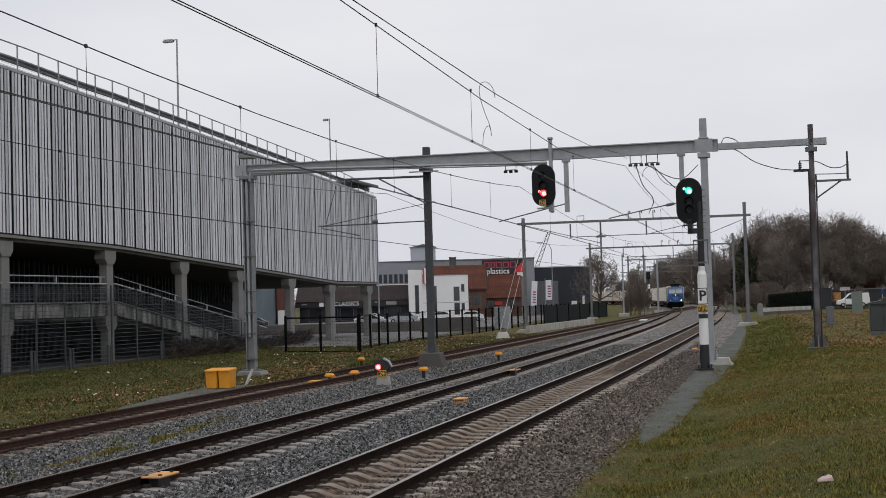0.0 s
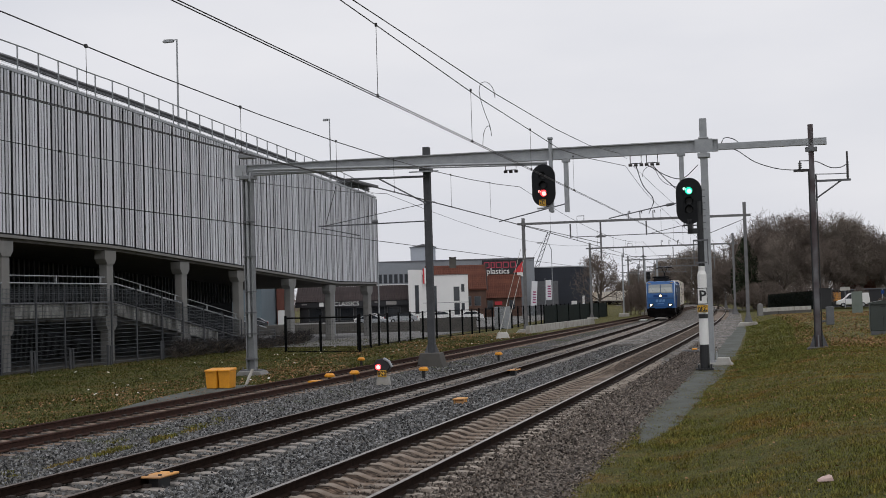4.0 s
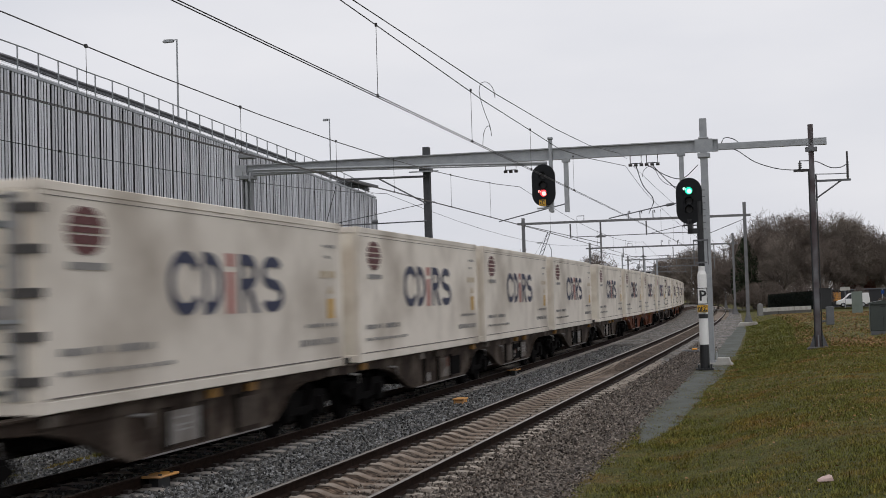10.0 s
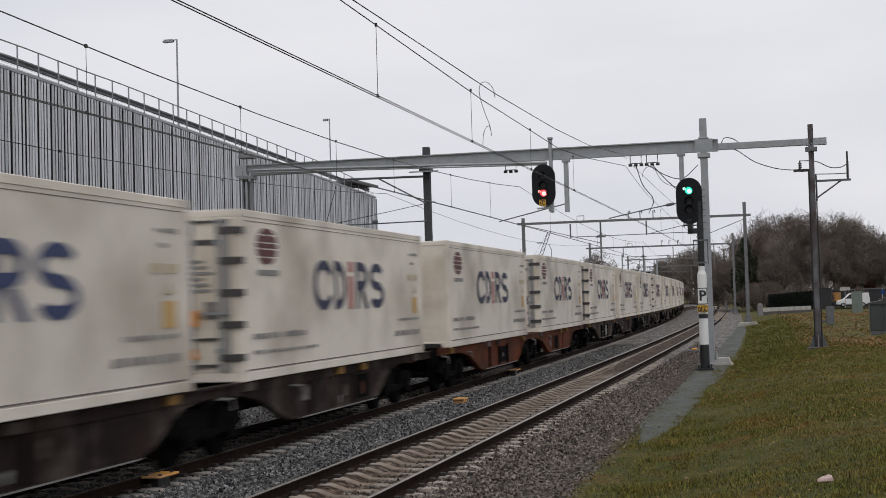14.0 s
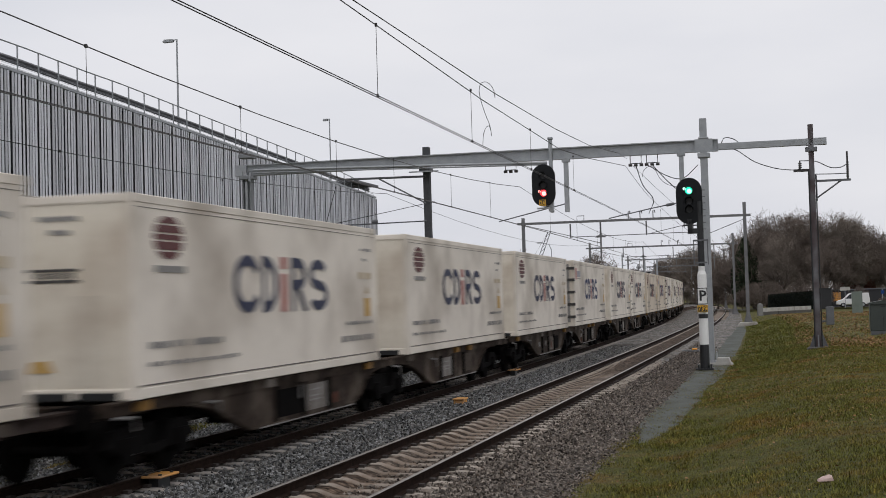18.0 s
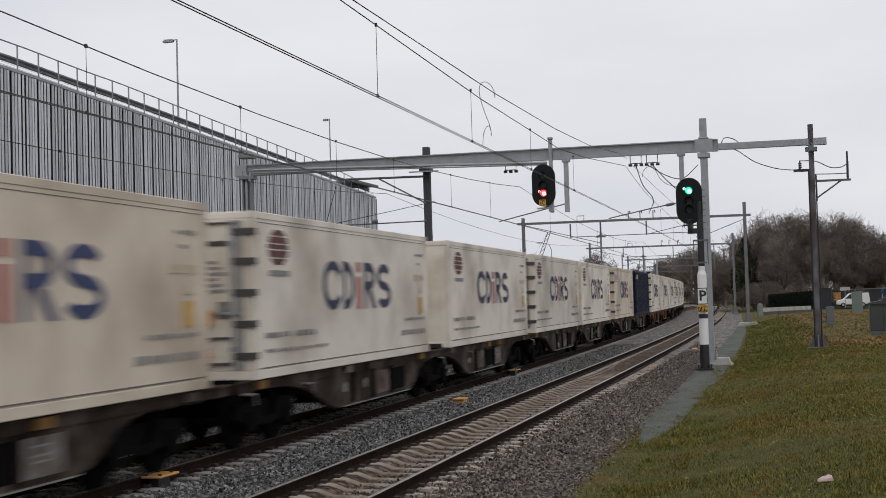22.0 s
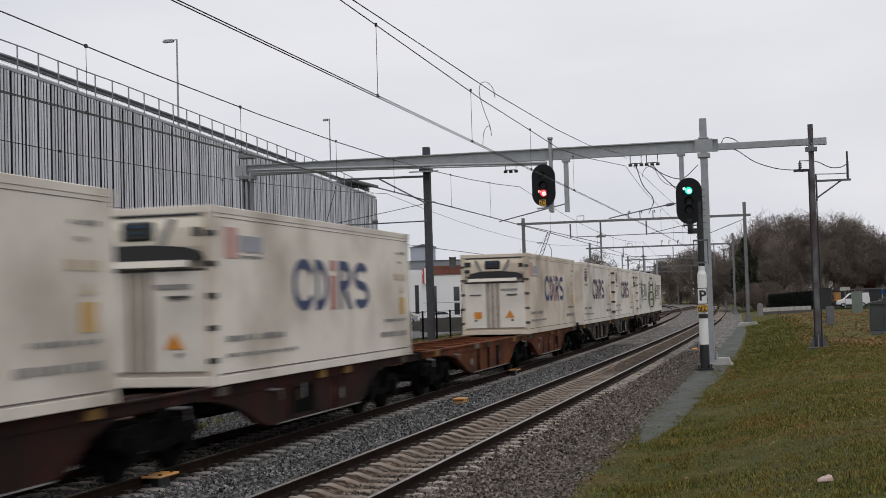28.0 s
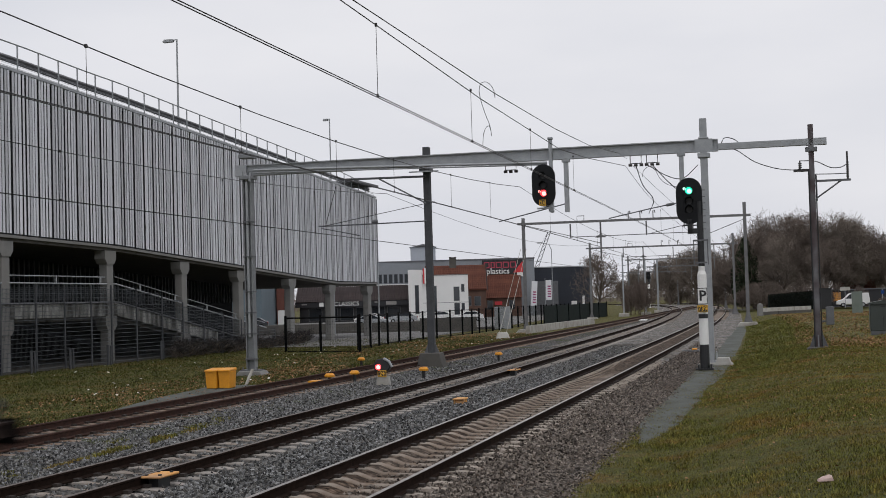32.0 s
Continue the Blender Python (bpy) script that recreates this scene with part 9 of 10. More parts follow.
# ---- across the bank: road, wall, hedge, cars ----
ROADP = [(38, 196), (60, 187), (90, 178), (140, 166)]
a = Acc()
vs = []
for x, y in ROADP:
    vs += [(x, y - 3.5, 0.12), (x + 1, y + 3.5, 0.12)]
a.add(vs, [(0, 2, 3, 1), (2, 4, 5, 3), (4, 6, 7, 5)])
tagged(new("road", a.mesh("road", M_ASPHALT)), "pale grey road beyond the grassy bank", "road", kind="structure")
T = thing("concrete_barrier", Matrix(), "low pale concrete barrier wall beside the road", "wall")
for (x0, y0), (x1, y1) in (((34.9, 147.5), (37.3, 150.2)), ((37.35, 150.25), (39.9, 153.1)), ((39.95, 153.15), (42.6, 156.0))):
    d = Vector((x1 - x0, y1 - y0, 0)).normalized()
    n = Vector((-d.y, d.x, 0)) * 0.3
    q = [Vector((x0, y0, -0.1)), Vector((x1, y1, -0.1)), Vector((x1, y1, -0.1)) + n, Vector((x0, y0, -0.1)) + n]
    part("barrier_block", Acc().add([tuple(p) for p in q] + [tuple(p + Vector((0, 0, 0.85))) for p in q], [(0, 1, 5, 4), (1, 2, 6, 5), (2, 3, 7, 6), (3, 0, 4, 7), (4, 5, 6, 7)]), M_CONC_PALE, T)
    part("barrier_foot", Acc().add([tuple(p - n * 0.15) for p in q] + [tuple(p - n * 0.15 + Vector((0, 0, 0.42))) for p in q], [(0, 1, 5, 4), (1, 2, 6, 5), (2, 3, 7, 6), (3, 0, 4, 7), (4, 5, 6, 7)]), M_CONC_DARK, T)
thing("boundary_post", pose(34.55, 147.0, -0.1), "squat grey stone post at the end of the barrier", "post", acc=Acc().loft([[(-w, -d, z), (w, -d, z), (w, d, z), (-w, d, z)] for w, d, z in ((0.3, 0.25, 0.0), (0.27, 0.22, 1.15), (0.22, 0.18, 1.3), (0.08, 0.08, 1.38))]), material=M_CONC, bevel=0.03)
car(pose(53.9, 184.5, 0.12, 0, 0, -12), M_CARWHITE, "tall white family van parked beside the road", True)
for x, y, z, w, col, lab in ((52.3, 175, 2.3, 1.3, M_CONC_PALE, "wide pale road sign on a thin pole"), (56.2, 172, 1.75, 0.42, M_BLUE_DK, "small blue parking sign on a thin pole")):
    T = thing("road_sign", pose(x, y, 0.1), lab, "sign", "road signs")
    part("pole", Acc().tube([(0, 0, 0), (0, 0, z + 0.6)], 0.035, 6), M_GALV, T)
    part("sign_face", Acc().box(-w / 2, w / 2, -0.06, -0.03, z, z + 0.45), col, T)
T = thing("yellow_sign", pose(50.9, 180, 0.1), "small yellow notice board by the hedge", "sign")
part("board", Acc().box(-0.4, 0.4, -0.03, 0.03, 1.2, 2.1), M_YELLOW, T)
part("pole", Acc().tube([(0, 0.05, 0), (0, 0.05, 2.1)], 0.04, 6), M_GALV, T)
H = thing("red_roof_house", pose(62.6, 214, 0, 0, 0, -15), "low house with an orange tiled roof behind bare trees", "house")
part("wall", Acc().box(0, 5.6, 0, 8, -0.1, 2.6), M_BRICK_RED, H)
part("roof", Acc().prism([(-0.5, 2.5), (4, 5.2), (8.5, 2.5)], 0, -0.4, 6.0), M_TILE_RED, H)
tile_rows(H, -0.4, 6.0, -0.55, 2.5, 3.95, 5.2, 8, 20, M_TILE_RED)
window(H, 2, 3.4, 0.9, 2.1, 0)
window(H, 4.1, 5.2, 0.9, 2.1, 0)
# single masts further along
for s, lat, h, w in ((199.7, -4.2, 8.3, 0.26), (222.7, -2.9, 8.6, 0.3), (190.0, -6.9, 8.6, 0.2)):
    T = thing("catenary_mast", on_line(LINE_B, s, lat, -0.3), "grey steel catenary mast further down the line", "mast", "catenary masts")
    part("mast", h_beam(Acc(), 0, 0, 0, h, w, w), M_GALV, T)
    part("footing", Acc().box(-0.7, 0.7, -0.6, 0.6, -0.1, 0.4), M_CONC_PALE, T, bevel=0.04)
    part("arm", Acc().tube([(0, 0, h - 1.6), (1.8 if lat < 0 else -1.8, 0, h - 1.2)], 0.035, 5), M_GALV_DARK, T)
T = thing("distant_signal_post", on_line(LINE_B, 300, -4.2, -0.25), "distant black and white banded signal post", "signal")
for k in range(6):
    part("band", Acc().tube([(0, 0, k * 1.05), (0, 0, k * 1.05 + 1.05)], 0.28, 8), M_BLACK if k % 2 else M_WHITE, T)
part("signal_board", Acc().box(-0.45, 0.45, -0.2, 0.1, 6.3, 7.9), M_SIGHEAD, T, bevel=0.1)


# ---- trees ----
M_BARK = mat("grey_brown_bark", (0.15, 0.125, 0.105), (0.09, 0.074, 0.062), rough=0.95, scale=3, grain=20)
M_TWIG = island_mat("bare_twigs", [(0.13, 0.106, 0.09), (0.17, 0.142, 0.121), (0.22, 0.187, 0.16)], bump=0)
M_TWIG_DK = island_mat("dark_brown_twigs", [(0.11, 0.09, 0.077), (0.15, 0.122, 0.103), (0.2, 0.163, 0.14)], bump=0)
M_IVY = island_mat("dark_evergreen_leaves", [(0.018, 0.026, 0.016), (0.03, 0.042, 0.022), (0.045, 0.055, 0.03)], bump=0)
M_BUSH = island_mat("brown_bush_stems", [(0.1, 0.077, 0.066), (0.14, 0.11, 0.094), (0.19, 0.155, 0.135)], bump=0)


def stick(v, f, p, q, r0, r1, n):
    d = q - p
    a = d.cross(Vector((0.3, 0.2, 1))).normalized()
    b = d.cross(a).normalized()
    o = len(v)
    for c, r in ((p, r0), (q, r1)):
        for j in range(n):
            t = 2 * math.pi * j / n
            w = c + (a * math.cos(t) + b * math.sin(t)) * r
            v.append((w.x, w.y, w.z))
    for j in range(n):
        f.append((o + j, o + (j + 1) % n, o + n + (j + 1) % n, o + n + j))


def twig(v, f, p, q, r):
    """A fine twig as one tapering blade."""
    d = (q - p).cross(Vector((0.31 * (len(f) % 7 - 3), 0.9, 0.27 * (len(f) % 5 - 2)))).normalized() * r
    o = len(v)
    for w in (p - d, p + d, q + d * 0.5, q - d * 0.5):
        v.append((w.x, w.y, w.z))
    f.append((o, o + 1, o + 2, o + 3))


def tree_meshes(seed, h, spread, levels, kids, twig_mat, twig_r=0.018, low=0.22, droop=0.0, ivy=0, dome=0.42):
    rng = random.Random(seed)
    tv, tf, cv, cf = [], [], [], []

    def grow(p, d, length, r, lev):
        steps = 3 if lev < 2 else 2
        q = p
        for k in range(steps):
            dd = (d + Vector((rng.gauss(0, 0.13), rng.gauss(0, 0.13), rng.gauss(0.04, 0.08) - droop * lev * 0.05))).normalized()
            e = q + dd * length / steps
            rr = r * (1 - 0.28 * (k + 1) / steps)
            if lev and (e.x * e.x + e.y * e.y) / (h * dome) ** 2 + ((e.z - h * 0.52) / (h * 0.5)) ** 2 > rng.uniform(0.62, 1.3):
                return
            if lev >= 4:
                twig(cv, cf, q, e, max(twig_r, r * 0.8))
            elif lev <= 2:
                stick(tv, tf, q, e, r * (1 - 0.28 * k / steps), rr, 6 if lev < 2 else 4)
            else:
                stick(cv, cf, q, e, max(twig_r, r * 0.8), max(twig_r * 0.6, rr * 0.7), 3)
            if lev < levels:
                nk = kids[lev]
                for c in range(nk // steps + (1 if k == steps - 1 else 0)):
                    ang = rng.uniform(0, 2 * math.pi)
                    tilt = rng.uniform(0.45, 1.0) if lev else rng.uniform(0.5, 1.05)
                    s1 = dd.cross(Vector((math.cos(ang), math.sin(ang), 0.3))).normalized()
                    nd = (dd * math.cos(tilt) + s1 * math.sin(tilt) * spread).normalized()
                    grow(q.lerp(e, rng.uniform(0.3, 1.0)), nd, length * rng.uniform(0.5, 0.74), rr * 0.6, lev + 1)
            q, d = e, dd

    base = Vector((0, 0, 0))
    top = Vector((rng.uniform(-0.2, 0.2), rng.uniform(-0.2, 0.2), h * low))
    stick(tv, tf, base, top, h * 0.022, h * 0.018, 8)
    grow(top, Vector((0, 0, 1)), h * 0.42, h * 0.017, 0)
    for k in range(4):
        ang = k * 1.6 + rng.uniform(0, 1)
        grow(top + Vector((0, 0, rng.uniform(-0.2, 0.5))), Vector((math.cos(ang) * spread, math.sin(ang) * spread, rng.uniform(0.5, 1.1))).normalized(), h * 0.36, h * 0.011, 1)
    lv, lf = [], []
    for k in range(ivy):
        z = rng.uniform(0.05, 0.95) * h
        rad = h * 0.2 * math.sin(math.pi * min(1, z / h * 0.8 + 0.2)) * rng.uniform(0.3, 1.05)
        ang = rng.uniform(0, 6.3)
        c = Vector((rad * math.cos(ang), rad * math.sin(ang), z))
        s = rng.uniform(0.1, 0.28)
        a, b = Vector((rng.gauss(0, 1), rng.gauss(0, 1), rng.gauss(0, 1))).normalized() * s, Vector((rng.gauss(0, 1), rng.gauss(0, 1), rng.gauss(0, 1))).normalized() * s
        o = len(lv)
        for w in (c - a, c + b, c + a, c - b):
            lv.append(tuple(w))
        lf.append((o, o + 1, o + 2, o + 3))
    out = []
    for nm, v, f, m in (("trunk", tv, tf, M_BARK), ("crown", cv, cf, twig_mat), ("leaves", lv, lf, M_IVY)):
        if not f:
            continue
        me = bpy.data.meshes.new(nm)
        me.from_pydata(v, [], f)
        me.materials.append(m)
        out.append((nm, me))
    return out


def plant(kind, meshes, m, label, group, cat):
    T = thing(kind, m, label, cat, group)
    for nm, me in meshes:
        ob = new(nm, me)
        ob.parent = T
        if nm != "trunk":
            tagged(ob, kind="stuff")
    return T


TREE_A = tree_meshes(3, 14, 1.05, 5, (7, 7, 6, 6, 5), M_TWIG, 0.016)
TREE_B = tree_meshes(8, 15, 0.95, 5, (8, 7, 6, 6, 5), M_TWIG_DK, 0.017)
TREE_C = tree_meshes(21, 11, 1.0, 5, (6, 6, 5, 5, 4), M_TWIG_DK, 0.02, low=0.12, dome=0.36)
TREE_D = tree_meshes(33, 12, 0.55, 4, (6, 5, 5, 5), M_TWIG_DK, 0.02, ivy=5200, dome=0.3)
BUSH = tree_meshes(41, 4.2, 0.9, 4, (6, 6, 6, 5), M_BUSH, 0.016, low=0.04, dome=0.5)
BUSH_DK = tree_meshes(47, 4.0, 1.0, 4, (6, 6, 6, 5), M_TWIG_DK, 0.018, low=0.04, dome=0.5)
M_SCRUB = island_mat("dark_grey_scrub", [(0.022, 0.021, 0.022), (0.04, 0.037, 0.037), (0.06, 0.055, 0.052)], bump=0)
SCRUB = tree_meshes(49, 4.0, 1.0, 4, (6, 5, 5, 4), M_SCRUB, 0.014, low=0.04)


def spot(x, y, z=-0.1, turn=0, size=1.0):
    return Matrix.Translation((x, y, z)) @ Matrix.Rotation(turn, 4, 'Z') @ Matrix.Diagonal((size, size, size, 1))


rng = random.Random(77)
for x, y, sz, tree in ((54.5, 205, 1.02, TREE_B), (59.2, 203, 1.04, TREE_A), (56.5, 212, 1.05, TREE_B), (62.6, 209, 1.06, TREE_A), (52.5, 218, 1.05, TREE_B), (64.0, 214, 0.98, TREE_A), (51.0, 201, 0.8, TREE_A), (47.6, 206, 1.12, TREE_C), (45.4, 210, 1.05, TREE_C), (49.6, 213, 1.15, TREE_C), (57.0, 199, 0.7, TREE_B), (43.6, 214, 0.8, TREE_C), (66.0, 211, 0.92, TREE_B), (71.5, 222, 0.62, TREE_A), (68.6, 208, 0.78, TREE_B), (71.0, 213, 0.74, TREE_A)):
    plant("bare_tree", tree, spot(x, y, 0.0, rng.uniform(0, 6), sz * rng.uniform(0.95, 1.05)), "large bare winter tree with dense brown twigs by the road", "trees beside the road", "tree")
for x, y, sz in ((46.0, 204, 0.95),):
    plant("ivy_tree", TREE_D, spot(x, y, 0.0, rng.uniform(0, 6), sz), "dark ivy clad tree at the edge of the line", "trees beside the road", "tree")
for k in range(26):
    x = 43.5 + k * 0.95 + rng.uniform(-0.5, 0.5)
    plant("bare_shrub", BUSH_DK if k % 3 else BUSH, spot(x, 193 + rng.uniform(-3, 6) - (x - 44) * 0.25, 0.0, rng.uniform(0, 6), rng.uniform(0.85, 1.25) if x < 59 else rng.uniform(0.4, 0.55)), "tangled brown leafless shrub under the trees", "shrubs", "shrub")
TREE_S = tree_meshes(52, 11, 1.25, 5, (6, 5, 5, 4, 4), M_TWIG_DK, 0.026, low=0.24, dome=0.44)
plant("bare_tree", TREE_S, spot(23.6, 205, -0.4, 1.0, 0.92), "lone spreading bare tree behind the dark screen", "trees behind the yard", "tree")
for x, y, sz in ((66.0, 352, 1.15), (70.5, 366, 1.2), (62.5, 372, 1.0), (75.0, 380, 1.2), (57.0, 392, 0.85), (68.0, 400, 1.1)):
    plant("bare_tree", TREE_A, spot(x, y, -0.4, rng.uniform(0, 6), sz), "tall bare tree beyond the distant curve", "trees along the curve", "tree")
for k in range(9):
    plant("brown_bush", BUSH, spot(27.3 + k * 0.26 + rng.uniform(-0.3, 0.3), 192 + rng.uniform(0, 12), -0.4, rng.uniform(0, 6), rng.uniform(0.75, 1.1) * (1.0 if k > 1 else 0.6)) @ Matrix.Diagonal((0.7, 0.7, 1.45, 1)), "reddish brown bare bush beside the curve", "bushes by the curve", "shrub")
for k in range(34):
    s = 235 + k * 9 + rng.uniform(-3, 3)
    for side in (-1, 1):
        lat = (-9.0 - rng.uniform(0, 10)) if side < 0 else (11.0 + rng.uniform(0, 14))
        if (side < 0 and (s < 430 or k % 2)) or (side > 0 and k % 3 != 1):
            continue
        p = along(LINE_B, s, lat, -0.4)
        t = rng.choice((TREE_A, TREE_A, TREE_C))
        plant("bare_tree", t, spot(p.x, p.y, -0.4, rng.uniform(0, 6), rng.uniform(0.7, 1.0) * 0.9), "slender bare tree lining the distant curve", "trees along the curve", "tree")
for k in range(22):
    s = 225 + k * 12 + rng.uniform(-3, 3)
    p = along(LINE_B, s, 10.5 + rng.uniform(0, 3), -0.35)
    plant("bare_shrub", BUSH_DK, spot(p.x, p.y, -0.35, rng.uniform(0, 6), rng.uniform(0.7, 1.1)), "dark tangled shrub lining the distant curve", "shrubs along the curve", "shrub")
# far woods that close the horizon
def far_woods():
    rng = random.Random(9)
    v, f = [], []
    for k in range(5200):
        ang = rng.uniform(-0.62, 0.62)
        d = rng.uniform(640, 860)
        x, y = d * math.sin(ang), d * math.cos(ang)
        h = rng.uniform(9, 19) * (0.75 + 0.25 * math.sin(ang * 31) + 0.15 * math.sin(ang * 77))
        p = Vector((x, y, -0.5))
        q = p + Vector((rng.gauss(0, 1.2), 0, h))
        stick(v, f, p, q, 0.16, 0.03, 3)
        for j in range(5):
            c = p.lerp(q, rng.uniform(0.25, 0.95))
            stick(v, f, c, c + Vector((rng.gauss(0, 2.2), rng.gauss(0, 1), rng.uniform(0.5, 3))), 0.08, 0.03, 3)
    me = bpy.data.meshes.new("far_woods")
    me.from_pydata(v, [], f)
    me.materials.append(M_TWIG)
    tagged(new("far_woods", me), "distant leafless woods closing the horizon", "woods", kind="stuff")


far_woods()
for k in range(30):
    s = 76 + k * 0.9
    p = along(LINE_B, s, -24.9 + rng.uniform(-0.6, 0.8), -0.46)
    plant("bare_shrub", SCRUB, spot(p.x, p.y, -0.46, rng.uniform(0, 6), rng.uniform(0.25, 0.5)) @ Matrix.Diagonal((1.7, 1.7, 0.8, 1)), "dark low scrub at the foot of the garage ramp", "scrub by the ramp", "shrub")


# hedge across the bank: clipped dark evergreen
M_HEDGE = island_mat("near_black_hedge_leaves", [(0.008, 0.01, 0.008), (0.013, 0.016, 0.012), (0.02, 0.022, 0.017)], bump=0)


def hedge():
    rng = random.Random(4)
    v, f = [], []
    for k in range(14000):
        t = rng.random()
        c = Vector((44.9 + 6.3 * t, 185.9 - 1.9 * t, 0)) + Vector((rng.uniform(-0.1, 0.1), rng.uniform(-0.5, 0.5), rng.uniform(0.0, 2.1 + 0.45 * t + rng.gauss(0, 0.03))))
        s = rng.uniform(0.04, 0.09)
        a, b = Vector((rng.gauss(0, 1), rng.gauss(0, 1), rng.gauss(0, 1))).normalized() * s, Vector((rng.gauss(0, 1), rng.gauss(0, 1), rng.gauss(0, 1))).normalized() * s
        o = len(v)
        for w in (c - a, c + b, c + a, c - b):
            v.append(tuple(w))
        f.append((o, o + 1, o + 2, o + 3))
    me = bpy.data.meshes.new("leaves")
    me.from_pydata(v, [], f)
    me.materials.append(M_HEDGE)
    H = thing("hedge", Matrix(), "clipped dark evergreen hedge behind the barrier", "hedge")
    tagged(part("leaves", me, None, H), kind="stuff")
    part("hedge_core", Acc().add([(44.9, 185.7, 0), (51.2, 183.8, 0), (51.2, 183.8, 2.4), (44.9, 185.7, 1.95), (44.9, 186.2, 0), (51.2, 184.3, 0), (51.2, 184.3, 2.4), (44.9, 186.2, 1.95)], [(0, 1, 2, 3), (5, 4, 7, 6), (3, 2, 6, 7), (0, 3, 7, 4), (1, 5, 6, 2)]), M_SCREEN, H)
    thing("dark_container_bin", pose(50.6, 178.6, 0.0, 0, 0, -14), "black bin shelter at the end of the hedge", "shelter", acc=Acc().box(-0.9, 0.9, -0.6, 0.6, 0, 2.7).box(-1.0, 1.0, -0.7, 0.7, 2.7, 2.8), material=M_BLACK, bevel=0.03)


hedge()


# ---- loose stones, grass blades, leaves ----
def scatter_stones(name, n, s0, s1, lat0, lat1, seed, material, label, power, big=1.0):
    rng = np.random.default_rng(seed)
    s = s0 + (s1 - s0) * rng.random(n) ** power
    lat = rng.uniform(lat0, lat1, n)
    v = np.zeros((n, 6, 3))
    bx, by, bh = np.interp(s, LINE_B[0], LINE_B[1]), np.interp(s, LINE_B[0], LINE_B[2]), np.interp(s, LINE_B[0], LINE_B[3])
    px, py = bx + lat * np.cos(bh), by - lat * np.sin(bh)
    la = (px - np.interp(py, LINE_A[2], LINE_A[1])) * math.cos(0.25)
    lc = (px - np.interp(py, LINE_C[2], LINE_C[1])) * math.cos(0.25)
    ok = (np.abs(np.abs(lat) - 0.7535) > 0.12) & (np.abs(np.abs(la) - 0.7535) > 0.14) & (np.abs(np.abs(lc) - 0.7535) > 0.12)
    ok &= ~((np.abs(la) < 1.32) & (rng.random(n) < 0.72)) & ~((np.abs(lat) < 1.3) & (rng.random(n) < 0.7)) & ~((np.abs(lc) < 1.3) & (rng.random(n) < 0.5))
    z = np.full(n, -0.213)
    z = np.where(la > 1.25, -0.265 - np.clip(la - 1.9, 0, 2) * 0.085, z)
    z = np.where(np.abs(la) < 0.66, -0.31, z)
    z = np.where((la > 0.66) & (la < 1.5), -0.252, z)
    z = np.where(lat < -2.2, np.interp(lat, [-4.2, -3.3, -2.5, -2.2], [-0.2, -0.24, -0.3, -0.25]), z) + rng.normal(0, 0.012, n)
    size = rng.uniform(0.018, 0.043, n) * big
    d = rng.normal(0, 1, (n, 3, 3))
    d /= np.linalg.norm(d, axis=2, keepdims=True)
    c = np.stack([px, py, z], 1)
    sc = size[:, None] * rng.uniform(0.55, 1.25, (n, 3))
    for k in range(3):
        v[:, 2 * k] = c + d[:, k] * sc[:, k:k + 1]
        v[:, 2 * k + 1] = c - d[:, k] * sc[:, k:k + 1]
    v = v[ok]
    n = len(v)
    base = np.array([(0, 2, 4), (2, 1, 4), (1, 3, 4), (3, 0, 4), (2, 0, 5), (1, 2, 5), (3, 1, 5), (0, 3, 5)])
    f = (base[None] + 6 * np.arange(n)[:, None, None]).reshape(-1, 3)
    me = bpy.data.meshes.new(name)
    me.from_pydata(v.reshape(-1, 3).tolist(), [], f.tolist())
    me.materials.append(material)
    tagged(new(name, me), label, "stones", kind="stuff")


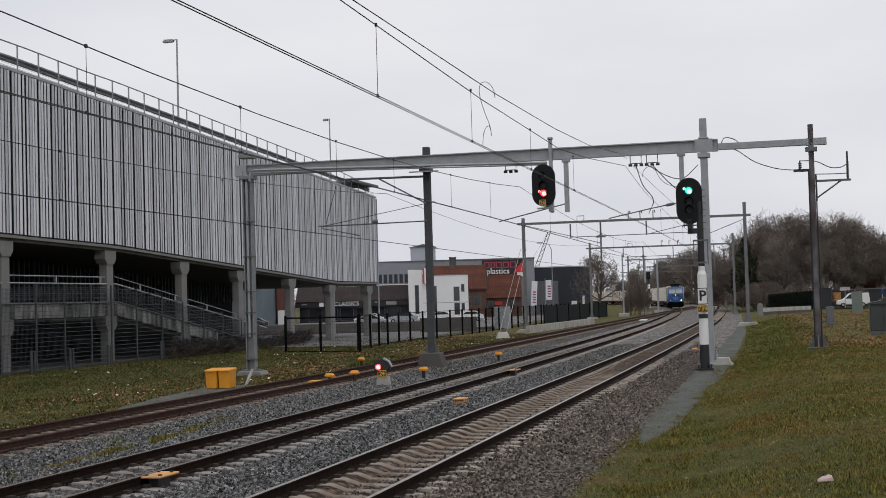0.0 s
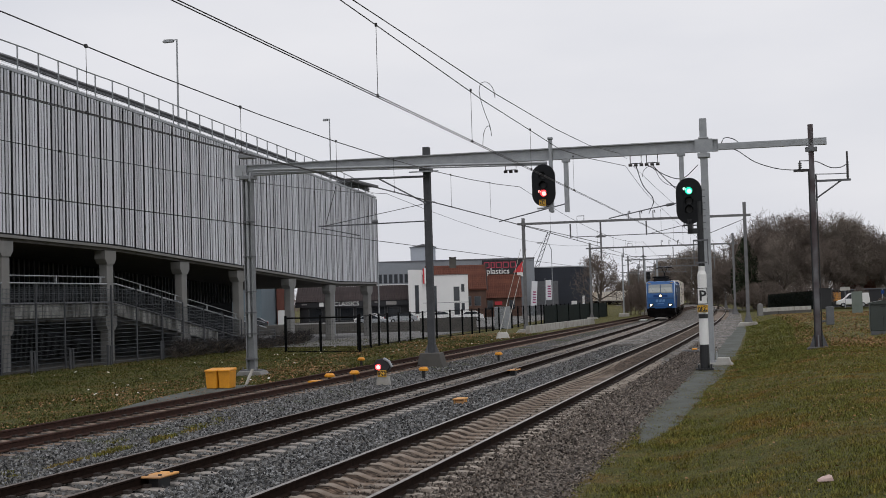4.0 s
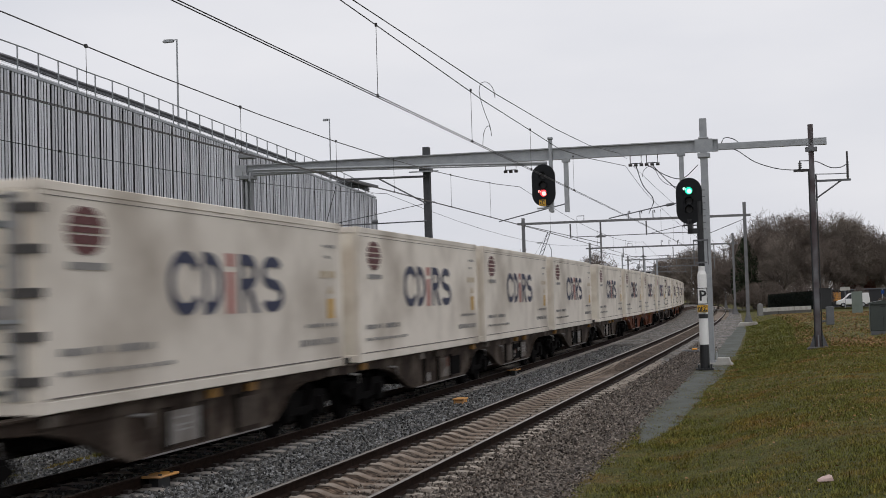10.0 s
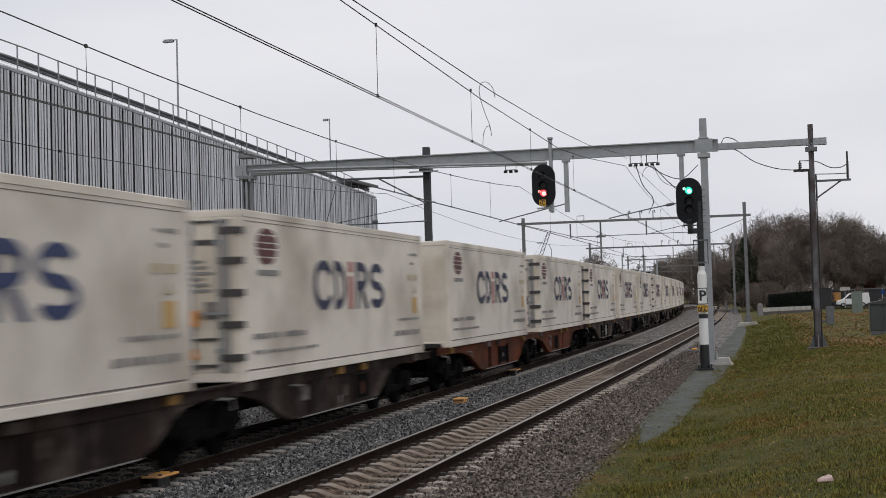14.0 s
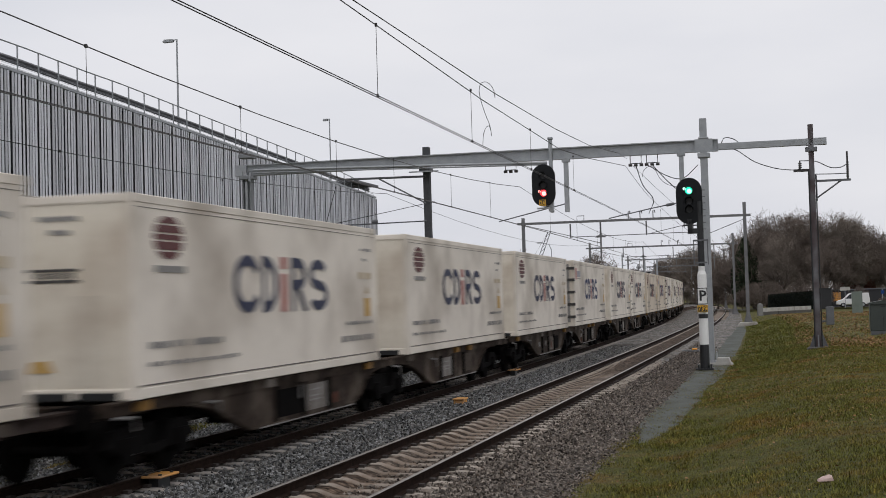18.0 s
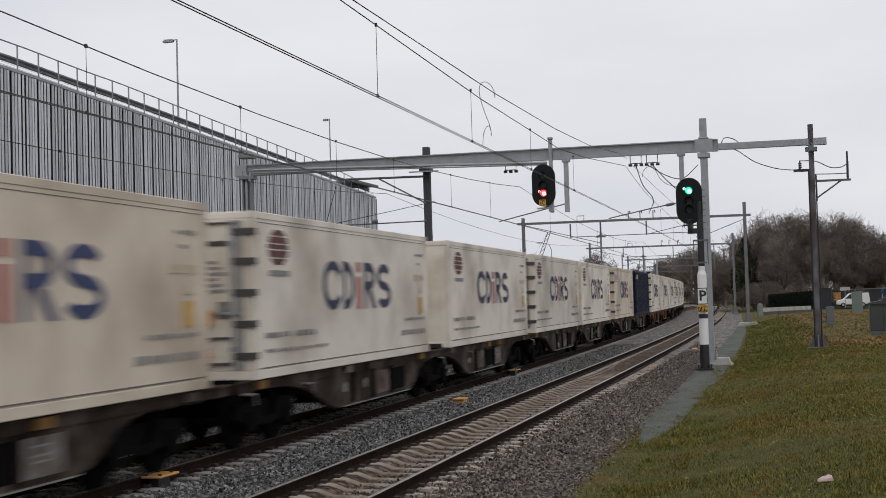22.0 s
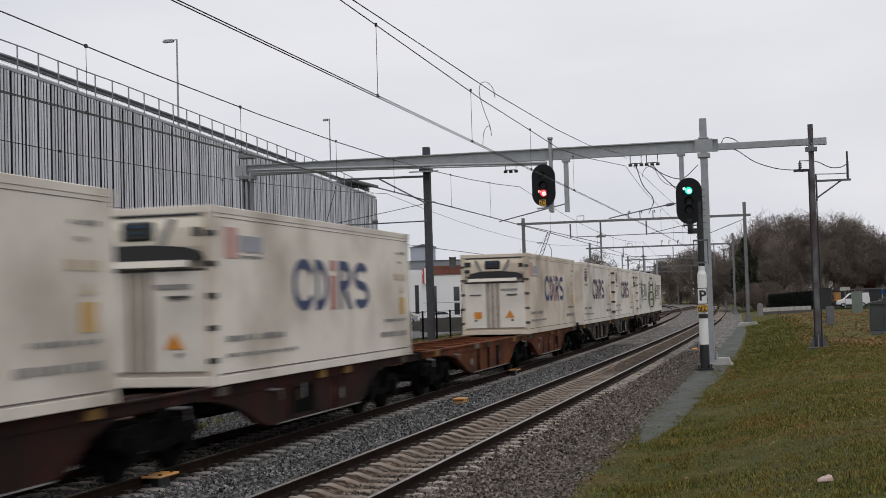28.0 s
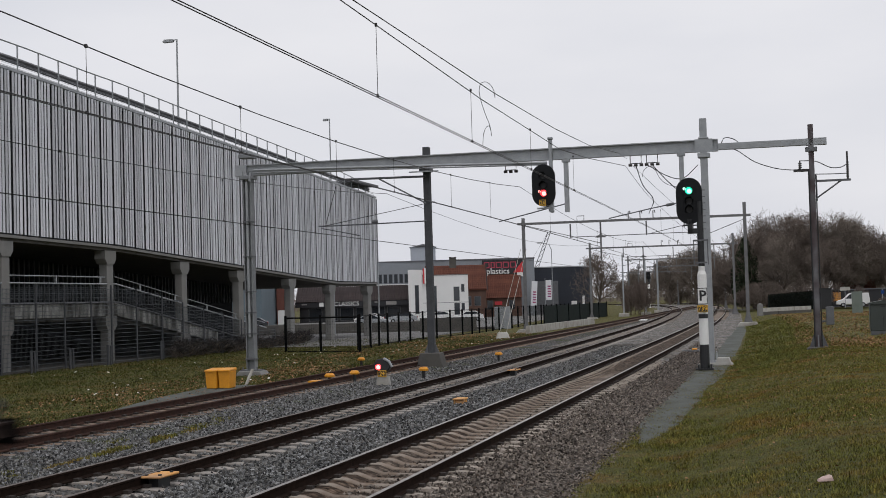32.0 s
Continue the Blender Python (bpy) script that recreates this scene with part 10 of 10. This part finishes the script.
def scatter_grass(name, n, s_rng, lat_rng, hgt, seed, material, label, power=1.5, width=0.010, sparse_to=None, lift=0.0, slope=0.0):
    rng = np.random.default_rng(seed)
    s = s_rng[0] + (s_rng[1] - s_rng[0]) * rng.random(n) ** power
    lat = rng.uniform(lat_rng[0], lat_rng[1], n)
    if slope:
        keep = np.array([noise.noise(Vector((a * 0.55, b * 1.3, 4))) + 0.35 * noise.noise(Vector((a * 2.5, b * 3, 1))) for a, b in zip(s, lat)]) > 0.06
        s, lat = s[keep], lat[keep] + slope * (s[keep] - 23)
    if sparse_to is not None:
        keep = (lat > sparse_to) | (rng.random(n) < 0.35)
        s, lat = s[keep], lat[keep]
    keep = ~((s > 37) & (s < 47.4) & (lat > -9.0 - (s - 41) * 0.12) & (lat < -7.9))       # the asphalt pad stays bare
    s, lat = s[keep], lat[keep]
    n = len(s)
    bx, by, bh = np.interp(s, LINE_B[0], LINE_B[1]), np.interp(s, LINE_B[0], LINE_B[2]), np.interp(s, LINE_B[0], LINE_B[3])
    px, py = bx + lat * np.cos(bh), by - lat * np.sin(bh)
    z = np.array([ground_z(a, b) for a, b in zip(s, lat)]) + lift
    clump = np.array([noise.noise(Vector((a * 0.9, b * 0.9, 5))) + 0.6 * noise.noise(Vector((a * 3.1, b * 3.1, 2))) for a, b in zip(px, py)])
    h0 = hgt * (0.7 + 0.9 * np.clip(clump + 0.3, 0, 1.2))
    k = 3
    rep = np.repeat(np.arange(n), k)
    m = n * k
    t, lean, h = rng.uniform(0, 6.28, m), rng.uniform(0.3, 1.5, m), h0[rep] * rng.uniform(0.5, 1.2, m)
    x, y = px[rep] + rng.normal(0, 0.03, m), py[rep] + rng.normal(0, 0.03, m)
    c, e, zz = np.cos(t), np.sin(t), z[rep]
    v = np.stack([np.stack([x - width * e, y + width * c, zz - 0.03], 1), np.stack([x + width * e, y - width * c, zz - 0.03], 1), np.stack([x + c * lean * h, y + e * lean * h, zz + h], 1)], 1).reshape(-1, 3)
    f = np.arange(3 * m).reshape(-1, 3)
    me = bpy.data.meshes.new(name)
    me.from_pydata(v.tolist(), [], f.tolist())
    me.materials.append(material)
    tagged(new(name, me), label, "grass", kind="stuff")


def scatter_leaves(name, n, s_rng, lat_rng, size, seed, material, label, patchy=0.0, lift=0.02):
    rng = np.random.default_rng(seed)
    v, f = [], []
    m = 0
    while m < n:
        s = rng.uniform(*s_rng)
        lat = rng.uniform(*lat_rng)
        if patchy and noise.noise(Vector((s * 0.12, lat * 0.25, 8))) < rng.uniform(-0.5, 0.4) * patchy:
            continue
        m += 1
        p = along(LINE_B, s, lat, ground_z(s, lat) + lift + rng.uniform(0, 0.05))
        a = rng.uniform(0, 6.28)
        w = size * rng.uniform(0.6, 1.3)
        u = Vector((math.cos(a), math.sin(a), rng.uniform(-0.4, 0.6))) * w
        q = Vector((-math.sin(a), math.cos(a), rng.uniform(-0.4, 0.6))) * w * 0.7
        o = len(v)
        for c in (p - u, p + q, p + u, p - q):
            v.append(tuple(c))
        f.append((o, o + 1, o + 2, o + 3))
    me = bpy.data.meshes.new(name)
    me.from_pydata(v, [], f)
    me.materials.append(material)
    tagged(new(name, me), label, "leaves", kind="stuff")


scatter_stones("loose_stones", 52000, 13, 75, -5.2, 2.9, 12, M_STONES, "loose angular grey ballast stones round the middle track", 1.5)
scatter_stones("loose_stones", 40000, 15, 80, 2.9, 7.25, 13, M_STONES_BROWN, "loose brownish ballast stones beside the main track", 1.5)
scatter_stones("loose_stones", 70000, 13, 42, 3.0, 7.3, 23, M_STONES_BROWN, "coarse brownish ballast stones on the near shoulder", 1.25, 1.15)
scatter_stones("loose_stones", 66000, 14, 50, -5.2, 3.2, 22, M_STONES, "coarse grey ballast stones between the near tracks", 1.25, 0.92)
scatter_grass("grass_blades", 170000, (14, 62), (7.0, 17.0), 0.04, 1, M_BLADE, "short uneven winter grass blades on the bank", 1.45, 0.0085, 7.7)
scatter_grass("grass_blades", 16000, (55, 150), (8.6, 27), 0.07, 14, M_BLADE, "short uneven winter grass farther up the bank", 1.3, 0.02)
scatter_grass("grass_blades", 70000, (28, 110), (-26, -7.7), 0.075, 2, M_BLADE_SHADED, "rough winter grass between siding and garage", 1.3, 0.014)
scatter_grass("grass_blades", 18000, (50, 125), (8.3, 12.2), 0.06, 44, M_BLADE_GREEN, "short green grass on the bank beside the footpath", 1.2, 0.016)
scatter_grass("verge_grass", 3600, (19, 70), (7.75, 8.6), 0.045, 3, M_BLADE, "ragged grass tufts along the footpath edge", 1.6)
scatter_grass("verge_grass", 700, (27.4, 30.4), (6.95, 8.2), 0.045, 31, M_BLADE, "ragged grass where the footpath begins", 1.0)
scatter_grass("weed_tuft", 60, (27.6, 30.2), (7.95, 8.45), 0.1, 33, M_BLADE, "tall dark weeds at the start of the footpath", 1.0, 0.012)
scatter_grass("moss_tufts", 9000, (19, 38), (-2.95, -2.0), 0.05, 32, M_BLADE, "low green moss and weeds between siding and middle track", 1.0, 0.012, lift=0.08, slope=-0.105)
scatter_leaves("fallen_leaves", 15000, (54, 150), (11.2, 26), 0.05, 6, M_LEAF, "brown fallen leaves on the bank", 1.0)
scatter_leaves("fallen_leaves", 3600, (15, 62), (7.6, 17), 0.026, 7, M_LEAF, "scattered brown leaves in the grass", 0.9)
scatter_leaves("fallen_leaves", 5200, (49, 80), (10.9, 20), 0.036, 17, M_LEAF, "brown leaf litter round the rusty mast", 0.7)
scatter_leaves("fallen_leaves", 3600, (58, 118), (-15.5, -8.2), 0.055, 8, M_LEAF, "brown fallen leaves along the black fence", 0.7)
scatter_leaves("fallen_leaves", 3800, (30, 62), (-14, -7.8), 0.04, 9, M_LEAF, "brown fallen leaves beside the siding", 0.9)
scatter_leaves("pale_litter", 150, (40, 100), (-25, -8), 0.07, 10, M_LITTER, "pale scraps of litter and dry leaves in the grass", 0.4, 0.05)
T = thing("litter_wrapper", pose(4.62, 16.61, ground_z(19.9, 10.60) + 0.02), "crumpled pale pink wrapper lying in the grass", "litter", acc=Acc().loft([[(-0.1, -0.05, 0), (0.1, -0.06, 0), (0.11, 0.05, 0), (-0.08, 0.06, 0)], [(-0.09, -0.04, 0.03), (0.08, -0.06, 0.05), (0.1, 0.04, 0.06), (-0.07, 0.05, 0.02)], [(-0.03, -0.02, 0.055), (0.05, -0.03, 0.085), (0.07, 0.03, 0.07), (-0.02, 0.03, 0.05)]]), material=M_WRAP)


# ---- dark shed behind the road ----
T = thing("low_shed", pose(61.0, 194, 0.0, 0, 0, -12), "low dark shed with a flat roof behind the road", "shed")
part("wall", Acc().box(-6.6, 7.5, -0.9, 0.9, 0, 2.45), M_BLACK, T)
part("roof", Acc().box(-6.8, 7.7, -1.1, 1.1, 2.45, 2.6), M_GALV_DARK, T, "grey flat roof")
part("yellow_panel", Acc().box(-4.6, -3.6, -0.97, -0.9, 0.9, 2.2), M_ORANGE, T, "faded yellow wall panel")


# ---- what moves ----
def motions():
    times = [0.0] + [1.0 + i for i in range(32)]
    for ob, off, length, mid, up in RIDERS:
        walk(ob, [(t, Matrix.Translation((0, 0, up)) @ ride(off, length, t, mid)) for t in times])


motions()
